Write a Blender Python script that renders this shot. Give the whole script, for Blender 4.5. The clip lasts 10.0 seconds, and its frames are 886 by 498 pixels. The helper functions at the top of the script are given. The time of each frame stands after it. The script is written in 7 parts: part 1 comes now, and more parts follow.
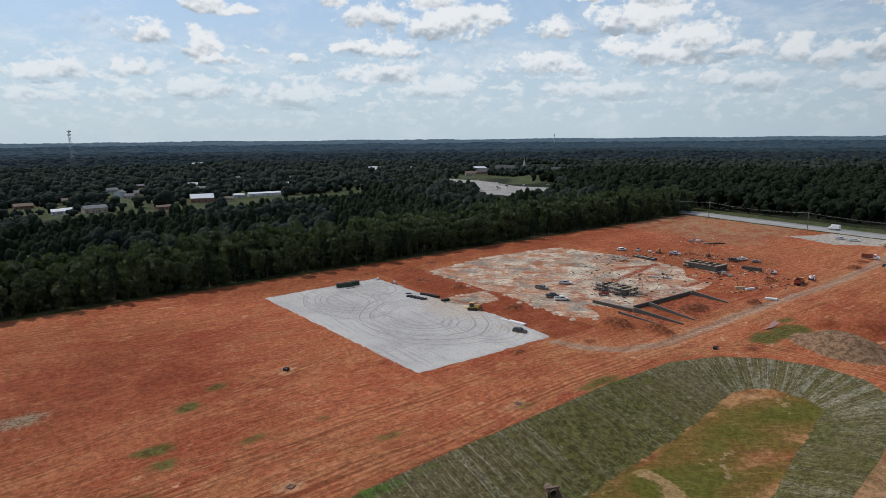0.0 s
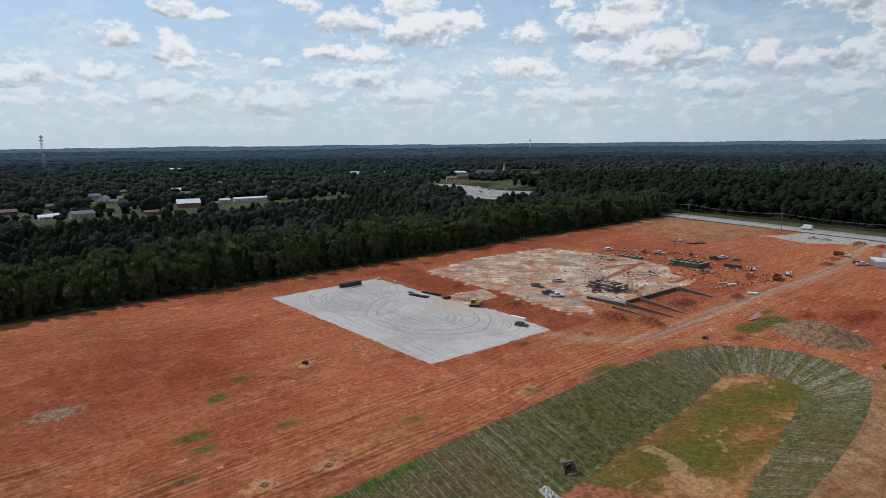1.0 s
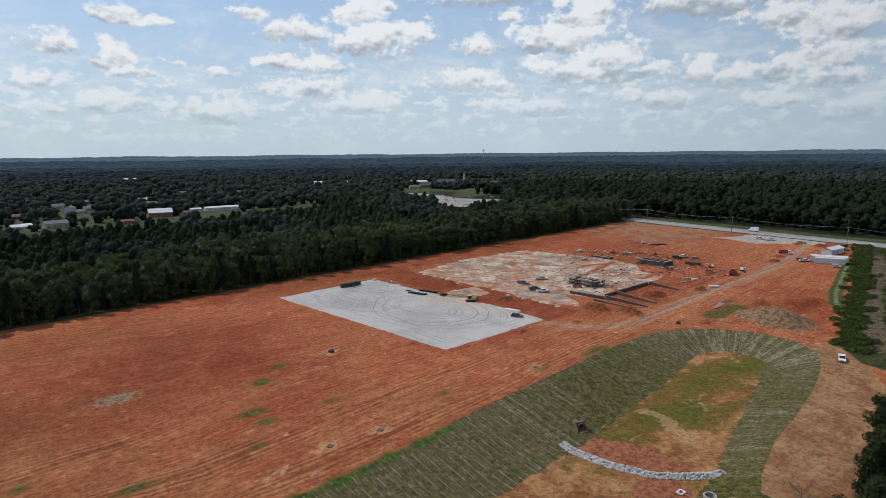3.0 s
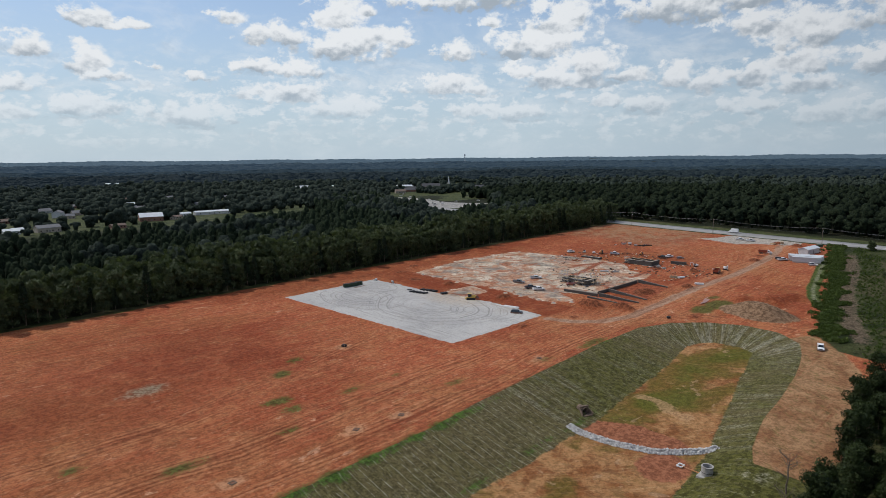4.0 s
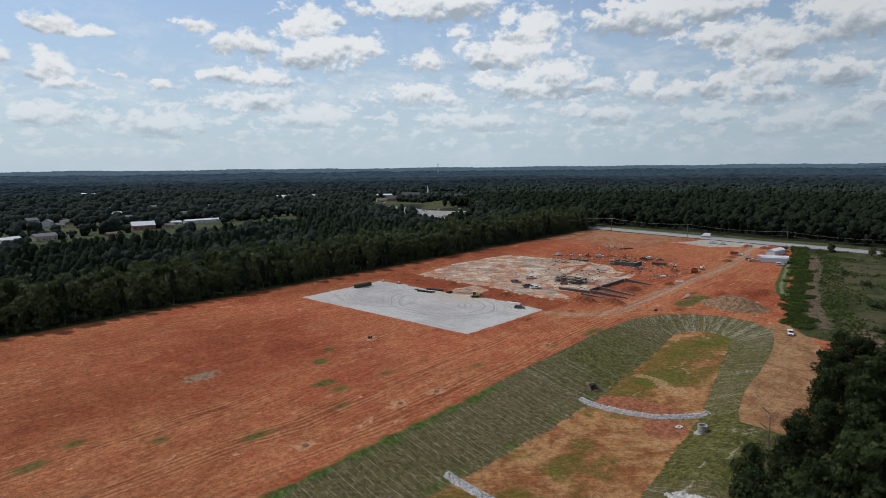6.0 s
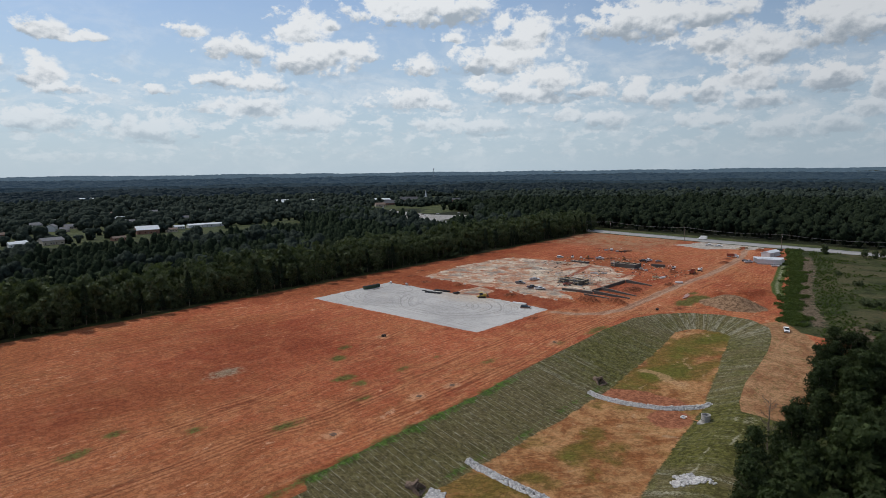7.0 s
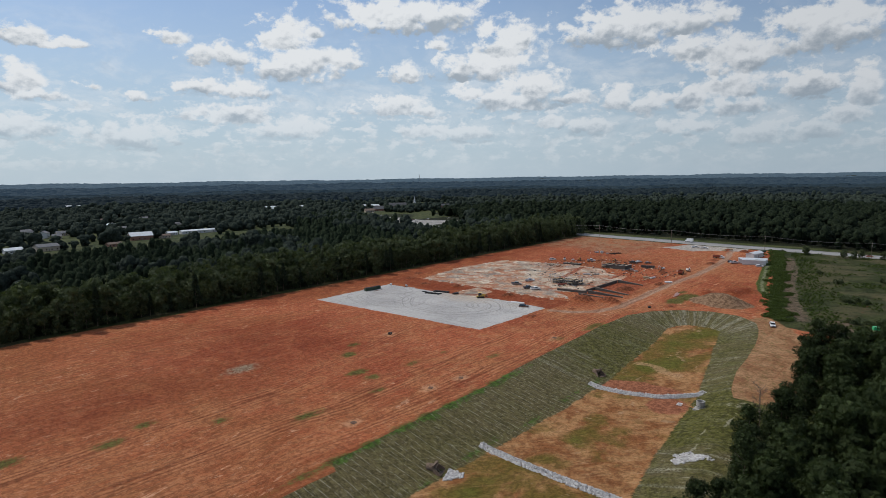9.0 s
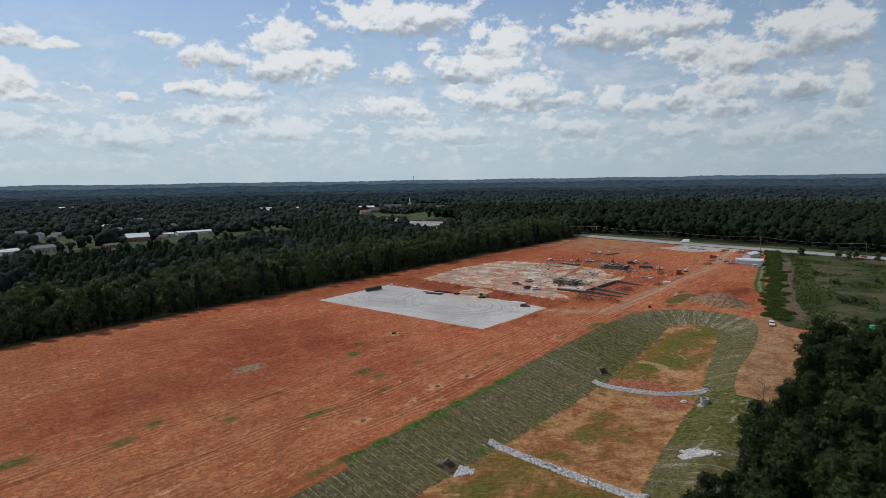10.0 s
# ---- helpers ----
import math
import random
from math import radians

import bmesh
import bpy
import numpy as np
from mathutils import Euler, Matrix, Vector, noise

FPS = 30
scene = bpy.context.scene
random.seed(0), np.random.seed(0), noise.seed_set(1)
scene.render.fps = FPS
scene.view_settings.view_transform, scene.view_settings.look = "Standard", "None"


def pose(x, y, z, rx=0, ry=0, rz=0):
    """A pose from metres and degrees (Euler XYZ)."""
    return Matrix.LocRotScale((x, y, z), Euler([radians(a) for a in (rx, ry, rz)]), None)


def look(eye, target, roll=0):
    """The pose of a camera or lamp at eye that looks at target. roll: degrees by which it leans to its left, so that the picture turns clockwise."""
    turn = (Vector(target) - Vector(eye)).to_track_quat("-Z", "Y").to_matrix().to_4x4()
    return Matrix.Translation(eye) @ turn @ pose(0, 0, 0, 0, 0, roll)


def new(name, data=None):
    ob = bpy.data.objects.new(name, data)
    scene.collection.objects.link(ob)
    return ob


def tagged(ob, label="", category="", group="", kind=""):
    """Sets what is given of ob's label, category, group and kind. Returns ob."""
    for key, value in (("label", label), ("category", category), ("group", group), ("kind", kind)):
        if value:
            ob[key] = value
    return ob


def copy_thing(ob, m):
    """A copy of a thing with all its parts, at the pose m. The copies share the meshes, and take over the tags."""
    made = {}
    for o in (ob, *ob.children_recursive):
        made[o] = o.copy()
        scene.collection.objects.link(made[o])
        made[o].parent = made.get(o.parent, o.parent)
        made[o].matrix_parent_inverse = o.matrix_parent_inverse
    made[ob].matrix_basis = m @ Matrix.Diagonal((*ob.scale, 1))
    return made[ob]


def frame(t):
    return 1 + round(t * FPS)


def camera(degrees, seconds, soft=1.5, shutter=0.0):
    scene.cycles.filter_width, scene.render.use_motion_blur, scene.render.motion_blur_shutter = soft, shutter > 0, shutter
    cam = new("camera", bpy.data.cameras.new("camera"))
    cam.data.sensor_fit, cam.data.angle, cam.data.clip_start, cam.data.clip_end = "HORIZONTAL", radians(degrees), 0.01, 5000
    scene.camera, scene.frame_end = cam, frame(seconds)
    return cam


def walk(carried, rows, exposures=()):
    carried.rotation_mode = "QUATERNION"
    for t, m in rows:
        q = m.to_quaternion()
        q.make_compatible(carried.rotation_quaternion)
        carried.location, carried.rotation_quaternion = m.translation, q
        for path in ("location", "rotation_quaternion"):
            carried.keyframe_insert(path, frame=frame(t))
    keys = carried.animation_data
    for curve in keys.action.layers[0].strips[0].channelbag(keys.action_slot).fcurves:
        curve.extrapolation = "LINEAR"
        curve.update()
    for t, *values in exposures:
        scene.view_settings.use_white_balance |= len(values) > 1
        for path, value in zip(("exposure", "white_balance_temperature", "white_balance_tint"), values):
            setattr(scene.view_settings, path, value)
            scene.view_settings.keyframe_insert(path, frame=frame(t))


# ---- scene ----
cam = camera(71.0, 10.0, soft=0.45)
# seconds, x, y, z, yaw, pitch, roll
ROWS = [
    (0.0, 0.00, 0.00, 66.42, -35.99, -10.10, 0.51),
    (0.5, -7.70, -1.54, 66.35, -37.17, -9.86, 0.58),
    (1.0, -14.93, -2.87, 66.38, -38.24, -9.66, 0.59),
    (1.5, -22.48, -4.23, 66.57, -39.41, -9.48, 0.58),
    (2.0, -30.10, -5.51, 66.75, -40.53, -9.28, 0.53),
    (2.5, -37.62, -7.04, 66.64, -41.52, -9.02, 0.55),
    (3.0, -44.91, -8.48, 66.66, -42.70, -8.82, 0.57),
    (4.5, -67.48, -12.22, 66.55, -45.35, -8.19, 0.56),
    (5.0, -75.03, -13.53, 66.51, -46.23, -7.97, 0.56),
    (5.5, -82.45, -14.87, 66.62, -46.84, -7.76, 0.58),
    (7.0, -101.06, -17.97, 66.92, -47.72, -7.16, 0.67),
    (7.5, -105.22, -18.61, 66.67, -48.11, -6.95, 0.74),
    (8.0, -109.01, -19.36, 66.63, -48.84, -6.82, 0.78),
    (8.5, -111.75, -19.79, 66.39, -49.09, -6.69, 0.82),
    (9.0, -114.35, -19.49, 65.98, -49.13, -6.58, 0.85),
    (9.5, -116.84, -18.85, 65.80, -49.41, -6.48, 0.85),
    (10.0, -118.56, -17.41, 65.53, -49.76, -6.43, 0.83),
]
EXPOSURES = [(0.0, 0.03), (3.0, 0.02), (6.0, -0.03), (10.0, -0.08)]
walk(cam, [(t, pose(x, y, z, 90 + pitch, roll, yaw)) for t, x, y, z, yaw, pitch, roll in ROWS], exposures=EXPOSURES)
scene.view_settings.exposure = 0.0

# ---- sun and sky ----
SUN_AZ, SUN_EL = -20.0, 52.0
sun_from = Vector((math.sin(radians(SUN_AZ)) * math.cos(radians(SUN_EL)), math.cos(radians(SUN_AZ)) * math.cos(radians(SUN_EL)), math.sin(radians(SUN_EL))))
sun = new("sun", bpy.data.lights.new("sun", "SUN"))
sun.data.energy, sun.data.angle, sun.data.color = 2.6, radians(0.55), (1.0, 0.95, 0.88)
sun.matrix_world = look(sun_from * 100, (0, 0, 0))


class Nodes:
    """Short calls to wire up a node tree."""

    def __init__(self, tree):
        self.tree = tree
        tree.nodes.clear()

    def add(self, kind, *links, **settings):
        n = self.tree.nodes.new(kind)
        for key, value in settings.items():
            if key == "blend":
                n.blend_type = value
            elif key == "op":
                n.operation = value
            elif key == "data":
                n.data_type = value
            elif key == "clamp":
                n.use_clamp = value
            elif key == "attribute":
                n.attribute_name = value
            elif key == "feature":
                n.feature = value
        for slot, value in links:
            self.put(n.inputs[slot], value)
        return n

    def put(self, slot, value):
        if isinstance(value, bpy.types.NodeSocket):
            self.tree.links.new(value, slot)
        else:
            slot.default_value = value

    def math(self, op, a, b=0.0, c=0.0, clamp=False):
        return self.add("ShaderNodeMath", (0, a), (1, b), (2, c), op=op, clamp=clamp).outputs[0]

    def vec(self, op, a, b=(0, 0, 0)):
        n = self.add("ShaderNodeVectorMath", (0, a), (1, b), op=op)
        return n.outputs[1] if op in ("LENGTH", "DOT_PRODUCT", "DISTANCE") else n.outputs[0]

    def mix(self, f, a, b, blend="MIX"):
        n = self.add("ShaderNodeMix", data="RGBA", blend=blend)
        self.put(n.inputs[0], f), self.put(n.inputs[6], a), self.put(n.inputs[7], b)
        return n.outputs[2]

    def noise(self, vector, scale, detail=4.0, rough=0.55, dist=0.0):
        return self.add("ShaderNodeTexNoise", ("Vector", vector), ("Scale", scale), ("Detail", detail), ("Roughness", rough), ("Distortion", dist))

    def step(self, v, lo, hi):
        n = self.add("ShaderNodeMapRange", (0, v), (1, lo), (2, hi))
        n.interpolation_type = "SMOOTHSTEP"
        return n.outputs[0]

    def attr(self, name):
        return self.add("ShaderNodeAttribute", attribute=name).outputs["Fac"]

    def scaled(self, vector, s):
        return self.vec("MULTIPLY", vector, s)


def c4(r, g, b):
    return (r, g, b, 1.0)


# cumulus: bearing from +y towards +x and height in degrees, half width, half height
HIGH_CLOUDS = [(15.9, 11.0, 1.7, 0.9), (18.7, 10.6, 2.4, 0.5), (26.5, 11.6, 1.3, 0.6), (30.2, 10.4, 3.0, 1.0), (35.7, 12.1, 2.2, 1.8), (36.1, 9.7, 4.1, 1.7), (40.0, 10.4, 2.6, 0.9)]
HIGH_CLOUDS += [(38.1, 12.6, 0.7, 0.4), (46.1, 13.9, 7.2, 1.8), (48.6, 11.6, 1.6, 0.5), (46.0, 9.1, 1.7, 0.9), (55.1, 11.6, 3.1, 1.9), (53.1, 9.5, 4.5, 1.4), (65.2, 12.2, 5.3, 1.9)]
HIGH_CLOUDS += [(70.3, 12.4, 3.7, 1.5), (70.3, 10.1, 2.6, 1.1), (74.0, 9.3, 3.2, 2.1), (80.0, 10.8, 4.0, 2.3), (11.8, 8.5, 1.7, 1.0)]
MIDDLE_CLOUDS = [(15.7, 7.7, 1.7, 1.2), (17.1, 6.6, 1.6, 0.5), (20.3, 7.4, 0.6, 0.3), (23.6, 6.9, 0.6, 0.3), (51.6, 7.5, 2.1, 0.8), (57.3, 7.6, 2.9, 2.1), (55.1, 6.7, 3.5, 1.0)]
MIDDLE_CLOUDS += [(61.3, 6.8, 1.7, 0.6), (74.0, 7.2, 2.5, 1.3), (70.7, 6.3, 2.1, 1.0), (79.1, 6.8, 2.3, 1.3), (82.6, 6.1, 1.4, 1.9), (30.8, 7.7, 3.6, 0.8), (44.7, 6.3, 2.9, 1.1)]
MIDDLE_CLOUDS += [(47.5, 5.8, 1.4, 0.7), (64.4, 6.5, 1.5, 1.5), (66.9, 5.9, 1.5, 1.0), (31.1, 5.6, 4.2, 1.0), (6.0, 5.5, 1.2, 0.9), (10.3, 5.7, 1.5, 0.8), (3.5, 5.2, 1.7, 0.7)]
LOW_CLOUDS = [(36.1, 4.5, 3.0, 1.1), (22.4, 3.6, 3.8, 1.2), (15.2, 4.3, 2.8, 0.9), (51.3, 3.9, 2.6, 0.9), (59.1, 4.9, 1.4, 0.7), (62.5, 4.3, 1.8, 0.9), (75.8, 3.1, 2.5, 1.0)]
LOW_CLOUDS += [(79.3, 3.2, 2.0, 0.8), (81.8, 4.3, 1.7, 0.8), (70.3, 4.0, 2.2, 0.7), (73.9, 5.3, 2.6, 0.8), (9.9, 3.7, 2.5, 0.6), (3.4, 3.5, 2.5, 0.6), (47.2, 4.2, 1.8, 0.6)]


def build_sky():
    world = bpy.data.worlds.new("sky")
    scene.world = world
    world.use_nodes = True
    n = Nodes(world.node_tree)
    sky = n.add("ShaderNodeTexSky")
    sky.sky_type, sky.sun_disc = "NISHITA", False
    sky.sun_elevation, sky.sun_rotation = radians(SUN_EL), radians(SUN_AZ)
    sky.air_density, sky.dust_density, sky.ozone_density = 1.0, 0.6, 1.5
    way = n.vec("NORMALIZE", n.add("ShaderNodeTexCoord").outputs["Generated"])
    sep = n.add("ShaderNodeSeparateXYZ", (0, way))
    x, y, z = sep.outputs
    deg = 180 / math.pi
    az = n.math("MULTIPLY", n.math("ARCTAN2", x, y), deg)
    el = n.math("MULTIPLY", n.math("ARCSINE", z), deg)
    flat = n.add("ShaderNodeCombineXYZ", (0, az), (1, el)).outputs[0]
    p = n.scaled(flat, (1, 1.3, 1))
    puff = n.noise(p, 0.62, 12, 0.60, 0.1)
    lifted = n.noise(n.vec("ADD", p, (-0.10, 0.36, 0)), 0.62, 8, 0.60, 0.1)
    off = n.scaled(n.vec("SUBTRACT", puff.outputs["Color"], (0.5, 0.5, 0.5)), (2.2, 1.3, 0))
    u = n.vec("ADD", flat, off)
    # one after another: the third coordinate gathers the clouds' weight
    gathered, sunk = n.vec("MULTIPLY", u, (1, 1, 0)), None
    for a, e, w, h in HIGH_CLOUDS + MIDDLE_CLOUDS + LOW_CLOUDS:
        kx, ky = 1 / (w * 1.12 + 0.15), 1 / (h * 1.15 + 0.12)
        q = n.add("ShaderNodeVectorMath", (0, gathered), (1, (kx, ky, 0)), (2, (-a * kx, -e * ky, 0)), op="MULTIPLY_ADD").outputs[0]
        qy = n.add("ShaderNodeSeparateXYZ", (0, q)).outputs[1]
        here = n.math("MULTIPLY_ADD", n.step(qy, -0.35, -0.9), -0.5, n.math("SUBTRACT", 1.0, n.vec("LENGTH", q)))
        share = n.math("POWER", 2.718, n.math("MULTIPLY", here, 9.0))
        sunk = n.math("MULTIPLY_ADD", share, n.math("MULTIPLY", qy, min(1.0, 0.35 + h / 2.2)), 0.0 if sunk is None else sunk)
        gathered = n.vec("ADD", gathered, n.add("ShaderNodeCombineXYZ", (2, share)).outputs[0])
    weight = n.add("ShaderNodeSeparateXYZ", (0, gathered)).outputs[2]
    thick = n.math("DIVIDE", n.math("LOGARITHM", weight, 2.718), 9.0)
    low = n.math("MULTIPLY", n.math("DIVIDE", sunk, weight), n.step(thick, -0.5, 0.1))
    # more cumulus above and beside the part of the sky that is looked at
    rest = n.math("SUBTRACT", n.noise(n.scaled(flat, (1, 1.4, 1)), 0.10, 3, 0.5, 0.2).outputs[0], 0.5)
    beside = n.math("MAXIMUM", n.step(el, 15.0, 20.0), n.math("MAXIMUM", n.step(az, 88, 96), n.step(az, -4, -12)))
    rest = n.math("SUBTRACT", n.math("MULTIPLY", n.math("MULTIPLY", rest, 3.0), beside), n.math("MULTIPLY", n.math("SUBTRACT", 1.0, beside), 2.0))
    thick = n.math("MAXIMUM", thick, rest)
    lump = n.math("SUBTRACT", puff.outputs[0], 0.5)
    dense = n.math("ADD", n.math("MULTIPLY", thick, 0.90), n.math("MULTIPLY", lump, 2.7))
    cover = n.step(dense, -0.06, 0.46)
    # rows of small cumulus low over the horizon
    scraps = n.noise(n.scaled(flat, (0.75, 1.35, 1)), 0.8, 10, 0.6, 0.1).outputs[0]
    scraps = n.math("MULTIPLY", n.step(scraps, 0.47, 0.62), n.math("MULTIPLY", n.step(el, 10.0, 4.5), n.step(el, 0.2, 1.8)))
    wisps = n.noise(n.scaled(flat, (0.5, 1.1, 1)), 0.33, 9, 0.66, 0.4).outputs[0]
    wisps = n.math("MULTIPLY", n.step(wisps, 0.44, 0.72), n.step(el, 16.0, 6.0))
    cover = n.math("MAXIMUM", cover, n.math("MAXIMUM", n.math("MULTIPLY", scraps, 0.9), n.math("MULTIPLY", wisps, 0.62)))
    soft = n.noise(p, 0.34, 4, 0.5, 0.1).outputs[0]
    soft2 = n.noise(n.vec("ADD", p, (-0.15, 0.8, 0)), 0.34, 4, 0.5, 0.1).outputs[0]
    lit = n.math("MULTIPLY", n.math("SUBTRACT", soft, soft2), 3.0)
    lit = n.math("ADD", lit, n.math("MULTIPLY", n.math("SUBTRACT", puff.outputs[0], lifted.outputs[0]), 2.2))
    lit = n.math("ADD", n.math("ADD", n.math("MULTIPLY", lit, 0.8), 0.86), n.math("MULTIPLY", low, 1.25))
    deep = n.step(dense, 0.25, 0.9)
    lit = n.math("SUBTRACT", lit, n.math("MULTIPLY", deep, n.math("ADD", 0.08, n.math("MULTIPLY", n.step(az, 56, 80), 0.14))))
    cloud = n.mix(n.step(lit, 0.0, 1.0), c4(0.36, 0.42, 0.485), c4(0.785, 0.815, 0.845))
    blue = n.mix(1.0, sky.outputs[0], c4(0.097, 0.106, 0.121), "MULTIPLY")
    haze = n.math("POWER", n.step(el, 24.0, -2.0), 0.9)
    clear = n.mix(n.math("MULTIPLY", haze, 0.92), blue, c4(0.47, 0.58, 0.672))
    veil = n.math("MULTIPLY", n.step(el, 8.5, 0.0), 0.72)
    seen = n.mix(n.math("MULTIPLY", cover, n.math("SUBTRACT", 1.0, veil)), clear, cloud)
    seen = n.mix(n.math("MULTIPLY", n.step(az, 46, 86), 0.30), seen, n.mix(1.0, seen, c4(0.25, 0.28, 0.32), "MULTIPLY"))
    bg = n.add("ShaderNodeBackground", ("Color", seen), ("Strength", 1.0))
    n.add("ShaderNodeOutputWorld", (0, bg.outputs[0]))
    world.cycles.sampling_method, world.cycles.sample_map_resolution = "MANUAL", 512


build_sky()

# ---- helpers for meshes and materials ----
rng = np.random.default_rng(7)


def material(name):
    m = bpy.data.materials.new(name)
    m.use_nodes = True
    return m, Nodes(m.node_tree)


def surface(n, color, rough=0.8, bump=None, strength=0.3, distance=0.05, metal=0.0, spec=0.3):
    b = n.add("ShaderNodeBsdfPrincipled", ("Base Color", color), ("Roughness", rough), ("Metallic", metal), ("Specular IOR Level", spec))
    if bump is not None:
        n.put(b.inputs["Normal"], n.add("ShaderNodeBump", ("Height", bump), ("Strength", strength), ("Distance", distance)).outputs[0])
    n.add("ShaderNodeOutputMaterial", (0, b.outputs[0]))
    return b


def coords(n):
    return n.add("ShaderNodeTexCoord").outputs["Object"]


def plain(name, rgb, rough=0.6, metal=0.0, scale=2.0, vary=0.25, bump=0.1, spec=0.4):
    """A painted or cast surface with grime at two scales."""
    m, n = material(name)
    p = coords(n)
    a = n.noise(p, scale, 5, 0.6).outputs[0]
    b = n.noise(p, scale * 7, 3, 0.6).outputs[0]
    f = n.math("ADD", n.math("MULTIPLY", a, 0.65), n.math("MULTIPLY", b, 0.35))
    dark, light = [v * (1 - vary) for v in rgb], [min(1, v * (1 + vary)) for v in rgb]
    col = n.mix(n.step(f, 0.3, 0.7), c4(*dark), c4(*light))
    surface(n, col, n.math("ADD", rough, n.math("MULTIPLY", n.math("SUBTRACT", a, 0.5), 0.3)), b, bump, 0.02, metal, spec)
    return m


def raw_mesh(name, verts, faces, mat=None, smooth=False):
    """A mesh from arrays: verts (n, 3), faces (m, 3) or (m, 4)."""
    verts, faces = np.asarray(verts, np.float32), np.asarray(faces, np.int32)
    me = bpy.data.meshes.new(name)
    me.vertices.add(len(verts))
    me.vertices.foreach_set("co", verts.ravel())
    k = faces.shape[1]
    me.loops.add(faces.size)
    me.loops.foreach_set("vertex_index", faces.ravel())
    me.polygons.add(len(faces))
    me.polygons.foreach_set("loop_start", np.arange(0, faces.size, k, dtype=np.int32))
    if smooth:
        me.polygons.foreach_set("use_smooth", np.ones(len(faces), bool))
    me.update(calc_edges=True)
    if mat:
        me.materials.append(mat)
    return me


def float_attr(me, name, values):
    me.attributes.new(name, "FLOAT", "POINT").data.foreach_set("value", np.asarray(values, np.float32).ravel())


def seg_dist(x, y, pts, closed=True):
    """The least distance to a line through the points."""
    best = np.full(x.shape, 1e9)
    ends = list(zip(pts, pts[1:] + pts[:1])) if closed else list(zip(pts, pts[1:]))
    for (ax, ay), (bx, by) in ends:
        dx, dy = bx - ax, by - ay
        k = np.clip(((x - ax) * dx + (y - ay) * dy) / (dx * dx + dy * dy + 1e-9), 0, 1)
        best = np.minimum(best, np.hypot(x - ax - k * dx, y - ay - k * dy))
    return best


def inside(x, y, pts):
    odd = np.zeros(x.shape, bool)
    for (ax, ay), (bx, by) in zip(pts, pts[1:] + pts[:1]):
        if ay != by:
            odd ^= ((ay > y) != (by > y)) & (x < (bx - ax) * (y - ay) / (by - ay) + ax)
    return odd


def signed(x, y, pts):
    """Distance to a polygon, negative within."""
    return np.where(inside(x, y, pts), -1, 1) * seg_dist(x, y, pts)


def smooth01(v):
    v = np.clip(v, 0, 1)
    return v * v * (3 - 2 * v)


def wobble(x, y, size, seed=0):
    """Cheap smooth noise between about -1 and 1."""
    out, r = np.zeros(np.shape(x)), np.random.default_rng(seed)
    for k in range(7):
        a, ph, f = r.uniform(0, 6.28), r.uniform(0, 6.28), r.uniform(0.7, 1.7) * 6.28 / size
        out = out + np.sin((x * math.cos(a) + y * math.sin(a)) * f + ph)
    return out / 3.2


# ---- the lie of the land ----
RIM = [(-170, 91), (-26.5, 90.8), (-25, 95), (20, 96.8), (45, 97.8), (64, 99.6), (95, 101.3), (130, 103), (156, 102.3), (171.6, 96.6), (181.3, 86.8), (188, 74.6)]
RIM += [(187.6, 62), (179, 52.5), (167, 48.5), (156, 46), (144, 43.8), (122, 41.3), (105, 40), (88, 36.6), (79.3, 33.4), (40, 27), (0, 23), (-170, 20)]
TOE = [(-170, 76), (14, 74.5), (52, 74.6), (86, 76.2), (106, 78.6), (127, 79.7), (142, 81.5), (158, 84.2), (165, 82.5), (169, 78), (170, 69), (166.5, 64)]
TOE += [(150, 60.5), (125, 55), (103, 50.2), (87, 46.7), (61, 43.4), (34, 39.8), (13, 36), (-170, 32)]
FLOOR_Z = -6.2
# heaps of soil: x, y, radius along x, along y, height
HEAPS = [(208, 76.5, 11, 15, 5.0), (229, 90, 7, 5, 1.8), (235, 80, 12, 8, 2.4), (247, 75, 9, 6, 1.8), (126, 135, 2.6, 2.2, 0.9), (153, 227, 4, 3.5, 0.9), (157, 207, 3.5, 3, 1.7)]
HEAPS += [(156, 170, 4.5, 3.5, 1.8), (171, 133, 4.5, 7, 3.0), (177, 121, 3.5, 7, 2.6), (209, 128, 8, 5, 2.3), (234, 118, 4, 3.2, 2.0), (273, 132, 4, 3, 2.0)]
HEAPS += [(265, 150, 4, 3, 1.0), (151, 128, 2.2, 2, 0.8), (255, 196, 4, 3, 0.9), (296, 186, 5, 3, 1.0), (329, 120, 6, 3.5, 1.4), (347, 123, 4, 3, 0.8)]
HEAPS += [(402, 118, 5, 4, 1.6), (404, 131, 6, 4, 1.4), (186, 93, 3, 2, 0.5), (160, 246, 5, 2.5, 0.8), (176, 254, 4, 3, 0.7), (140, 253, 5, 2, 0.5)]


def soft_cap(v, cap, width):
    """v up to about cap, then level."""
    return cap - width * np.logaddexp(0, (cap - v) / width) + 0 * v


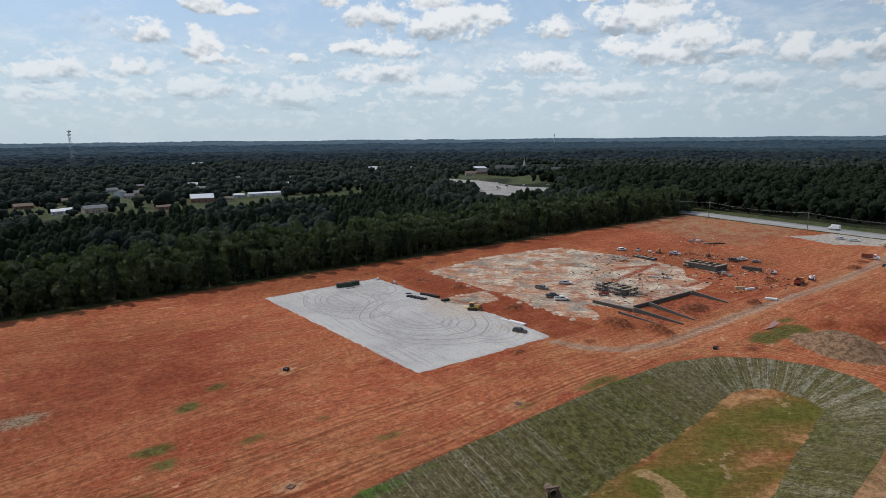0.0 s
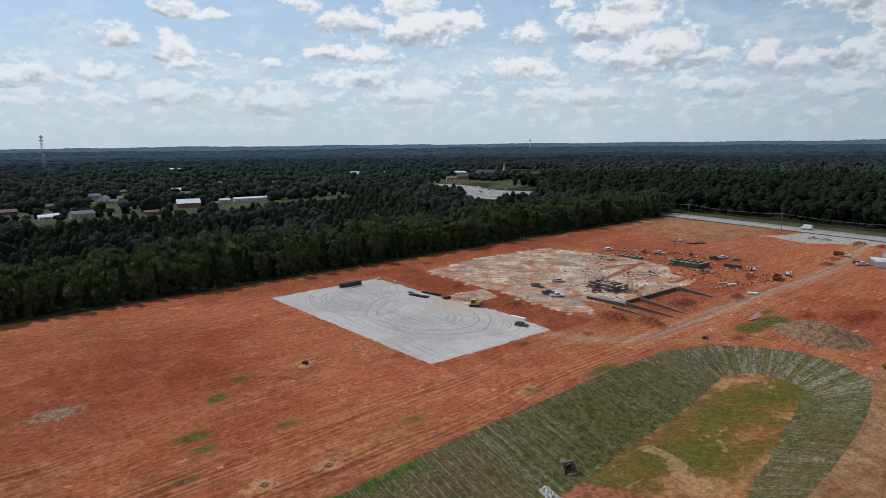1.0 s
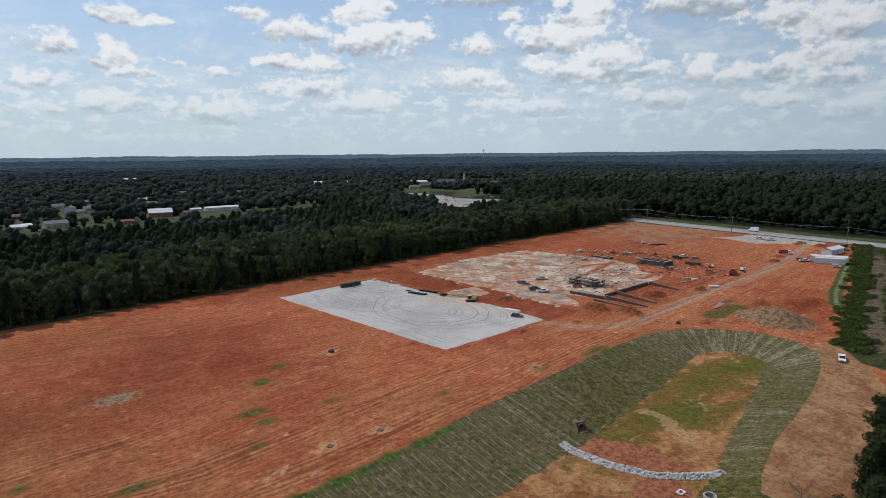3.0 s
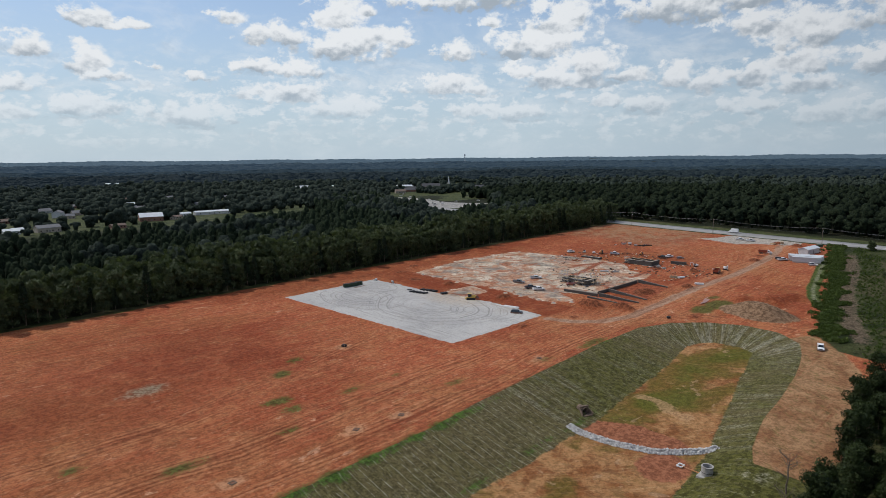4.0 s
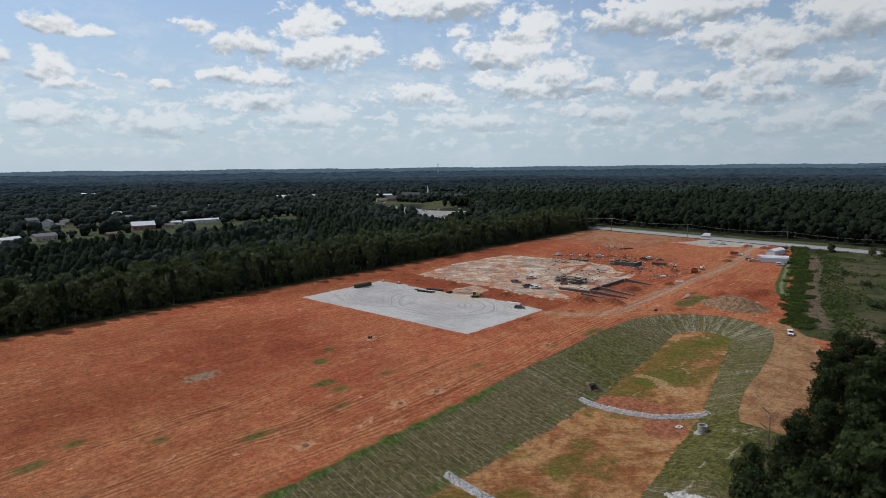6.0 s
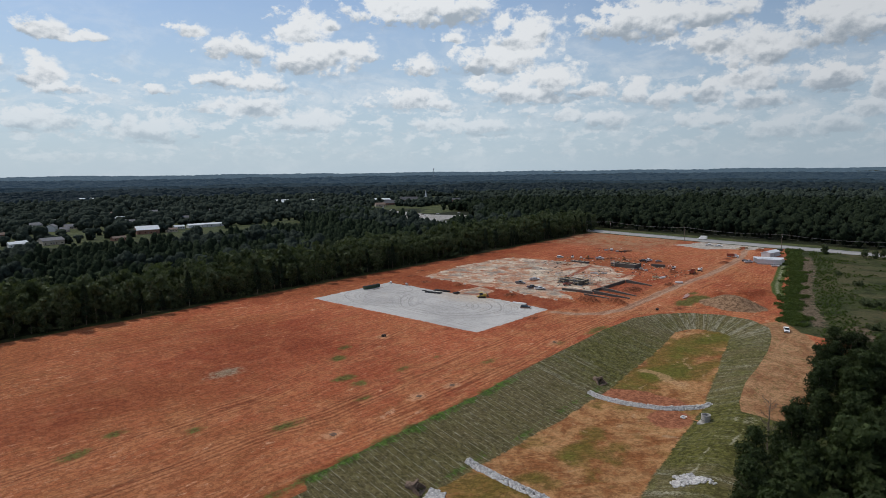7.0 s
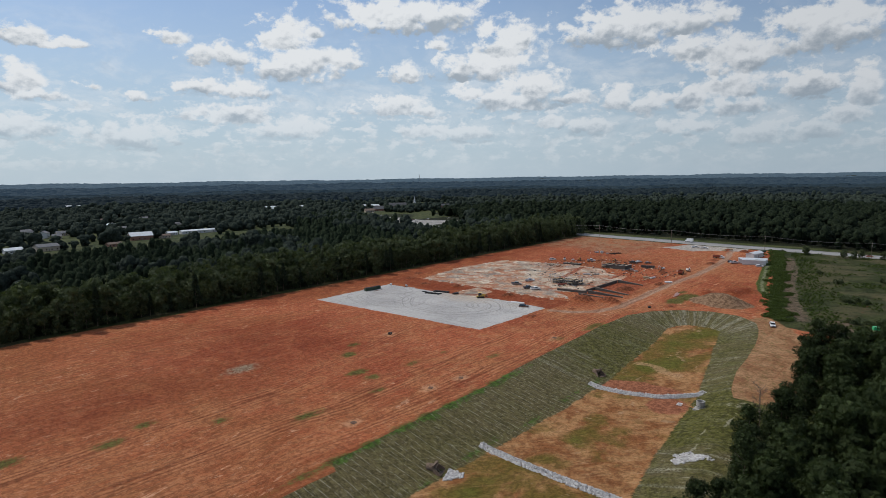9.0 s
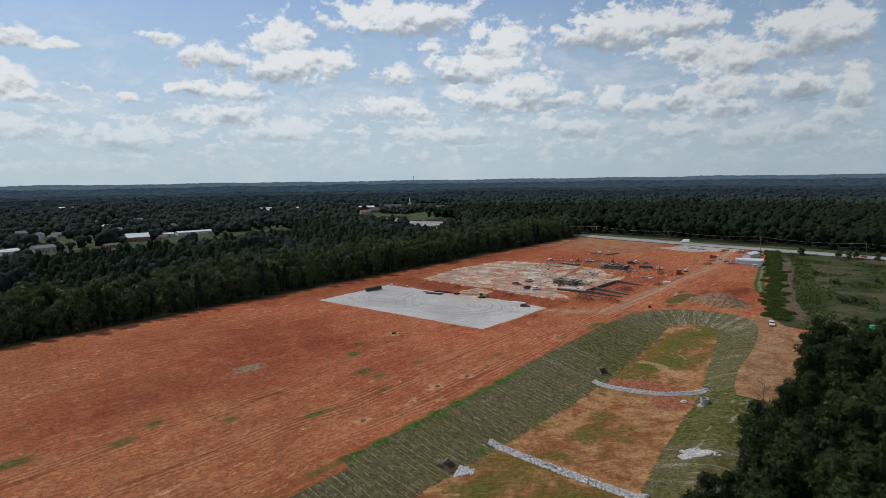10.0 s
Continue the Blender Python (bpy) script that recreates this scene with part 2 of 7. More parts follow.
def land(x, y, heaps=True):
    """The ground's height."""
    x, y = np.asarray(x, float), np.asarray(y, float)
    sx = -soft_cap(-soft_cap(x, 460, 12), 160, 12)
    sy = -soft_cap(-soft_cap(y, 292, 8), 20, 8)
    z = 0.01354 * sx + 0.02142 * sy - 3.44
    r = np.hypot(x, y)
    off = np.maximum(np.maximum(x - 480, y - 320), np.maximum(-20 - y, -170 - x))
    k = smooth01(off / 350)
    z = z * (1 - k) + k * (5.0 + 2 * wobble(x, y, 420, 3))
    z = z + 47 * smooth01((r - 2300) / 2500) ** 1.3 + smooth01((r - 1200) / 1500) * 3 * wobble(x, y, 900, 5)
    near = (x > -180) & (x < 470) & (y > -30) & (y < 310)
    z = z + np.where(near, 0.10 * wobble(x, y, 33, 1) + 0.05 * wobble(x, y, 9, 2), 0)
    out, to_rim = inside(x, y, RIM), None
    if np.any(out):
        d_rim, d_toe = seg_dist(x, y, RIM), seg_dist(x, y, TOE)
        frac = np.where(inside(x, y, TOE), 0, d_toe / (d_toe + d_rim + 1e-6))
        floor = FLOOR_Z + 3.4 * np.clip((x - 92) / 80, 0, 1) + 0.12 * wobble(x, y, 21, 4)
        z = np.where(out, floor + (z - floor) * (0.85 * frac + 0.15 * smooth01(frac)), z)
    if heaps:
        for hx, hy, rx, ry, h in HEAPS:
            d = np.hypot((x - hx) / rx, (y - hy) / ry) + (0.05 if rx > 10 else 0.16) * wobble(x, y, 0.9 * rx, int(hx))
            z = z + h * smooth01(1.15 - d)
    return z


def at(x, y):
    return float(land(np.array([x]), np.array([y]))[0])


def spread(lo, hi, step, far, grow):
    """Grid lines: even steps from lo to hi, growing outside."""
    mid = list(np.arange(lo, hi + step / 2, step))
    up, d = [mid[-1]], step
    while up[-1] < far:
        d *= grow
        up.append(up[-1] + d)
    down, d = [mid[0]], step
    while down[-1] > -far:
        d *= grow
        down.append(down[-1] - d)
    return np.array(down[:0:-1] + mid + up[1:])


PAD = [(85.5, 242), (92.5, 140), (144, 139.5), (145, 168), (141, 190), (137.5, 242)]
STONE = [(161.5, 239), (204, 247), (254, 243), (264, 212), (268, 190), (266, 170), (250, 158), (252, 145), (228, 142), (217, 143.5), (192, 143), (182, 156), (173, 142), (164, 150), (166, 193)]
WEDGE = [(160, 182), (164, 197), (141, 197), (139, 182)]
TRACK = [(142, 134), (146, 125), (153, 117), (168, 112.4), (189, 112.7), (209, 114), (242, 114.5), (282, 113), (337, 116), (374, 121), (392, 126), (424, 128)]
# wheel ruts along the site
RUTS = [[(-170, 141), (-77, 143.3), (-45, 145.6), (-8, 144.7), (15, 149), (40, 153.8), (84, 166)], [(-170, 130), (-61, 123.6), (-17, 122.8), (1, 120), (45, 123.2), (95, 126), (146, 125)]]
RUTS += [[(-90, 104), (-30, 108), (20, 104), (70, 107), (120, 112), (168, 112)], [(168, 108), (190, 95), (196, 76), (195, 56), (176, 44), (140, 34), (96, 30)]]
SPOTS = [(-55, 147, 5.5, 3), (-44, 151.5, 4.5, 2.8), (-29, 138, 3, 2), (-77, 155, 6, 3), (43, 165, 3.5, 2.5), (34, 157, 4, 3), (22, 139, 6, 3), (23, 132, 4, 2)]
SPOTS += [(59, 131, 2.5, 2), (41, 131, 4, 1.6), (128, 105, 10, 3), (103, 107, 4, 2), (67, 114, 3, 1.6), (212, 94, 11, 6), (200, 96, 9, 5), (224, 101, 6, 2.5), (15, 122, 4, 2), (-12, 122, 6, 2)]


def build_ground():
    xs, ys = spread(-150, 460, 1.4, 5200, 1.12), spread(4, 300, 1.4, 5200, 1.12)
    gx, gy = np.meshgrid(xs, ys, indexing="ij")
    x, y = gx.ravel(), gy.ravel()
    z = land(x, y)
    ny = len(ys)
    i, j = np.meshgrid(np.arange(len(xs) - 1), np.arange(ny - 1), indexing="ij")
    a = (i * ny + j).ravel()
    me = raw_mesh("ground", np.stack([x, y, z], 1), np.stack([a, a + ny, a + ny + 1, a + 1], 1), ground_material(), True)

    def field(sd, width):
        return np.clip(0.5 - sd / (2 * width), 0, 1)

    site = np.maximum(np.maximum(-x - 400, x - 421), np.maximum(y - 270.5, 20 - y))
    east = [(175, 20), (178, 40), (192, 50), (225, 59), (268, 66), (337, 82), (422, 101), (430, 20)]
    wild = np.maximum(site, 0) * 0 + np.minimum(-site, signed(x, y, east))
    wild = np.minimum(wild, y - 22 + 0.04 * np.abs(x - 60))
    float_attr(me, "wild", field(wild, 4))
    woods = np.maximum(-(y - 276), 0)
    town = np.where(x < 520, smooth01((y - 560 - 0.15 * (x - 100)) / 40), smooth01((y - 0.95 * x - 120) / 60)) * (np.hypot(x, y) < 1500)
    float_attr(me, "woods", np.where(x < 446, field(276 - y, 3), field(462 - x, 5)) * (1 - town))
    float_attr(me, "town", town)
    rim, toe = signed(x, y, RIM), signed(x, y, TOE)
    verge = signed(x, y, [(-170, 40), (-170, 8), (60, 8), (79.5, 20), (80.5, 34)])
    float_attr(me, "bank", field(np.minimum(rim, verge), 1.2))
    float_attr(me, "bed", field(toe, 2.5))
    # along the bank and up it, for the mats laid down the slope
    along = np.where(x < 150, x, 150 + np.degrees(np.arctan2(70 - y, x - 150)) * 0.5)
    float_attr(me, "along", along)
    float_attr(me, "up", np.clip(-rim, 0, 30))
    float_attr(me, "stone", np.maximum(field(signed(x, y, STONE), 2.2), field(signed(x, y, WEDGE), 1.5)))
    track = seg_dist(x, y, TRACK, False)
    float_attr(me, "track", field(track - 2.3, 1.5))
    float_attr(me, "beside", field(track - 7.5 - 1.5 * wobble(x, y, 25, 14), 5.0))
    worn = np.full(x.shape, 60.0)
    for line in RUTS:
        worn = np.minimum(worn, seg_dist(x, y, line, False))
    float_attr(me, "worn", worn)
    apron = [(383, 150), (391, 180), (406, 172), (421, 168), (424, 120), (404, 118), (395, 140)]
    float_attr(me, "apron", field(signed(x, y, apron), 2.0))
    sand = [(78, 20), (78, 34), (104, 41), (131, 44), (152, 47), (172, 51), (182, 58), (192, 52), (180, 40), (160, 30), (130, 20)]
    float_attr(me, "sand", field(signed(x, y, sand), 3.0))
    green = np.full(x.shape, 9.0)
    for sx, sy, rx, ry in SPOTS:
        green = np.minimum(green, (np.hypot((x - sx) / rx, (y - sy) / ry) - 1) * ry)
    green = np.minimum(green, np.abs(y - 271.5) - 2.2 - 1.2 * wobble(x, y, 40, 9))
    lip = np.abs(y - 94.9 - 0.03 * (x + 20)) - 1.9 - 0.8 * wobble(x, y, 11, 3) + 0.05 * np.maximum(0, np.abs(x - 12) - 35)
    green = np.minimum(green, np.where(x < 75, lip, 9))
    green = np.minimum(green, seg_dist(x, y, [(-60, 74.5), (-12, 76), (-2, 76), (8, 77), (40, 77), (90, 79)], False) - 0.5 + 0.8 * wobble(x, y, 14, 5))
    float_attr(me, "green", field(green, 2.5))
    halo = np.full(x.shape, 99.0)
    for hx, hy in ((41, 108.3), (27.3, 109.6), (101.5, 108.6), (-6, 108.4), (63, 164.6)):
        halo = np.minimum(halo, np.hypot((x - hx) / 1.5, y - hy) - 2.6)
    float_attr(me, "halo", field(halo, 2.5))
    gravel = np.hypot((x + 1) / 8, (y - 174) / 4.5) - 1
    float_attr(me, "grit", field(gravel * 4, 2.0))
    dark = np.maximum(np.exp(-(((x - 15) / 45) ** 2 + ((y - 190) / 40) ** 2)), 0.9 * np.exp(-(((x + 40) / 60) ** 2 + ((y - 175) / 18) ** 2)))
    dark = np.maximum(dark, np.where((x > 144) & (x < 165) & (y > 136), 1.0, 0))
    dark = np.maximum(dark, 0.9 * np.exp(-(((x - 195) / 32) ** 2 + ((y - 130) / 9) ** 2)))
    dark = np.maximum(dark, 0.8 * np.exp(-(((x - 285) / 28) ** 2 + ((y - 170) / 30) ** 2)))
    # a darker band of clay along the wood's edge
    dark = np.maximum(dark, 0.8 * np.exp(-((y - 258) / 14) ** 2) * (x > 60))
    for hx, hy, rx, ry, h in HEAPS[1:]:
        dark = np.maximum(dark, 0.95 * smooth01(1.5 - np.hypot((x - hx) / rx, (y - hy) / ry)))
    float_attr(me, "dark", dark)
    soil = np.full(x.shape, 99.0)
    for hx, hy, rx, ry, h in HEAPS[4:]:
        soil = np.minimum(soil, (np.hypot((x - hx) / rx, (y - hy) / ry) - 0.85) * min(rx, ry))
    float_attr(me, "soil", field(soil, 1.4))
    hill = HEAPS[0]
    float_attr(me, "strip", field(seg_dist(x, y, [(243, 62.5), (252, 67.5), (272, 73.5), (300, 79), (340, 87), (366, 91.5)], False) - 1.2, 3.5))
    float_attr(me, "lane", np.maximum(smooth01((138 - y) / 14) * smooth01((y - 97) / 3), 0.7 * smooth01((x - 290) / 30)) * (x < 420))
    float_attr(me, "tan", smooth01((x - 330) / 25) * smooth01((y - 165 - 0.12 * (x - 340)) / 22))
    lines = [[(263, 183), (240, 178), (216, 173)], [(163, 199), (163, 240)], [(268, 205), (290, 196), (300, 180)], [(283, 160), (262, 150), (236, 150)], [(240, 188), (262, 181)]]
    trench = np.full(x.shape, 99.0)
    for line in lines:
        trench = np.minimum(trench, seg_dist(x, y, line, False) - 1.6)
    trench = np.minimum(trench, signed(x, y, [(200, 140), (198.5, 121), (226, 124), (226, 140)]))
    trench = np.minimum(trench, signed(x, y, [(184, 140), (184, 124), (189, 121), (187.5, 140)]))
    float_attr(me, "ditch", field(trench, 1.8))
    float_attr(me, "scar", field(np.minimum(seg_dist(x, y, [(196, 38), (232, 50), (282, 62), (330, 70), (388, 84)], False) - 3.6, seg_dist(x, y, [(200, 24), (186, 20), (170, 8), (165, -10)], False) - 5), 2.5))
    float_attr(me, "silt", field(np.minimum(signed(x, y, [(76, 79), (84, 78), (90, 66), (89, 54), (85, 49), (81, 52), (77.5, 58), (75, 66)]), np.hypot((x - 73) / 7, (y - 51) / 6) * 5 - 5), 2.0))
    tufts = np.zeros(x.shape)
    for sx, sy in [(34.9, 60.2), (45.6, 52.9), (16.2, 59.4), (51.5, 61.9), (-3.9, 65.8)]:
        tufts = np.maximum(tufts, np.exp(-(((x - sx) / 9) ** 2 + ((y - sy) / 5) ** 2)))
    float_attr(me, "sown", 0.26 + 0.42 * tufts + 0.10 * smooth01((x - 85) / 25) + 0.60 * np.exp(-(((x - 134) / 42) ** 2 + ((y - 71) / 12) ** 2)) + 0.30 * (x < 10))
    south = (y < 66) & (x < 150)
    float_attr(me, "lush", np.where(south, 1.25, 0.42 + 0.68 * smooth01((x - 40) / 60) * smooth01((190 - x) / 40)))
    float_attr(me, "row", field(np.minimum(seg_dist(x, y, [(77.5, 34.0), (61.2, 34.3), (34.3, 31.5)], False), seg_dist(x, y, [(77.7, 30.1), (61.6, 29.3), (52.8, 29.9)], False)) - 0.3, 0.9))
    float_attr(me, "bare", field(seg_dist(x, y, [(107.3, 76.4), (108.3, 70.4), (103.9, 63.8), (103.5, 58.5)], False) - 1.6 - 0.8 * wobble(x, y, 9, 15), 2.0))
    float_attr(me, "heap", field((np.hypot((x - hill[0]) / hill[2], (y - hill[1]) / hill[3]) - 1.02) * 10, 2.0))
    lot = np.minimum(signed(x, y, [(573, 781), (513, 668), (462, 563), (415, 499), (456, 507), (477, 498), (541, 513), (558, 533), (544, 583), (583, 697), (596, 759)]), 1e9)
    float_attr(me, "paved", field(lot, 3))
    lawns = [(78, 674, 40, 30), (150, 740, 60, 70), (22, 690, 25, 25), (860, 1110, 90, 90), (980, 940, 110, 90), (700, 760, 60, 70), (640, 640, 70, 40), (481, 524, 14, 16), (448, 200, 9, 60), (450, 110, 8, 50)]
    lawn = np.full(x.shape, 99.0)
    for sx, sy, rx, ry in lawns:
        lawn = np.minimum(lawn, (np.hypot((x - sx) / rx, (y - sy) / ry) - 1) * min(rx, ry))
    float_attr(me, "lawn", field(lawn, 6))
    ob = new("ground", me)
    tagged(ob, "red clay building site sloping to a grassed basin, woodland floor around", "ground", kind="structure")
    return ob


def ground_material():
    m, n = material("clay_ground")
    p = coords(n)
    big = n.noise(p, 0.018, 6, 0.62).outputs[0]
    mid = n.noise(p, 0.11, 8, 0.66, 0.4).outputs[0]
    small = n.noise(p, 0.7, 7, 0.7).outputs[0]
    grain = n.noise(p, 1.7, 5, 0.82).outputs[0]
    sep_x = n.add("ShaderNodeSeparateXYZ", (0, p)).outputs[0]
    ruts = n.noise(n.scaled(p, (0.035, 1.0, 1.0)), 0.62, 8, 0.7, 0.25).outputs[0]
    turned = n.add("ShaderNodeVectorRotate", ("Vector", p), ("Angle", radians(38))).outputs[0]
    ruts2 = n.noise(n.scaled(turned, (0.05, 1.0, 1.0)), 0.5, 8, 0.7, 0.3).outputs[0]
    edge = n.math("MULTIPLY", n.math("SUBTRACT", n.math("ADD", n.math("MULTIPLY", mid, 0.5), n.math("MULTIPLY", small, 0.5)), 0.5), 2.4)

    def mask(name, wild=0.55, lo=0.42, hi=0.58):
        return n.step(n.math("ADD", n.attr(name), n.math("MULTIPLY", edge, wild)), lo, hi)

    def over(f, a, rgb, k=1.0):
        return n.mix(n.math("MULTIPLY", f, k), a, c4(*rgb))

    threads0 = n.noise(n.scaled(turned, (0.1, 1, 1)), 1.6, 5, 0.7).outputs[0]
    # red clay with pale scrapes, wheel ruts and dark red patches
    clay = n.mix(n.step(big, 0.42, 0.58), c4(0.295, 0.066, 0.029), c4(0.41, 0.115, 0.052))
    clay = over(n.step(n.noise(p, 0.012, 7, 0.68, 0.6).outputs[0], 0.47, 0.60), clay, (0.335, 0.118, 0.046), 0.7)
    clay = over(n.step(mid, 0.48, 0.66), clay, (0.42, 0.162, 0.066), 0.45)
    clay = over(n.step(ruts, 0.50, 0.62), clay, (0.45, 0.185, 0.080), 0.30)
    clay = over(n.step(ruts, 0.46, 0.38), clay, (0.18, 0.048, 0.018), 0.30)
    dashes = n.noise(n.scaled(p, (0.16, 1.0, 1.0)), 0.75, 6, 0.68, 0.3).outputs[0]
    clay = over(n.math("MULTIPLY", n.step(dashes, 0.57, 0.62), n.step(mid, 0.42, 0.56)), clay, (0.52, 0.25, 0.125), 0.55)
    clay = over(n.step(dashes, 0.42, 0.36), clay, (0.19, 0.050, 0.020), 0.33)
    lanes = n.noise(n.scaled(n.vec("ADD", p, n.scaled(n.noise(p, 0.012, 2).outputs["Color"], (0, 26, 0))), (0.006, 1.0, 1.0)), 1.15, 3, 0.6).outputs[0]
    driven = n.math("MULTIPLY", n.attr("lane"), n.step(n.noise(n.scaled(p, (0.3, 1, 1)), 0.05, 3).outputs[0], 0.40, 0.54))
    clay = over(n.math("MULTIPLY", n.step(lanes, 0.595, 0.625), driven), clay, (0.135, 0.040, 0.016), 0.75)
    clay = over(n.math("MULTIPLY", n.step(lanes, 0.405, 0.375), driven), clay, (0.50, 0.235, 0.115), 0.7)
    old = n.math("MULTIPLY", n.step(n.noise(p, 0.028, 7, 0.7, 0.5).outputs[0], 0.50, 0.62), n.step(dashes, 0.42, 0.58))
    clay = over(old, clay, (0.175, 0.100, 0.034), 0.38)
    clay = over(n.step(ruts2, 0.57, 0.68), clay, (0.44, 0.20, 0.10), 0.3)
    clay = over(n.math("MULTIPLY", n.step(ruts2, 0.43, 0.33), n.step(big, 0.4, 0.6)), clay, (0.20, 0.05, 0.025), 0.5)
    drag = n.noise(n.scaled(n.vec("ADD", p, n.scaled(n.noise(p, 0.02, 2).outputs["Color"], (0, 18, 0))), (0.03, 1.0, 1.0)), 1.5, 5, 0.7).outputs[0]
    worked = n.step(n.noise(p, 0.03, 4, 0.6, 0.4).outputs[0], 0.44, 0.60)
    clay = over(n.math("MULTIPLY", n.step(drag, 0.56, 0.60), worked), clay, (0.50, 0.225, 0.105), 0.34)
    clay = over(n.math("MULTIPLY", n.step(drag, 0.43, 0.39), worked), clay, (0.165, 0.046, 0.018), 0.36)
    west = n.step(n.math("ADD", n.math("ADD", sep_x, n.math("MULTIPLY", n.math("SUBTRACT", mid, 0.5), 90.0)), n.math("MULTIPLY", n.math("SUBTRACT", big, 0.5), 120.0)), 20.0, -60.0)
    clay = over(west, clay, (0.285, 0.112, 0.042), 0.5)
    # passes of the grader: long thin light and dark lines
    swept = n.vec("ADD", p, n.scaled(n.noise(p, 0.010, 2).outputs["Color"], (0, 40, 0)))
    passes = n.noise(n.scaled(swept, (0.045, 1.0, 1.0)), 0.95, 7, 0.78, 0.15).outputs[0]
    ragged = n.noise(n.scaled(swept, (0.22, 1.0, 1.0)), 1.3, 5, 0.75, 0.3).outputs[0]
    clay = over(n.step(passes, 0.50, 0.60), clay, (0.53, 0.245, 0.125), 0.24)
    clay = over(n.step(passes, 0.47, 0.38), clay, (0.175, 0.046, 0.020), 0.30)
    clay = over(n.math("MULTIPLY", n.step(ragged, 0.56, 0.61), n.step(big, 0.36, 0.56)), clay, (0.58, 0.32, 0.19), 0.5)
    clay = over(n.step(ragged, 0.41, 0.35), clay, (0.17, 0.048, 0.020), 0.4)
    worn = n.math("ADD", n.attr("worn"), n.math("MULTIPLY", n.math("SUBTRACT", n.noise(p, 0.05, 3).outputs[0], 0.5), 1.6))
    pair = n.math("ABSOLUTE", n.math("SUBTRACT", n.math("ABSOLUTE", n.math("SUBTRACT", n.math("FRACT", n.math("DIVIDE", worn, 3.4)), 0.5)), 0.27))
    run = n.math("MULTIPLY", n.step(worn, 6.5, 3.0), n.step(n.noise(n.scaled(swept, (0.12, 1, 1)), 0.16, 4).outputs[0], 0.42, 0.56))
    clay = over(n.math("MULTIPLY", n.step(worn, 12.0, 3.0), n.step(mid, 0.35, 0.6)), clay, (0.47, 0.205, 0.095), 0.35)
    clay = over(n.math("MULTIPLY", n.step(pair, 0.10, 0.04), run), clay, (0.150, 0.042, 0.018), 0.6)
    clay = over(n.math("MULTIPLY", n.step(pair, 0.16, 0.22), run), clay, (0.52, 0.25, 0.125), 0.35)
    clay = over(n.math("MULTIPLY", n.attr("beside"), n.step(ruts, 0.36, 0.60)), clay, (0.52, 0.245, 0.125), 0.6)
    spots = n.noise(n.scaled(p, (0.42, 1, 1)), 0.26, 7, 0.66, 0.4).outputs[0]
    where = n.step(n.noise(p, 0.045, 3, 0.5).outputs[0], 0.38, 0.52)
    clay = over(n.math("MULTIPLY", n.step(spots, 0.635, 0.66), where), clay, (0.60, 0.34, 0.21), 0.7)
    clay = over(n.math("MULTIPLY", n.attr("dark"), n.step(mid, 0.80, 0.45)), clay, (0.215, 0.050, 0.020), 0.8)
    clay = over(n.step(n.math("ADD", n.attr("halo"), n.math("MULTIPLY", edge, 0.8)), 0.4, 0.8), clay, (0.50, 0.27, 0.15), 0.7)
    clay = over(n.math("MULTIPLY", n.attr("tan"), n.step(mid, 0.35, 0.6)), clay, (0.33, 0.20, 0.115), 0.8)
    thin = n.step(n.math("ADD", n.math("ADD", n.attr("green"), n.math("MULTIPLY", edge, 0.9)), n.math("MULTIPLY", n.math("SUBTRACT", grain, 0.5), 1.1)), 0.46, 0.85)
    weeds = n.mix(n.step(small, 0.3, 0.7), c4(0.036, 0.058, 0.012), c4(0.100, 0.125, 0.030))
    clay = n.mix(n.math("MULTIPLY", thin, 0.85), clay, weeds)
    grit = n.mix(n.step(grain, 0.3, 0.7), c4(0.13, 0.115, 0.06), c4(0.37, 0.33, 0.25))
    clay = n.mix(n.math("MULTIPLY", n.step(n.math("ADD", n.attr("grit"), n.math("MULTIPLY", edge, 1.5)), 0.35, 1.1), 0.8), clay, grit)
    # crushed stone of the building pad: grey, pale and clay-stained patches
    rock = n.mix(n.step(mid, 0.38, 0.60), c4(0.36, 0.285, 0.220), c4(0.62, 0.53, 0.42))
    stain = n.noise(p, 0.085, 8, 0.7, 0.6).outputs[0]
    rock = over(n.step(stain, 0.47, 0.56), rock, (0.45, 0.215, 0.120), 0.75)
    rock = over(n.step(n.noise(n.scaled(turned, (0.25, 1, 1)), 0.22, 7, 0.7, 0.5).outputs[0], 0.54, 0.60), rock, (0.33, 0.125, 0.065), 0.7)
    rock = over(n.step(n.noise(p, 0.16, 6, 0.7, 0.6).outputs[0], 0.57, 0.63), rock, (0.60, 0.55, 0.47), 0.5)
    rock = over(n.step(n.noise(p, 0.05, 7, 0.65, 0.8).outputs[0], 0.53, 0.62), rock, (0.22, 0.205, 0.185), 0.7)
    rock = over(n.step(ruts2, 0.56, 0.66), rock, (0.50, 0.43, 0.36), 0.5)
    clay = n.mix(n.math("MULTIPLY", mask("stone", 1.2, 0.42, 0.60), n.math("SUBTRACT", 1.0, n.math("MULTIPLY", n.step(n.noise(p, 0.075, 8, 0.72, 0.7).outputs[0], 0.55, 0.60), 0.75))), clay, rock)
    road = n.mix(n.step(ruts, 0.40, 0.62), c4(0.28, 0.165, 0.110), c4(0.41, 0.285, 0.205))
    clay = n.mix(n.math("MULTIPLY", mask("track", 0.7, 0.35, 0.7), 0.8), clay, road)
    clay = n.mix(mask("apron", 0.5), clay, n.mix(n.step(small, 0.3, 0.7), c4(0.34, 0.30, 0.26), c4(0.46, 0.42, 0.37)))
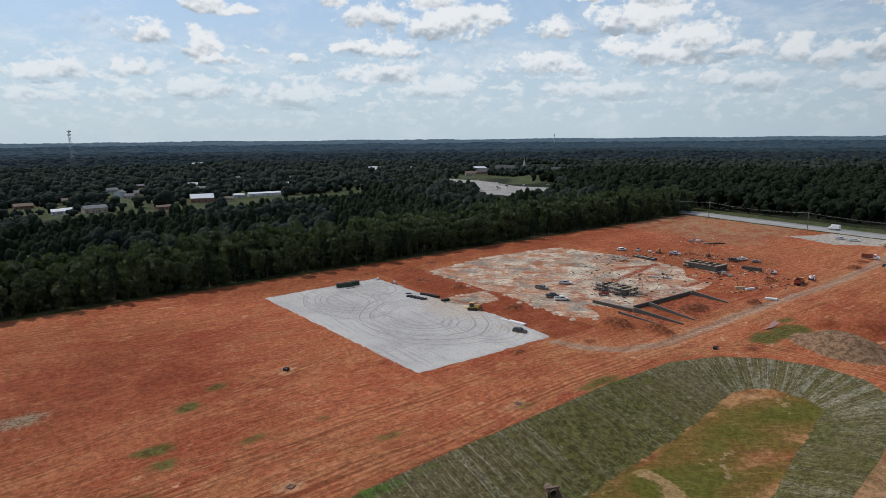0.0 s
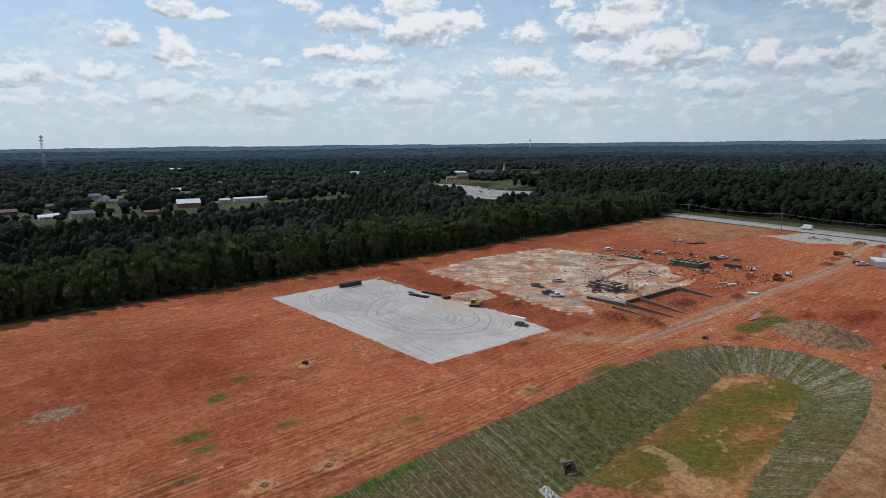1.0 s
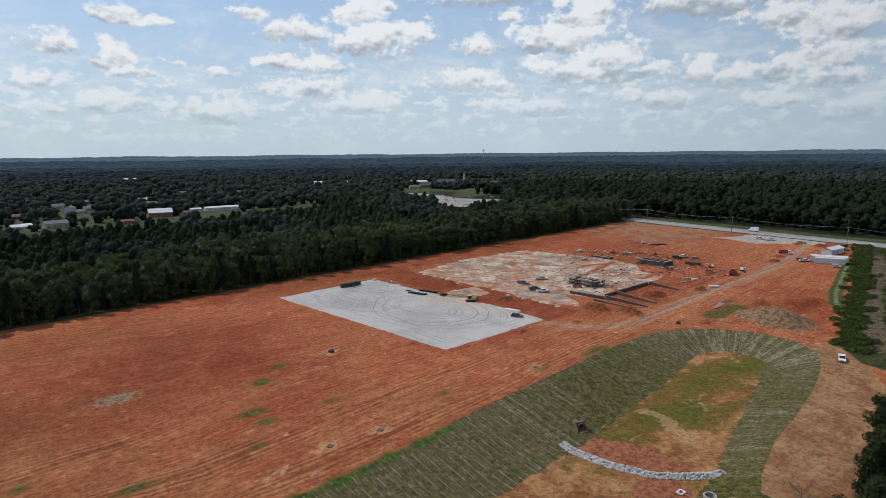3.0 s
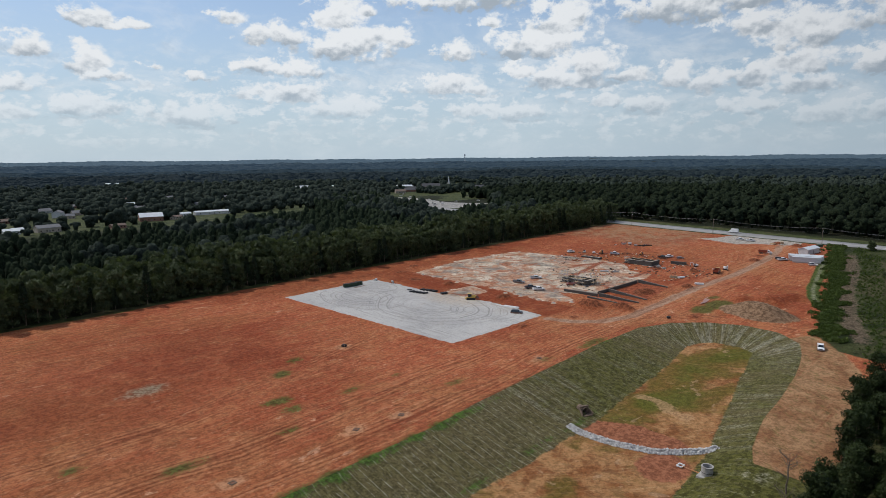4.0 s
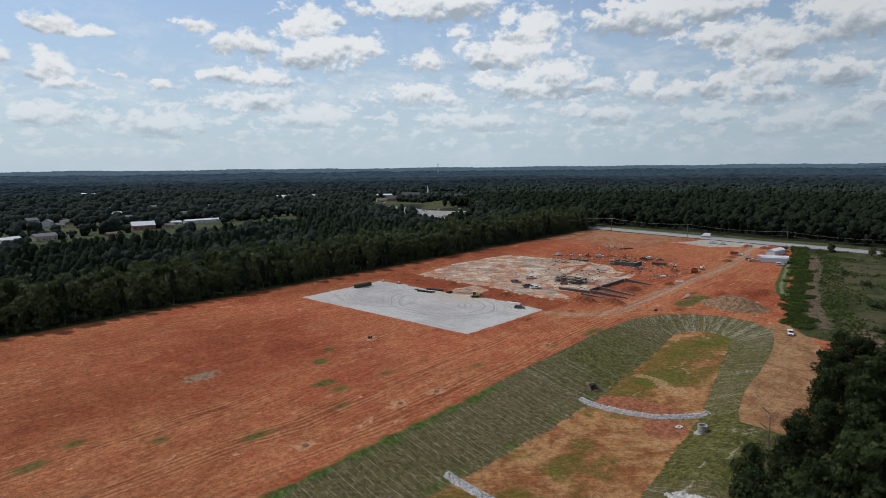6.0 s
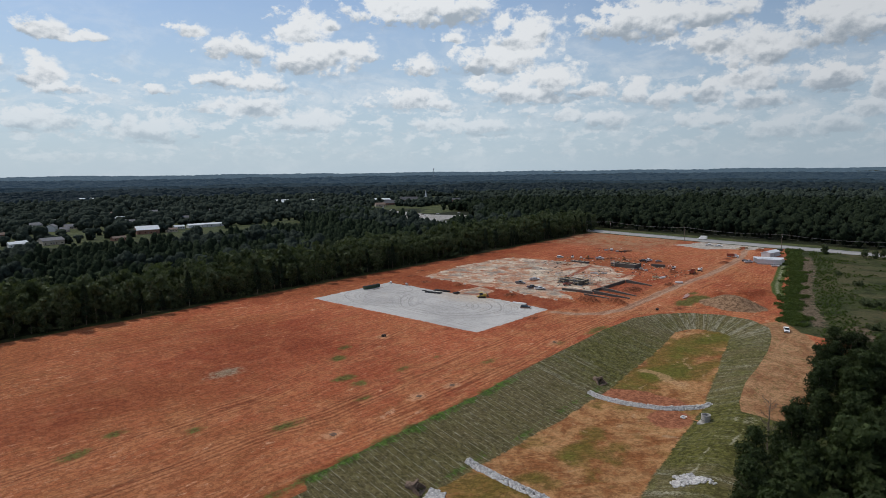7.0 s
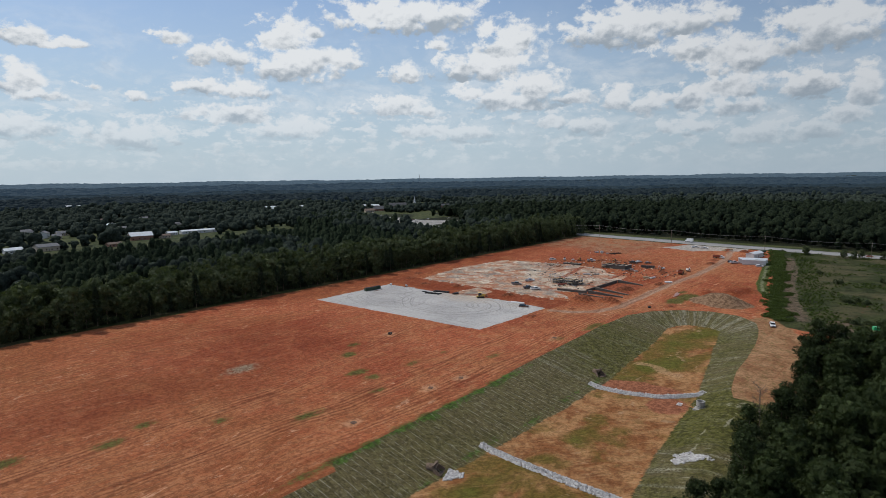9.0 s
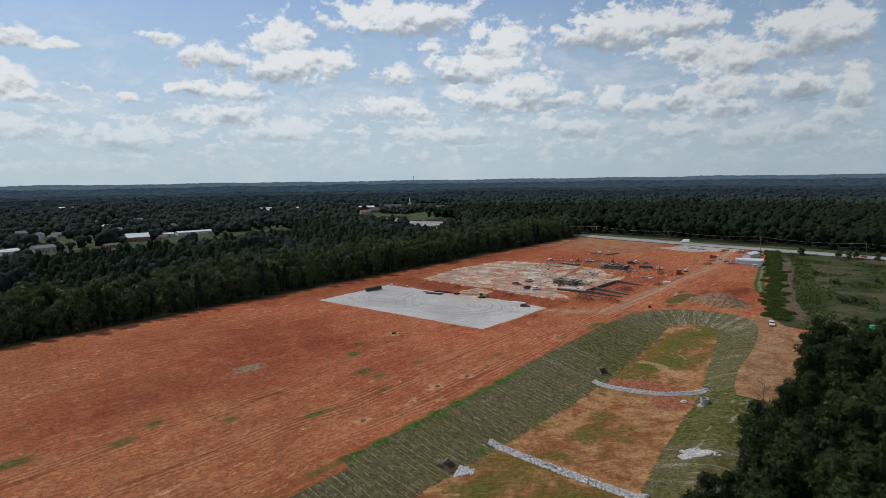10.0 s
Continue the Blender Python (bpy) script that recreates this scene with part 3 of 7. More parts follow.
    clay = n.mix(n.math("MULTIPLY", mask("ditch", 0.8, 0.35, 0.65), 0.9), clay, n.mix(n.step(small, 0.35, 0.65), c4(0.20, 0.047, 0.022), c4(0.35, 0.11, 0.055)))
    sand = n.mix(n.step(mid, 0.35, 0.65), c4(0.255, 0.124, 0.060), c4(0.385, 0.225, 0.118))
    bars = n.noise(n.scaled(turned, (1.0, 0.30, 1.0)), 0.8, 6, 0.68, 0.5).outputs[0]
    sand = over(n.step(bars, 0.55, 0.60), sand, (0.14, 0.120, 0.040), 0.55)
    sand = over(n.step(ruts, 0.44, 0.34), sand, (0.25, 0.09, 0.045), 0.6)
    clay = n.mix(mask("sand", 0.35), clay, sand)
    strawy = n.mix(n.step(threads0, 0.4, 0.6), c4(0.15, 0.16, 0.075), c4(0.40, 0.39, 0.30))
    strawy = n.mix(n.step(n.attr("strip"), 0.75, 0.45), strawy, weeds)
    clay = n.mix(mask("strip", 0.3, 0.2, 0.34), clay, strawy)
    hay = n.mix(n.step(small, 0.35, 0.65), c4(0.175, 0.105, 0.062), c4(0.28, 0.180, 0.112))
    clay = n.mix(mask("heap", 0.5), clay, hay)
    clay = n.mix(mask("soil", 0.5), clay, n.mix(n.step(small, 0.35, 0.65), c4(0.135, 0.045, 0.022), c4(0.25, 0.085, 0.042)))
    # mats of straw on the basin's banks, laid down the slope, with young grass
    lay = n.add("ShaderNodeCombineXYZ", (0, n.attr("along")), (1, n.math("MULTIPLY", n.attr("up"), 0.05))).outputs[0]
    strips = n.noise(lay, 0.55, 3, 0.55, 0.05).outputs[0]
    threads = n.noise(lay, 4.2, 6, 0.8, 0.1).outputs[0]
    mat = n.mix(n.math("ADD", n.math("MULTIPLY", n.step(threads, 0.36, 0.64), 0.4), n.math("MULTIPLY", n.step(grain, 0.36, 0.64), 0.6)), c4(0.074, 0.062, 0.024), c4(0.185, 0.156, 0.080))
    mat = n.mix(n.step(strips, 0.42, 0.60), n.mix(1.0, mat, c4(0.92, 0.93, 0.92), "MULTIPLY"), n.mix(1.0, mat, c4(1.08, 1.07, 1.06), "MULTIPLY"))
    flecks = n.noise(n.add("ShaderNodeCombineXYZ", (0, n.attr("along")), (1, n.math("MULTIPLY", n.attr("up"), 0.16))).outputs[0], 1.5, 6, 0.7).outputs[0]
    flecks = n.step(flecks, 0.60, 0.635)
    wavy = n.math("ADD", n.math("DIVIDE", n.attr("along"), 2.3), n.math("ADD", n.math("MULTIPLY", mid, 0.34), n.math("MULTIPLY", small, 0.10)))
    seam = n.math("ABSOLUTE", n.math("SUBTRACT", n.math("FRACT", wavy), 0.5))
    mat = over(n.math("MULTIPLY", n.step(seam, 0.075, 0.035), n.math("MULTIPLY", n.step(n.attr("lush"), 1.2, 1.0), n.step(n.noise(p, 0.55, 6, 0.78).outputs[0], 0.46, 0.53))), mat, (0.42, 0.40, 0.32), 0.55)
    pale = n.math("MULTIPLY", n.math("MULTIPLY", n.step(n.noise(lay, 0.30, 5, 0.7, 0.1).outputs[0], 0.50, 0.61), n.step(grain, 0.44, 0.54)), n.math("MAXIMUM", n.step(n.attr("lush"), 0.5, 1.1), n.step(n.attr("along"), 140.0, 152.0)))
    mat = over(pale, mat, (0.38, 0.37, 0.29), 0.75)
    fresh = n.step(n.math("ADD", n.math("ADD", n.math("MULTIPLY", big, 0.4), n.math("MULTIPLY", mid, 0.4)), n.math("MULTIPLY", grain, 0.25)), 0.44, 0.60)
    lawn_side = n.math("MULTIPLY", n.math("MULTIPLY", n.step(n.attr("lush"), 1.1, 1.24), n.step(n.math("ADD", n.add("ShaderNodeSeparateXYZ", (0, p)).outputs[0], n.math("MULTIPLY", mid, 16.0)), 46.0, 54.0)), n.step(n.math("ADD", n.attr("along"), n.math("MULTIPLY", mid, 30.0)), 125.0, 95.0))
    fresh = n.math("MAXIMUM", n.math("MULTIPLY", n.math("MULTIPLY", fresh, n.math("MINIMUM", n.attr("lush"), 1.0)), 0.8), n.math("MULTIPLY", lawn_side, n.step(threads, 0.25, 0.55)))
    mat = n.mix(fresh, mat, n.mix(n.step(small, 0.3, 0.7), c4(0.052, 0.054, 0.010), c4(0.112, 0.112, 0.026)))
    mat = n.mix(n.math("MULTIPLY", thin, 0.9), mat, n.mix(n.step(small, 0.3, 0.7), c4(0.030, 0.070, 0.010), c4(0.075, 0.145, 0.022)))
    hairs = n.noise(n.add("ShaderNodeCombineXYZ", (0, n.attr("along")), (1, n.math("MULTIPLY", n.attr("up"), 0.16)), (2, n.math("MULTIPLY", mid, 2.0))).outputs[0], 1.5, 6, 0.75).outputs[0]
    mat = over(n.step(hairs, 0.55, 0.64), mat, (0.33, 0.31, 0.22), 0.24)
    mat = over(n.step(hairs, 0.44, 0.36), mat, (0.040, 0.038, 0.016), 0.30)
    mat = over(flecks, mat, (0.42, 0.40, 0.33), 0.4)
    end = n.step(n.add("ShaderNodeSeparateXYZ", (0, p)).outputs[0], 150.0, 170.0)
    sheets = n.noise(lay, 0.42, 6, 0.72, 0.2).outputs[0]
    mat = over(n.math("MULTIPLY", n.math("MULTIPLY", n.step(sheets, 0.48, 0.58), end), n.step(small, 0.30, 0.55)), mat, (0.42, 0.41, 0.34), 0.32)
    # the basin's bed: red silt, dry straw colour and new grass
    bed = n.mix(n.step(mid, 0.40, 0.60), c4(0.24, 0.095, 0.035), c4(0.40, 0.215, 0.095))
    combed = n.noise(n.scaled(turned, (0.12, 1.0, 1.0)), 0.8, 7, 0.7, 0.8).outputs[0]
    bed = over(n.step(combed, 0.52, 0.66), bed, (0.46, 0.285, 0.145), 0.55)
    sown = n.math("ADD", n.noise(p, 0.042, 8, 0.62, 0.3).outputs[0], n.math("MULTIPLY", n.math("SUBTRACT", n.attr("sown"), 0.5), 0.40))
    bed = n.mix(n.math("MULTIPLY", n.step(sown, 0.46, 0.56), 0.9), bed, n.mix(n.step(sown, 0.54, 0.70), c4(0.150, 0.104, 0.024), c4(0.088, 0.104, 0.015)))
    bed = over(n.step(n.noise(p, 0.13, 6, 0.65, 0.7).outputs[0], 0.62, 0.66), bed, (0.45, 0.30, 0.18), 0.55)
    rills = n.noise(n.scaled(turned, (0.07, 1.0, 1.0)), 1.1, 6, 0.75, 0.5).outputs[0]
    bed = over(n.step(rills, 0.54, 0.64), bed, (0.48, 0.29, 0.15), 0.20)
    bed = over(n.step(rills, 0.44, 0.36), bed, (0.155, 0.075, 0.026), 0.22)
    bed = n.mix(mask("silt", 0.6), bed, n.mix(n.step(small, 0.3, 0.7), c4(0.25, 0.090, 0.045), c4(0.35, 0.145, 0.080)))
    bed = over(mask("bare", 0.8, 0.35, 0.65), bed, (0.46, 0.29, 0.155), 0.6)
    mat = over(mask("row", 1.4, 0.35, 0.6), mat, (0.42, 0.40, 0.32), 0.45)
    mat = n.mix(mask("bed", 0.35), mat, bed)
    clay = n.mix(mask("bank", 0.15), clay, mat)
    # rough growth, woodland floor, lawns and paving beyond the site
    rough = n.mix(n.step(mid, 0.38, 0.62), c4(0.021, 0.031, 0.009), c4(0.058, 0.067, 0.024))
    rough = over(n.step(n.noise(p, 0.03, 7, 0.65).outputs[0], 0.47, 0.60), rough, (0.110, 0.095, 0.052), 0.6)
    rough = n.mix(n.math("MULTIPLY", mask("scar", 1.6, 0.40, 0.75), 0.85), rough, n.mix(n.step(small, 0.35, 0.6), c4(0.085, 0.060, 0.038), c4(0.16, 0.12, 0.085)))
    clay = n.mix(mask("wild", 0.25), clay, rough)
    # woodland floor nearly black: shade between the trees is in its colour
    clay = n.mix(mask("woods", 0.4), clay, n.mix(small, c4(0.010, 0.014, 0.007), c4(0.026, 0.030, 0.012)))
    clay = n.mix(n.attr("town"), clay, n.mix(n.step(mid, 0.35, 0.65), c4(0.032, 0.048, 0.018), c4(0.085, 0.095, 0.042)))
    clay = n.mix(mask("lawn", 0.8), clay, n.mix(n.step(mid, 0.3, 0.7), c4(0.038, 0.054, 0.020), c4(0.098, 0.108, 0.045)))
    clay = n.mix(mask("paved", 0.1), clay, n.mix(n.step(mid, 0.3, 0.7), c4(0.24, 0.235, 0.225), c4(0.40, 0.39, 0.37)))
    # grain of the soil at the scale of clods
    clods = n.math("ADD", n.math("MULTIPLY", small, 0.55), n.math("MULTIPLY", grain, 0.45))
    clay = n.mix(n.step(clods, 0.455, 0.535), n.mix(1.0, clay, c4(0.68, 0.66, 0.63), "MULTIPLY"), n.mix(1.0, clay, c4(1.06, 1.04, 1.01), "MULTIPLY"))
    crumbs = n.noise(n.scaled(swept, (0.30, 1.0, 1.0)), 1.25, 5, 0.72).outputs[0]
    clay = n.mix(n.math("MULTIPLY", n.step(crumbs, 0.60, 0.65), 0.45), clay, n.mix(1.0, clay, c4(1.45, 1.6, 1.75), "MULTIPLY"))
    clay = n.mix(n.math("MULTIPLY", n.step(crumbs, 0.39, 0.34), 0.45), clay, n.mix(1.0, clay, c4(0.45, 0.42, 0.40), "MULTIPLY"))
    height = n.math("ADD", n.math("MULTIPLY", ruts, 0.6), n.math("ADD", n.math("MULTIPLY", small, 0.8), n.math("MULTIPLY", grain, 0.8)))
    surface(n, clay, 0.92, height, 0.8, 0.45, 0.0, 0.10)
    return m


ground = build_ground()

# ---- foliage ----
def leaf_material(name, dark, light, clear=0.22, lace=2.4):
    m, n = material(name)
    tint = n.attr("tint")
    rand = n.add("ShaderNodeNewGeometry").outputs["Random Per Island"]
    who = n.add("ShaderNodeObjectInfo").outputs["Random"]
    # sunlit tops and bright leaf glints are mixed into the colour here
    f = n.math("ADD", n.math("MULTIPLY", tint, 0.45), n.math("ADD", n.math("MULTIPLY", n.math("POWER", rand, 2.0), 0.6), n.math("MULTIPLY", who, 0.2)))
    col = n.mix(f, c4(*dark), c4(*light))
    d = n.add("ShaderNodeBsdfPrincipled", ("Base Color", col), ("Roughness", 0.7), ("Specular IOR Level", 0.12))
    t = n.add("ShaderNodeBsdfTranslucent", ("Color", n.mix(1.0, col, c4(1.25, 1.35, 0.6), "MULTIPLY")))
    mixed = n.add("ShaderNodeMixShader", (0, clear), (1, d.outputs[0]), (2, t.outputs[0]))
    # sprays of leaves with gaps between them
    holes = n.step(n.noise(coords(n), lace, 3, 0.65).outputs[0], 0.50, 0.47)
    laced = n.add("ShaderNodeMixShader", (0, holes), (1, mixed.outputs[0]), (2, n.add("ShaderNodeBsdfTransparent").outputs[0]))
    n.add("ShaderNodeOutputMaterial", (0, laced.outputs[0]))
    return m


LEAF = leaf_material("broad_leaves", (0.020, 0.030, 0.014), (0.098, 0.118, 0.056), 0.20, 2.3)
PINE = leaf_material("pine_needles", (0.010, 0.019, 0.010), (0.030, 0.043, 0.020), 0.10)
SHRUB = leaf_material("shrub_leaves", (0.026, 0.043, 0.011), (0.086, 0.118, 0.031), 0.25, 3.0)


def canopy_material(name, dark, light, haze_glow=None):
    """Whole crowns seen from far: leaf masses whose shaded gaps and lit tufts are painted in."""
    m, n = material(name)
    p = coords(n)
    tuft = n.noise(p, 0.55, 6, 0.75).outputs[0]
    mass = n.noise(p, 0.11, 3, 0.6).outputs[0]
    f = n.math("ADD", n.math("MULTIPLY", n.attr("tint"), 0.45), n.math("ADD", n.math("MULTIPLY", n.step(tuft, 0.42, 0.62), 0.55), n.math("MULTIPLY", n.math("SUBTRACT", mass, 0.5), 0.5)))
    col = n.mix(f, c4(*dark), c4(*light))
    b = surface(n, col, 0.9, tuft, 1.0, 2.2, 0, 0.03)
    # emission stands in for the haze over far woods
    if haze_glow:
        n.put(b.inputs["Emission Color"], c4(*haze_glow)), n.put(b.inputs["Emission Strength"], 1.0)
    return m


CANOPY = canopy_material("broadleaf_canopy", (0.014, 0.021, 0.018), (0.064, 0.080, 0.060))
# darker copy of the canopy: cloud shadow beyond the road put into the colour
SHADED_CANOPY = canopy_material("shaded_canopy", (0.007, 0.012, 0.008), (0.034, 0.046, 0.024))
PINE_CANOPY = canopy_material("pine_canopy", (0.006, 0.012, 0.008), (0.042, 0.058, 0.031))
# bluish crowns, glowing more belt by belt: distance haze put into the material
HILLS = [canopy_material("hazed_hills", (0.012, 0.018, 0.017), (0.030, 0.039, 0.036), g) for g in ((0.003, 0.006, 0.011), (0.008, 0.017, 0.030), (0.020, 0.036, 0.060), (0.060, 0.094, 0.135))]
BARK = plain("bark", (0.13, 0.10, 0.075), 0.9, 0, 1.5, 0.4, 0.6)


def crown_points(r, n, kind, width, low, high):
    """Places, outward ways and shade of n leaf clumps of a crown."""
    if kind == "pine":
        t = r.uniform(0, 1, n) ** 0.85
        rad = width * (1 - t) ** 0.75 * r.uniform(0.55, 1.05, n) + 0.15
        a = r.uniform(0, 6.283, n)
        p = np.stack([rad * np.cos(a), rad * np.sin(a), low + (high - low) * t], 1)
        way = np.stack([np.cos(a), np.sin(a), 0.55 + 0 * a], 1)
        return p, way, rad
    lumps = 9 if n < 400 else 16 if n < 2000 else 30
    t = r.uniform(0.0, 1.0, lumps)
    c = np.stack([r.normal(0, 1, lumps), r.normal(0, 1, lumps), t], 1)
    c[:, :2] /= np.linalg.norm(c[:, :2], axis=1, keepdims=True)
    bulge = np.sin(np.pi * np.clip(0.18 + 0.72 * t, 0, 1)) ** 0.7
    c[:, :2] *= (width * 0.62 * bulge * r.uniform(0.45, 1.0, lumps))[:, None]
    size = width * (r.uniform(0.30, 0.50, lumps) if n < 2000 else r.uniform(0.20, 0.42, lumps))
    c[:, 2] = low + size * 0.6 + (high - low - size * 1.3) * t
    c[0], size[0] = (0, 0, high - width * 0.45), width * 0.45
    c[1], size[1] = (0, 0, (low + high) / 2), width * 0.62
    who = r.integers(0, lumps, n)
    d = r.normal(0, 1, (n, 3))
    d[:, 2] += 0.25
    d /= np.linalg.norm(d, axis=1, keepdims=True)
    p = c[who] + d * (size[who] * (r.uniform(0.82, 1.1, n) if n < 2000 else r.uniform(0.62, 1.28, n)))[:, None] * np.array([1, 1, 0.85])
    return p, d, who / lumps


def clump_mesh(r, p, way, size):
    """Two bent leaf sheets a clump: vertices and four-sided faces."""
    n = len(p)
    way = way + r.normal(0, 0.55, (n, 3))
    way /= np.linalg.norm(way, axis=1, keepdims=True)
    side = np.cross(way, r.normal(0, 1, (n, 3)))
    side /= np.linalg.norm(side, axis=1, keepdims=True)
    fwd = np.cross(way, side)
    s = (size * r.uniform(0.6, 1.3, n))[:, None]
    v = np.stack([p - side * s - fwd * s * 0.55, p + side * s * 0.8 - fwd * s * 0.8 + way * s * 0.35, p + side * s * 0.9 + fwd * s * 0.7, p - side * s * 0.6 + fwd * s + way * s * 0.4], 1)
    return v.reshape(-1, 3), np.arange(4 * n).reshape(-1, 4)


def crown(name, seed, n, kind, width, low, high, size, mat):
    r = np.random.default_rng(seed)
    p, way, shade = crown_points(r, n, kind, width, low, high)
    v, f = clump_mesh(r, p, way, size)
    me = raw_mesh(name, v, f, mat)
    # clumps pale upwards: light on the crown's top painted as tint
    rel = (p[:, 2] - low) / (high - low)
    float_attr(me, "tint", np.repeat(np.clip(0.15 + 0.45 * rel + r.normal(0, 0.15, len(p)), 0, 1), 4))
    return me


def limb(bm, a, b, ra, rb, seg=6):
    """A tapered limb between two points."""
    a, b = Vector(a), Vector(b)
    q = (b - a).to_track_quat("Z", "Y")
    rings = []
    for c, rad in ((a, ra), (b, rb)):
        rings.append([bm.verts.new(c + q @ Vector((rad * math.cos(6.283 * k / seg), rad * math.sin(6.283 * k / seg), 0))) for k in range(seg)])
    for k in range(seg):
        bm.faces.new((rings[0][k], rings[0][(k + 1) % seg], rings[1][(k + 1) % seg], rings[1][k]))
    bm.faces.new(rings[1]), bm.faces.new(rings[0][::-1])


def trunk_mesh(seed, height, radius, limbs, spreadw):
    r = random.Random(seed)
    bm = bmesh.new()
    p, rad = Vector((0, 0, -0.4)), radius
    for k in range(4):
        q = Vector((r.uniform(-0.25, 0.25), r.uniform(-0.25, 0.25), height * (k + 1) / 4))
        limb(bm, p, q, rad, rad * 0.72)
        p, rad = q, rad * 0.72
    for k in range(limbs):
        z, a = height * r.uniform(0.35, 0.95), r.uniform(0, 6.283)
        w = spreadw * r.uniform(0.5, 0.9)
        limb(bm, (0, 0, z), (w * math.cos(a), w * math.sin(a), z + w * 0.6), radius * 0.3, radius * 0.08, 5)
    me = bpy.data.meshes.new("trunk")
    bm.to_mesh(me)
    bm.free()
    me.materials.append(BARK)
    return me


def make_tree(kind, crown_me, trunk_me, label):
    top = new("pine_tree" if kind == "pine" else "tree")
    tagged(top, label, "tree")
    for nm, me in (("trunk", trunk_me), ("crown", crown_me)):
        o = new(nm, me)
        o.parent = top
    return top


def woodland():
    """Trees of the wood's edge along the site, one by one."""
    kinds = []
    for k in range(6):
        h = 13 + 0.9 * k
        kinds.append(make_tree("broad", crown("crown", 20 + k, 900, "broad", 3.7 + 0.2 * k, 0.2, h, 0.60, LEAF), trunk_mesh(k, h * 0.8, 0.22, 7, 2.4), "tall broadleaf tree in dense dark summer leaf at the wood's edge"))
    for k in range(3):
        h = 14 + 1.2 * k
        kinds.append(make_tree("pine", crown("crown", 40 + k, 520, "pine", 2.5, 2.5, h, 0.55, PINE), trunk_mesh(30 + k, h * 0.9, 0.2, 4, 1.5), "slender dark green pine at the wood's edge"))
    r, used, out = random.Random(4), set(), []
    for row in range(1):
        x = -190.0
        while x < 438:
            k = r.choice((0, 1, 2, 3, 4, 5, 0, 1, 2, 3, 4, 5, 6, 7, 8))
            y = 275.5 + 5 * row + r.uniform(-1.6, 1.6)
            m = pose(x, y, at(x, y) - 0.05, 0, 0, r.uniform(0, 360)) @ Matrix.Diagonal([r.uniform(0.66, 1.14)] * 3 + [1])
            tree = kinds[k]
            if k in used:
                copy_thing(tree, m).scale = m.to_scale()
            else:
                used.add(k)
                tree.matrix_world = m
            x += r.uniform(3.6, 6.6)


def wood_stuff(name, seed, pts, kinds, label, mat, base=None):
    """Many trees joined in one mesh. kinds: templates of (verts, faces, shade)."""
    r = np.random.default_rng(seed)
    vs, fs, ts, at_v = [], [], [], 0
    z = land(pts[:, 0], pts[:, 1], False) if base is None else base
    who = r.integers(0, len(kinds), len(pts))
    for k, (v, f, shade) in enumerate(kinds):
        pick = np.nonzero(who == k)[0]
        if not len(pick):
            continue
        a, s = r.uniform(0, 6.283, len(pick)), r.uniform(0.6, 1.3, len(pick))
        ca, sa = np.cos(a)[:, None], np.sin(a)[:, None]
        w = np.stack([(v[:, 0] * ca - v[:, 1] * sa) * s[:, None] + pts[pick, 0][:, None], (v[:, 0] * sa + v[:, 1] * ca) * s[:, None] + pts[pick, 1][:, None], v[None, :, 2] * s[:, None] * r.uniform(0.85, 1.15, len(pick))[:, None] + z[pick][:, None]], 2)
        vs.append(w.reshape(-1, 3))
        fs.append((f[None] + (np.arange(len(pick)) * len(v))[:, None, None]).reshape(-1, f.shape[1]) + at_v)
        # height in the crown lightens it like sun on top; the rest is random
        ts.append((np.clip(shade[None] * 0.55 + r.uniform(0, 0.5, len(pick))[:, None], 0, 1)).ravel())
        at_v += len(pick) * len(v)
    me = raw_mesh(name, np.concatenate(vs), np.concatenate(fs), mat)
    float_attr(me, "tint", np.concatenate(ts))
    ob = new(name, me)
    return tagged(ob, label, "woodland", kind="stuff")


def template(seed, n, kind, width, low, high, size):
    r = np.random.default_rng(seed)
    p, way, _ = crown_points(r, n, kind, width, low, high)
    v, f = clump_mesh(r, p, way, size)
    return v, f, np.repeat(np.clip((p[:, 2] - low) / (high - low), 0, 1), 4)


def ico(r):
    t = (1 + 5 ** 0.5) / 2
    v = np.array([(-1, t, 0), (1, t, 0), (-1, -t, 0), (1, -t, 0), (0, -1, t), (0, 1, t), (0, -1, -t), (0, 1, -t), (t, 0, -1), (t, 0, 1), (-t, 0, -1), (-t, 0, 1)])
    v = v / np.linalg.norm(v[0])
    d = ((v[:, None] - v[None]) ** 2).sum(-1)
    f = [(i, j, k) for i in range(12) for j in range(i + 1, 12) for k in range(j + 1, 12) if max(d[i, j], d[j, k], d[i, k]) < 1.2]
    f = [(i, j, k) if np.cross(v[j] - v[i], v[k] - v[i]) @ v[i] > 0 else (i, k, j) for i, j, k in f]
    return v, np.array(f)


def lump_template(seed, width, low, high):
    """A whole crown as one uneven closed form."""
    r = np.random.default_rng(seed)
    v, f = ico(1)
    d = 1 + r.normal(0, 0.24, len(v))
    t = np.clip((v[:, 2] + 1) / 2, 0, 1)
    w = v * d[:, None]
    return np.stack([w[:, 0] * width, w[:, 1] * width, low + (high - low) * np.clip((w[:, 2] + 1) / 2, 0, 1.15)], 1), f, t


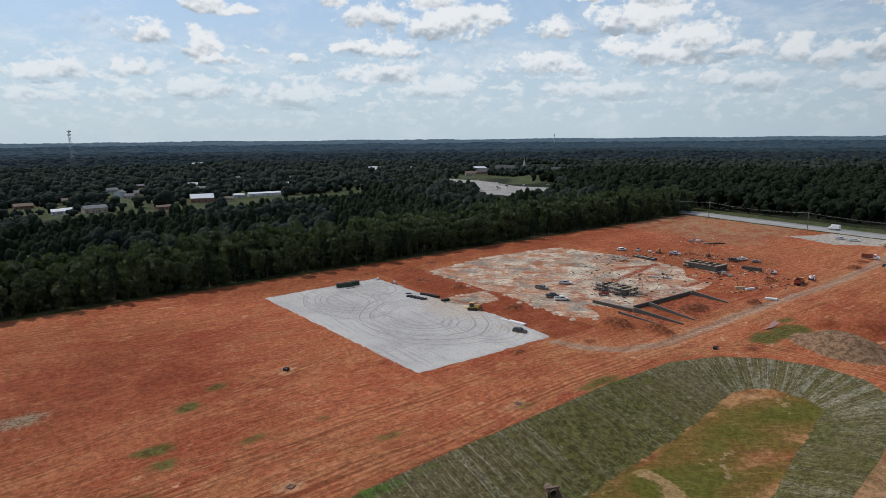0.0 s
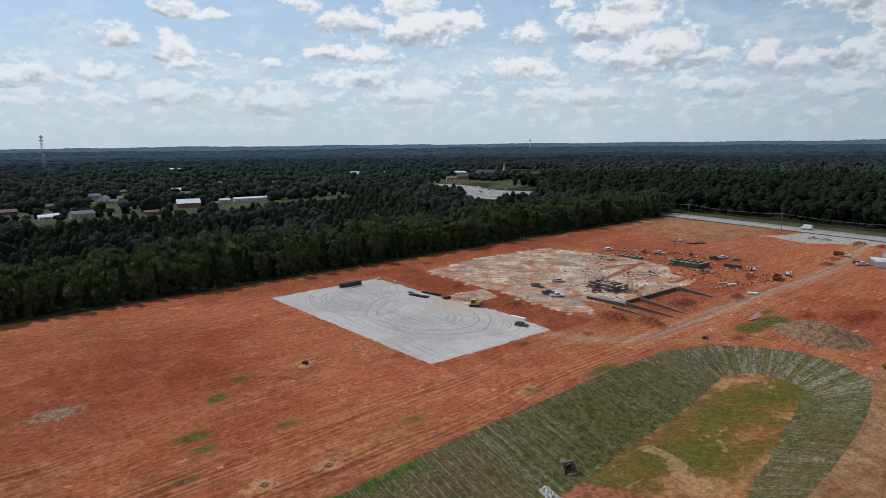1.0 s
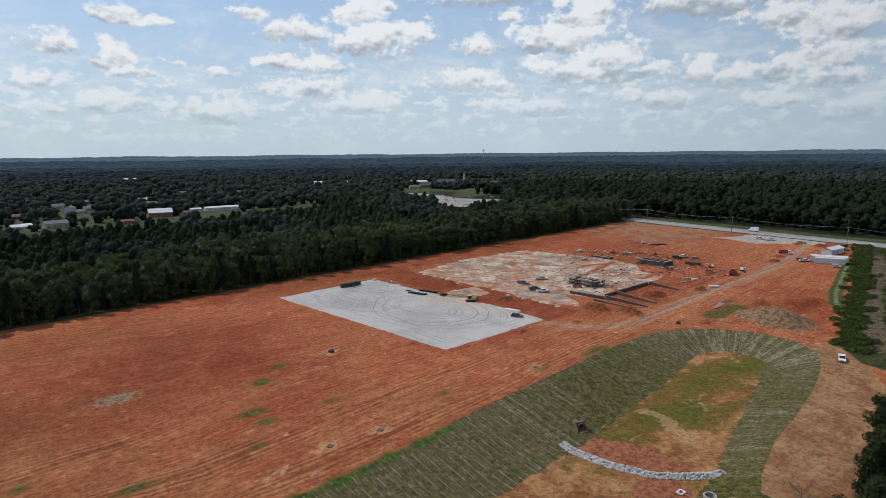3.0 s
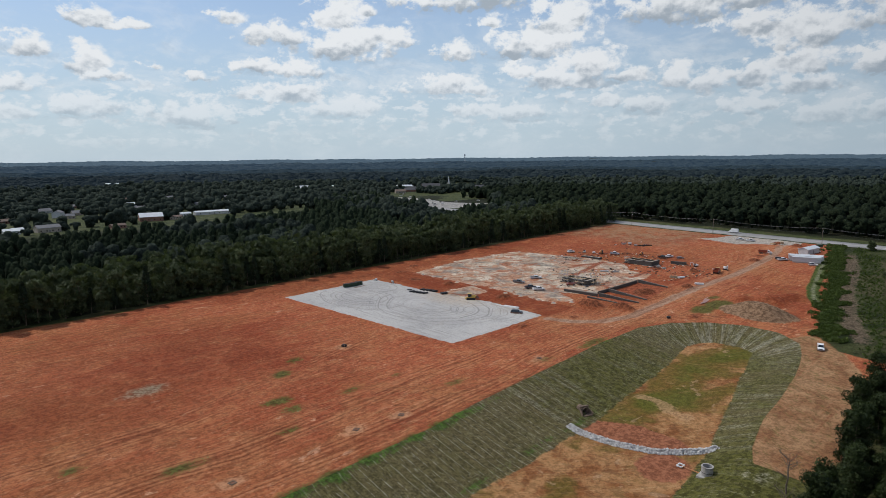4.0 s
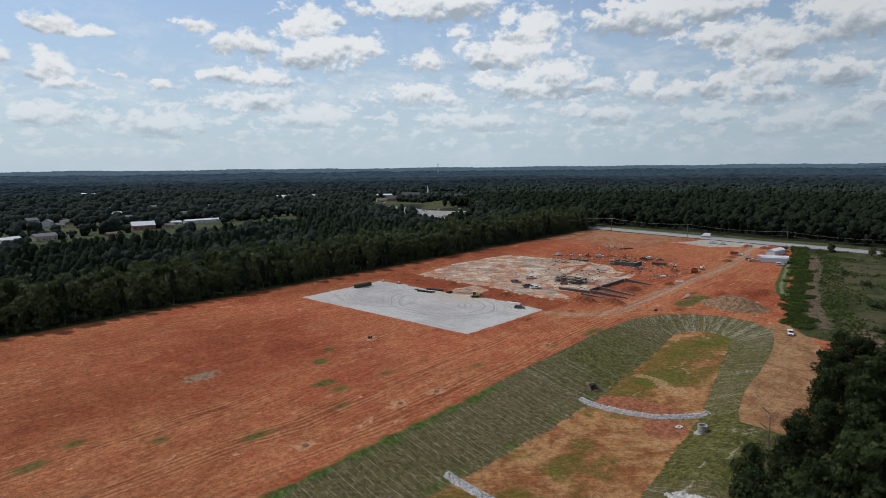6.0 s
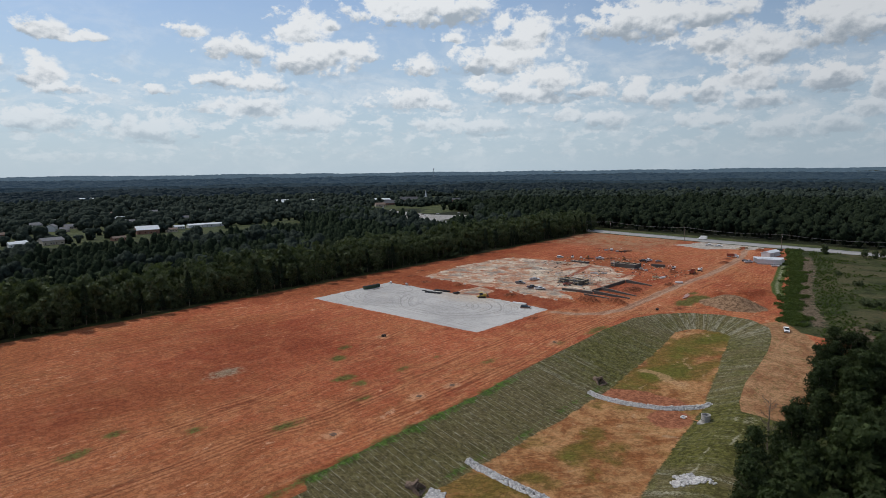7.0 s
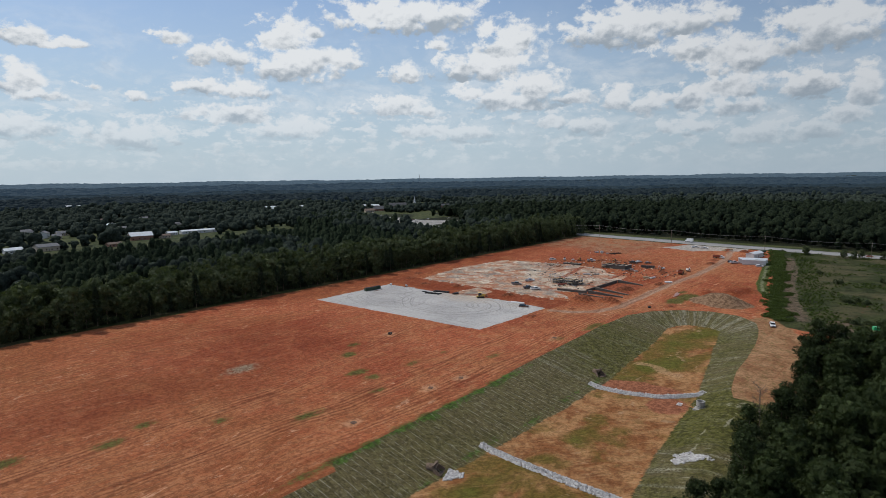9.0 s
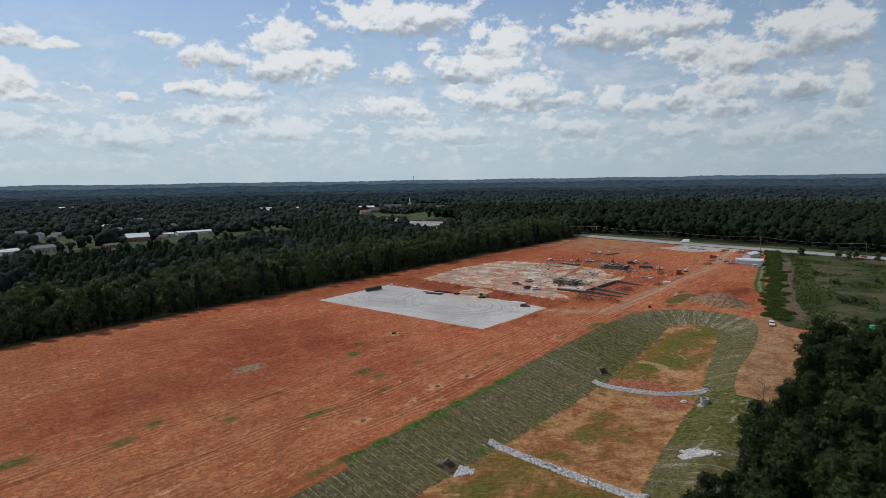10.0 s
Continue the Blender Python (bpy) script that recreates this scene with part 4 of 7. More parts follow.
def cluster_template(seed, width, low, high, k=6):
    """A broad crown as several leaf masses of uneven size."""
    r = np.random.default_rng(seed)
    v0, f0 = ico(1)
    vs, fs, ts = [], [], []
    for i in range(k):
        a, q = 6.283 * (i + r.uniform(-0.3, 0.3)) / (k - 1), (0.0 if i == 0 else width * r.uniform(0.42, 0.66))
        size = width * (0.62 if i == 0 else r.uniform(0.34, 0.56))
        c = np.array([q * math.cos(a), q * math.sin(a), high - size * 0.8 if i == 0 else low + (high - low) * r.uniform(0.38, 0.80)])
        w = v0 * (1 + r.normal(0, 0.20, 12))[:, None] * size * np.array([1, 1, 0.85]) + c
        if i == 0:
            w[:, 2] = np.where(v0[:, 2] < -0.4, low, w[:, 2])
        vs.append(w), fs.append(f0 + 12 * i)
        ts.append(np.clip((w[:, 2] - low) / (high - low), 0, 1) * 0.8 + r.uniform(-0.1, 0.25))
    return np.concatenate(vs), np.concatenate(fs), np.clip(np.concatenate(ts), 0, 1)


def pine_template(seed, width, low, high):
    """A ragged cone of three drooping whorls."""
    r = np.random.default_rng(seed)
    v, f, k = [(0, 0, high)], [], 7
    for ring, (t, w) in enumerate(((0.90, 0.55), (0.66, 0.92), (0.32, 1.0), (0.0, 0.7))):
        for i in range(k):
            a = 6.283 * i / k + r.uniform(-0.25, 0.25) + 0.4 * ring
            q = width * w * r.uniform(0.65, 1.25)
            v.append((q * math.cos(a), q * math.sin(a), low + (high - low) * (t + r.uniform(-0.07, 0.07))))
    for i in range(k):
        f.append((0, 1 + i, 1 + (i + 1) % k))
        for ring in range(3):
            a, b = 1 + ring * k + i, 1 + ring * k + (i + 1) % k
            f += [(a, a + k, b + k), (a, b + k, b)]
    v = np.array(v)
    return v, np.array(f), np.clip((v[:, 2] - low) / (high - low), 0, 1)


def scatter(seed, lo, hi, gap, keep):
    """Jittered grid points in a box, thinned by keep(x, y)."""
    r = np.random.default_rng(seed)
    gx, gy = np.meshgrid(np.arange(lo[0], hi[0], gap), np.arange(lo[1], hi[1], gap))
    x = gx.ravel() + r.uniform(-0.45, 0.45, gx.size) * gap
    y = gy.ravel() + r.uniform(-0.45, 0.45, gx.size) * gap
    k = keep(x, y)
    return np.stack([x[k], y[k]], 1)


# houses and other buildings beyond the woods: x, y, long, wide, eaves, rise, turn
HOUSES = [(22, 705, 16, 9, 3.0, 2.2, 10), (50, 622, 9, 6, 3.2, 1.2, 15), (70, 610, 18, 11, 4.2, 2.2, 8), (114, 765, 12, 9, 5.6, 2.4, 60), (120, 742, 9, 7, 3.0, 2.2, -20)]
HOUSES += [(232, 890, 18, 9, 3.4, 1.2, 5), (172, 655, 22, 15, 4.6, 3.6, -12), (262, 858, 16, 9, 3.2, 2.2, 0), (292, 812, 14, 8, 3.2, 2.0, -10), (328, 812, 15, 8, 3.2, 2.0, 5)]
HOUSES += [(248, 676, 42, 9, 3.4, 1.2, -6), (216, 676, 11, 7, 3.2, 1.2, -6), (124, 602, 13, 6, 3.0, 1.4, 10), (416, 1560, 46, 20, 6, 2, -40), (528, 1500, 34, 14, 5, 2, -30)]
HOUSES += [(616, 1080, 30, 14, 4.5, 1.5, -30), (776, 950, 40, 16, 5, 2.2, -35), (784, 882, 36, 16, 5.5, 5.5, -35), (848, 812, 26, 12, 4, 3, -40), (700, 850, 20, 12, 4, 3, -30)]
HOUSES += [(660, 830, 18, 11, 4, 3, -30), (728, 880, 22, 12, 4, 3.2, -30), (500, 640, 20, 8, 4, 1, -30), (60, 745, 13, 8, 3, 2, 20), (390, 955, 14, 8, 3, 2, 0), (160, 905, 13, 8, 3, 2, 30), (210, 800, 13, 8, 3, 2, -15)]
HOUSES += [(117, 845, 16, 10, 3.2, 2.6, 20), (44, 611, 12, 8, 3.2, 1.6, 0), (197, 964, 14, 9, 3, 2.4, 15), (224, 884, 18, 10, 3.2, 2.4, -5), (321, 992, 16, 9, 3.2, 2.2, 10), (304, 842, 13, 8, 3, 2.2, -12)]
HOUSES += [(337, 838, 14, 9, 3, 2.2, 4), (594, 1038, 30, 12, 4, 1.6, -30), (674, 1047, 26, 12, 4, 1.6, -30), (264, 1010, 14, 9, 3, 2.2, 25), (343, 1001, 13, 8, 3, 2.2, -20), (137, 777, 14, 9, 3, 2.4, 0), (196, 652, 12, 7, 3, 1.4, -10)]
CLEAR = [(865, 1110, 95, 80), (960, 930, 105, 95), (640, 770, 40, 110), (570, 660, 55, 110), (500, 575, 60, 45), (540, 600, 60, 60), (110, 700, 50, 30), (30, 660, 22, 30)]


SIGHT = [(441, 601), (395, 514), (355, 433), (319, 384), (351, 390), (367, 383), (416, 395), (566, 541), (552, 591), (591, 705), (604, 767), (573, 781)]


def open_ground(x, y):
    """Clearings, and the plots between each building and the sun-facing street."""
    hit = inside(x, y, SIGHT)
    for cx, cy, rx, ry in CLEAR:
        hit |= np.hypot((x - cx) / rx, (y - cy) / ry) < 1
    for cx, cy, long, wide, h, rise, turn in HOUSES:
        d = Vector((-60 - cx, -10 - cy)).normalized()
        u, v = (x - cx) * d.x + (y - cy) * d.y, np.abs(-(x - cx) * d.y + (y - cy) * d.x)
        hit |= (v < long * 0.42 + 2.5) & (u > -wide * 0.8) & (u < 74)
        hit |= np.hypot(x - cx, y - cy) < max(long, wide) * 0.62
    return hit


def in_view(x, y):
    """Within the sweep of land that the flight looks over."""
    b = np.degrees(np.arctan2(x + 60, y + 10))
    return (b > -6) & (b < 96)


def pine_edge(x):
    """How far the plantation reaches before the gardens begin."""
    return 485 + 0.15 * (x - 100) + smooth01((x - 290) / 80) * (115 + 0.1 * (x - 100))


def woods():
    woodland()
    broad = [template(60 + k, 150, "broad", 3.9, 1.0, 12.5 + k, 0.95) for k in range(4)]
    crowns = [cluster_template(70 + k, 4.6, 1.0, 11.0 + 0.9 * k, 5) for k in range(6)]
    pines = [pine_template(75 + k, 2.5, 2.0, 10.5 + 0.8 * k) for k in range(5)]
    big = [cluster_template(80 + k, 6.3, 0.0, 7.5 + 1.0 * k, 4) for k in range(6)]
    far = [lump_template(90 + k, 9.5, 0.0, 9.0 + k) for k in range(4)]
    dist = [lump_template(95 + k, 26.0, -6.0, 5.0 + 0.6 * k) for k in range(4)]
    flat = [lump_template(95 + k, 30.0, -8.0, 5.0) for k in range(4)]
    front = scatter(1, (-260, 279), (452, 318), 4.7, lambda x, y: y > 279)
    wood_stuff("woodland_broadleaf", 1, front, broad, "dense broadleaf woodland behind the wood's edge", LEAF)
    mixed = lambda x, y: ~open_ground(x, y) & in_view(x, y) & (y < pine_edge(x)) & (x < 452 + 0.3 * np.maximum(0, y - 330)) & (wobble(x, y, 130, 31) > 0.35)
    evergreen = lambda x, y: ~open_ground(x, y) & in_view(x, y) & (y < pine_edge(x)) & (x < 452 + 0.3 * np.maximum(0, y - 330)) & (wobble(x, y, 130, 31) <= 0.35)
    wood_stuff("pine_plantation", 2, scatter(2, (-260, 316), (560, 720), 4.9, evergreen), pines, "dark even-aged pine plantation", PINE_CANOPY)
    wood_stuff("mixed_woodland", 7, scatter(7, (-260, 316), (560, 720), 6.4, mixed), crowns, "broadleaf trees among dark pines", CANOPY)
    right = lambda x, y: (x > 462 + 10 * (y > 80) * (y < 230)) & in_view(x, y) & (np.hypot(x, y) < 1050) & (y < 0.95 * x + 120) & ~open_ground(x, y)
    wood_stuff("woodland_roadside", 3, scatter(3, (456, -160), (1050, 640), 8.6, right), crowns, "mixed woodland beyond the road", SHADED_CANOPY)
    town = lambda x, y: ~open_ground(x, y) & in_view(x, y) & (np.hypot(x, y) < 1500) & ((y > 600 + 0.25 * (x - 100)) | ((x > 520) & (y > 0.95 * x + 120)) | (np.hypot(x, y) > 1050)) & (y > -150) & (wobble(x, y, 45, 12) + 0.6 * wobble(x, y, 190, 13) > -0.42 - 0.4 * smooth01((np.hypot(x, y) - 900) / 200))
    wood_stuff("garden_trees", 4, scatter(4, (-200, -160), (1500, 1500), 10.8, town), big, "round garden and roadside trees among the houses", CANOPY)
    ring = lambda x, y: ~open_ground(x, y) & in_view(x, y) & (np.hypot(x, y) >= 1500) & (np.hypot(x, y) < 2300)
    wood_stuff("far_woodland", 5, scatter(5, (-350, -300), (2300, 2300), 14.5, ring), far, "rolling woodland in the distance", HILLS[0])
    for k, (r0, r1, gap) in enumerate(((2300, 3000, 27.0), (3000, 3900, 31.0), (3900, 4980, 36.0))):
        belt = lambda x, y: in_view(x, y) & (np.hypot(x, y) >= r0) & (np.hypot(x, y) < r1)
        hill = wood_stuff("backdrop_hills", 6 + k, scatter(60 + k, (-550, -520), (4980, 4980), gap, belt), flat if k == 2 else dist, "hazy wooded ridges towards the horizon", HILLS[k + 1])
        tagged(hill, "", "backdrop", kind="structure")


woods()

# ---- gravel pad and road ----
def slab(name, outline, thick, mat, label, category, kind="structure", lift=0.0):
    """A sheet laid on the ground, cut fine enough to follow it."""
    xs = [p[0] for p in outline]
    ys = [p[1] for p in outline]
    gx, gy = np.meshgrid(np.arange(min(xs) - 1, max(xs) + 2, 1.0), np.arange(min(ys) - 1, max(ys) + 2, 1.0), indexing="ij")
    sd = signed(gx, gy, outline) + 0.25 * wobble(gx, gy, 5, 8) + 0.2 * wobble(gx, gy, 2.1, 9)
    top = land(gx, gy) + lift + thick * np.clip(-sd * 1.4 + 0.6, -1.5, 1)
    keep = sd < 1.4
    ny = gx.shape[1]
    i, j = np.nonzero(keep[:-1, :-1] & keep[1:, :-1] & keep[:-1, 1:] & keep[1:, 1:])
    a = i * ny + j
    me = raw_mesh(name, np.stack([gx.ravel(), gy.ravel(), top.ravel()], 1), np.stack([a, a + ny, a + ny + 1, a + 1], 1), mat, True)
    return tagged(new(name, me), label, category, kind=kind)


def gravel_material():
    m, n = material("crushed_stone")
    p = coords(n)
    big = n.noise(p, 0.04, 5, 0.6).outputs[0]
    small = n.noise(p, 0.9, 6, 0.7).outputs[0]
    grain = n.noise(p, 3.0, 5, 0.75).outputs[0]
    col = n.mix(n.step(big, 0.35, 0.65), c4(0.385, 0.372, 0.352), c4(0.50, 0.482, 0.452))
    col = n.mix(n.math("MULTIPLY", n.step(small, 0.48, 0.60), 0.45), col, c4(0.29, 0.28, 0.265))
    # wheel tracks: arcs round two turning places, and straight runs along the pad
    rut = 0.0
    for cx, cy, r0, r1 in ((122.0, 182.0, 3.0, 27.0), (110.0, 216.0, 4.0, 20.0), (132.0, 160.0, 5.0, 16.0), (128, 228, 3, 12)):
        d = n.vec("LENGTH", n.scaled(n.vec("SUBTRACT", p, (cx, cy, 0)), (1, 0.72, 0)))
        d = n.math("ADD", d, n.math("MULTIPLY", n.math("SUBTRACT", n.noise(p, 0.03, 2).outputs[0], 0.5), 7.0))
        rings = n.noise(n.add("ShaderNodeCombineXYZ", (0, d)).outputs[0], 1.1, 2, 0.5).outputs[0]
        zone = n.math("MULTIPLY", n.step(d, r0, r0 + 3), n.step(d, r1, r1 - 4))
        gaps = n.step(n.noise(p, 0.035, 3).outputs[0], 0.30, 0.50)
        rut = n.math("MAXIMUM", rut, n.math("MULTIPLY", n.math("MULTIPLY", n.step(rings, 0.54, 0.60), zone), gaps))
    lines = n.noise(n.scaled(p, (1.0, 0.03, 0.0)), 0.8, 3, 0.6, 0.3).outputs[0]
    rut = n.math("MAXIMUM", rut, n.math("MULTIPLY", n.step(lines, 0.56, 0.62), 0.55))
    col = n.mix(n.math("MULTIPLY", rut, 0.6), col, c4(0.205, 0.195, 0.185))
    edge = n.step(n.noise(p, 0.12, 5, 0.65).outputs[0], 0.55, 0.75)
    sep = n.add("ShaderNodeSeparateXYZ", (0, p)).outputs
    brown = n.math("MULTIPLY", n.step(n.math("ADD", sep[0], n.math("MULTIPLY", sep[1], -0.10)), 112, 132), n.step(n.noise(p, 0.05, 5, 0.65).outputs[0], 0.42, 0.6))
    col = n.mix(n.math("MULTIPLY", brown, 0.5), col, c4(0.40, 0.33, 0.25))
    col = n.mix(n.math("MULTIPLY", edge, 0.25), col, c4(0.42, 0.33, 0.26))
    turn = n.math("MULTIPLY", n.step(n.vec("LENGTH", n.scaled(n.vec("SUBTRACT", p, (141, 186, 0)), (0.8, 0.55, 0))), 14.0, 5.0), n.step(small, 0.25, 0.6))
    col = n.mix(n.math("MULTIPLY", turn, 0.7), col, c4(0.42, 0.34, 0.255))
    col = n.mix(n.step(n.math("ADD", n.math("MULTIPLY", small, 0.5), n.math("MULTIPLY", grain, 0.5)), 0.40, 0.60), n.mix(1.0, col, c4(0.74, 0.74, 0.74), "MULTIPLY"), n.mix(1.0, col, c4(1.18, 1.18, 1.18), "MULTIPLY"))
    surface(n, col, 0.9, n.math("ADD", n.math("MULTIPLY", small, 0.5), n.math("ADD", grain, n.math("MULTIPLY", rut, -0.8))), 0.5, 0.12, 0, 0.15)
    return m


slab("gravel_pad", PAD, 0.22, gravel_material(), "pale grey crushed stone pad with curved wheel tracks on red clay", "gravel pad")


def asphalt(name, a, b):
    m, n = material(name)
    p = coords(n)
    f = n.noise(p, 0.12, 5, 0.6).outputs[0]
    along = n.noise(n.scaled(p, (1.4, 0.02, 1)), 0.5, 3, 0.6).outputs[0]
    col = n.mix(n.step(n.math("ADD", n.math("MULTIPLY", f, 0.4), n.math("MULTIPLY", along, 0.6)), 0.35, 0.65), c4(*a), c4(*b))
    surface(n, col, 0.85, n.noise(p, 6, 3).outputs[0], 0.3, 0.03, 0, 0.2)
    return m


def road_strip(name, x0, x1, lift, mat, label, category):
    ys = np.arange(-700, 1000, 6.0)
    v, f = [], []
    for k, y in enumerate(ys):
        c = 0.0 + 0.00012 * max(0, y - 300) ** 2 + 0.0003 * max(0, -y) ** 2
        for x in (x0 + c, x1 + c):
            v.append((x, y, at(432 + c, y) + lift))
        for x in (x0 + c, x1 + c):
            v.append((x, y, at(432 + c, y) - 1.0))
        if k:
            b = 4 * k
            f += [(b - 4, b - 3, b + 1, b), (b - 2, b - 4, b, b + 2), (b - 3, b - 1, b + 3, b + 1)]
    return tagged(new(name, raw_mesh(name, v, f, mat)), label, category, kind="structure")


ROADTOP = asphalt("worn_asphalt", (0.24, 0.235, 0.225), (0.35, 0.34, 0.325))
WHITE_LINE = plain("road_paint", (0.72, 0.72, 0.70), 0.6)
road_strip("road", 424.5, 442.5, 0.35, ROADTOP, "sun-bleached asphalt highway along the site", "road")

# ---- building blocks for things ----
def part(name, bm, mat, parent, label="", at_pose=None):
    """Links a bmesh (or a ready mesh) as one mesh object under a thing or a part."""
    if isinstance(bm, bmesh.types.BMesh):
        me = bpy.data.meshes.new(name)
        bmesh.ops.recalc_face_normals(bm, faces=bm.faces)
        bm.to_mesh(me)
        bm.free()
        me.materials.append(mat)
    else:
        me = bm
    ob = new(name, me)
    ob.parent = parent
    if at_pose is not None:
        ob.matrix_basis = at_pose
    if label:
        tagged(ob, label)
    return ob


def thing(name, label, category, m=None, group=""):
    top = new(name)
    top.empty_display_size = 0.3
    if m is not None:
        top.matrix_world = m
    return tagged(top, label, category, group)


def stand(x, y, turn=0.0, sink=0.03):
    """A pose on the ground, leaning with its slope."""
    e = 0.8
    z = at(x, y)
    up = Vector((at(x - e, y) - at(x + e, y), at(x, y - e) - at(x, y + e), 2 * e)).normalized()
    return Matrix.Translation((x, y, z - sink)) @ Vector((0, 0, 1)).rotation_difference(up).to_matrix().to_4x4() @ pose(0, 0, 0, 0, 0, turn)


def level(x, y, turn=0.0, sink=0.03):
    return pose(x, y, at(x, y) - sink, 0, 0, turn)


def box(x0, x1, y0, y1, z0, z1, bevel=0.0, bm=None, taper=(0, 0, 0)):
    """A box; taper pulls the top in at the back, the front and the sides."""
    own = bm is None
    bm = bmesh.new() if own else bm
    b, f, s = taper
    low = [bm.verts.new(p) for p in ((x0, y0, z0), (x1, y0, z0), (x1, y1, z0), (x0, y1, z0))]
    top = [bm.verts.new(p) for p in ((x0 + b, y0 + s, z1), (x1 - f, y0 + s, z1), (x1 - f, y1 - s, z1), (x0 + b, y1 - s, z1))]
    bm.faces.new(low[::-1]), bm.faces.new(top)
    for k in range(4):
        bm.faces.new((low[k], low[(k + 1) % 4], top[(k + 1) % 4], top[k]))
    if bevel and own:
        bmesh.ops.bevel(bm, geom=list(bm.edges), offset=bevel, segments=2, affect="EDGES", profile=0.6)
    return bm


def prism(profile, half, bevel=0.0, top_half=None, top_z=None):
    """A side outline (x, z) swept across the width; points above top_z are narrower."""
    bm = bmesh.new()
    rows = []
    for sgn in (-1, 1):
        rows.append([bm.verts.new((x, sgn * (top_half if top_half and z > top_z else half), z)) for x, z in profile])
    k = len(profile)
    bm.faces.new(rows[0]), bm.faces.new(rows[1][::-1])
    for i in range(k):
        bm.faces.new((rows[0][i], rows[0][(i + 1) % k], rows[1][(i + 1) % k], rows[1][i]))
    if bevel:
        bmesh.ops.bevel(bm, geom=list(bm.edges), offset=bevel, segments=2, affect="EDGES", profile=0.6)
    return bm


def rod(a, b, r, seg=8, bm=None):
    bm = bmesh.new() if bm is None else bm
    limb(bm, a, b, r, r, seg)
    return bm


def tube(r_out, r_in, z0, z1, seg=28):
    """An upright hollow cylinder."""
    bm = bmesh.new()
    rings = []
    for r, z in ((r_out, z0), (r_out, z1), (r_in, z1), (r_in, z0)):
        rings.append([bm.verts.new((r * math.cos(6.2832 * k / seg), r * math.sin(6.2832 * k / seg), z)) for k in range(seg)])
    for a in range(4):
        for k in range(seg):
            p, q = rings[a], rings[(a + 1) % 4]
            bm.faces.new((p[k], p[(k + 1) % seg], q[(k + 1) % seg], q[k]))
    return bm


def paint(name, rgb, rough=0.32):
    m, n = material(name)
    p = coords(n)
    dust = n.noise(p, 3.0, 5, 0.6).outputs[0]
    up = n.add("ShaderNodeSeparateXYZ", (0, p)).outputs[2]
    low = n.math("MULTIPLY", n.step(n.math("ADD", up, n.math("MULTIPLY", dust, -0.5)), 0.75, 0.15), 0.7)
    col = n.mix(low, c4(*rgb), c4(0.30, 0.13, 0.07))
    col = n.mix(n.math("MULTIPLY", n.step(dust, 0.5, 0.75), 0.18), col, c4(0.36, 0.24, 0.17))
    surface(n, col, n.math("ADD", rough, n.math("MULTIPLY", low, 0.5)), None, 0, 0, 0.0, 0.5)
    return m


WHITE_PAINT, SILVER_PAINT = paint("white_paint", (0.75, 0.75, 0.74)), paint("silver_paint", (0.55, 0.56, 0.57))
GREY_PAINT, BLACK_PAINT = paint("grey_paint", (0.14, 0.145, 0.15)), paint("black_paint", (0.018, 0.018, 0.02))
BLUE_PAINT, RED_PAINT = paint("dark_blue_paint", (0.025, 0.04, 0.065)), paint("oxide_red_paint", (0.24, 0.055, 0.03))
YELLOW_PAINT, ORANGE_PAINT = paint("machine_yellow_paint", (0.55, 0.36, 0.07)), paint("machine_orange_paint", (0.48, 0.20, 0.05))
GREEN_PAINT, TRIM_GREEN = paint("bright_green_paint", (0.03, 0.45, 0.16)), plain("dark_green_paint", (0.035, 0.06, 0.035), 0.6)
GLASS_DARK, _n = material("car_glass")
surface(_n, c4(0.015, 0.018, 0.02), 0.08, None, 0, 0, 0, 0.8)
RUBBER = plain("rubber", (0.025, 0.024, 0.023), 0.85)
STEEL = plain("steel", (0.45, 0.45, 0.45), 0.4, 0.8)
RUST = plain("rusty_steel", (0.17, 0.075, 0.04), 0.8)
LENS_WHITE, LENS_RED = plain("clear_lens", (0.8, 0.8, 0.78), 0.15), plain("red_lens", (0.35, 0.02, 0.015), 0.2)
CONCRETE = plain("concrete", (0.34, 0.325, 0.30), 0.9, 0, 0.9, 0.25, 0.4)
BLOCK = plain("dark_blockwork", (0.075, 0.066, 0.058), 0.92, 0, 1.6, 0.3, 0.5)
CAPPING = plain("weathered_capping", (0.19, 0.165, 0.14), 0.9, 0, 1.2, 0.3, 0.3)
TIMBER = plain("raw_timber", (0.42, 0.31, 0.19), 0.8, 0, 2.0, 0.3, 0.3)
POLEWOOD = plain("weathered_pole", (0.12, 0.095, 0.075), 0.9, 0, 2, 0.3, 0.4)
BLACK_FILM = plain("black_fabric", (0.02, 0.02, 0.021), 0.7, 0, 3, 0.4, 0.4)
WHITE_SHEET = plain("white_sheet", (0.66, 0.66, 0.64), 0.5, 0, 1.2, 0.12, 0.2)
SIDING = plain("white_siding", (0.52, 0.52, 0.51), 0.55, 0, 0.6, 0.1, 0.1)
TAN_SIDING = plain("tan_siding", (0.38, 0.32, 0.25), 0.7, 0, 0.6, 0.15, 0.1)
BRICK_WALL = plain("brick_wall", (0.23, 0.12, 0.085), 0.85, 0, 0.8, 0.25, 0.2)
WHITE_ROOF, GREY_ROOF = plain("white_metal_roof", (0.60, 0.62, 0.63), 0.4, 0, 0.25, 0.1, 0.1), plain("grey_shingles", (0.15, 0.15, 0.155), 0.9, 0, 0.6, 0.25, 0.3)
BROWN_ROOF, DARK_ROOF = plain("brown_shingles", (0.16, 0.115, 0.09), 0.9, 0, 0.6, 0.25, 0.3), plain("dark_roof", (0.065, 0.065, 0.07), 0.8, 0, 0.5, 0.25, 0.2)


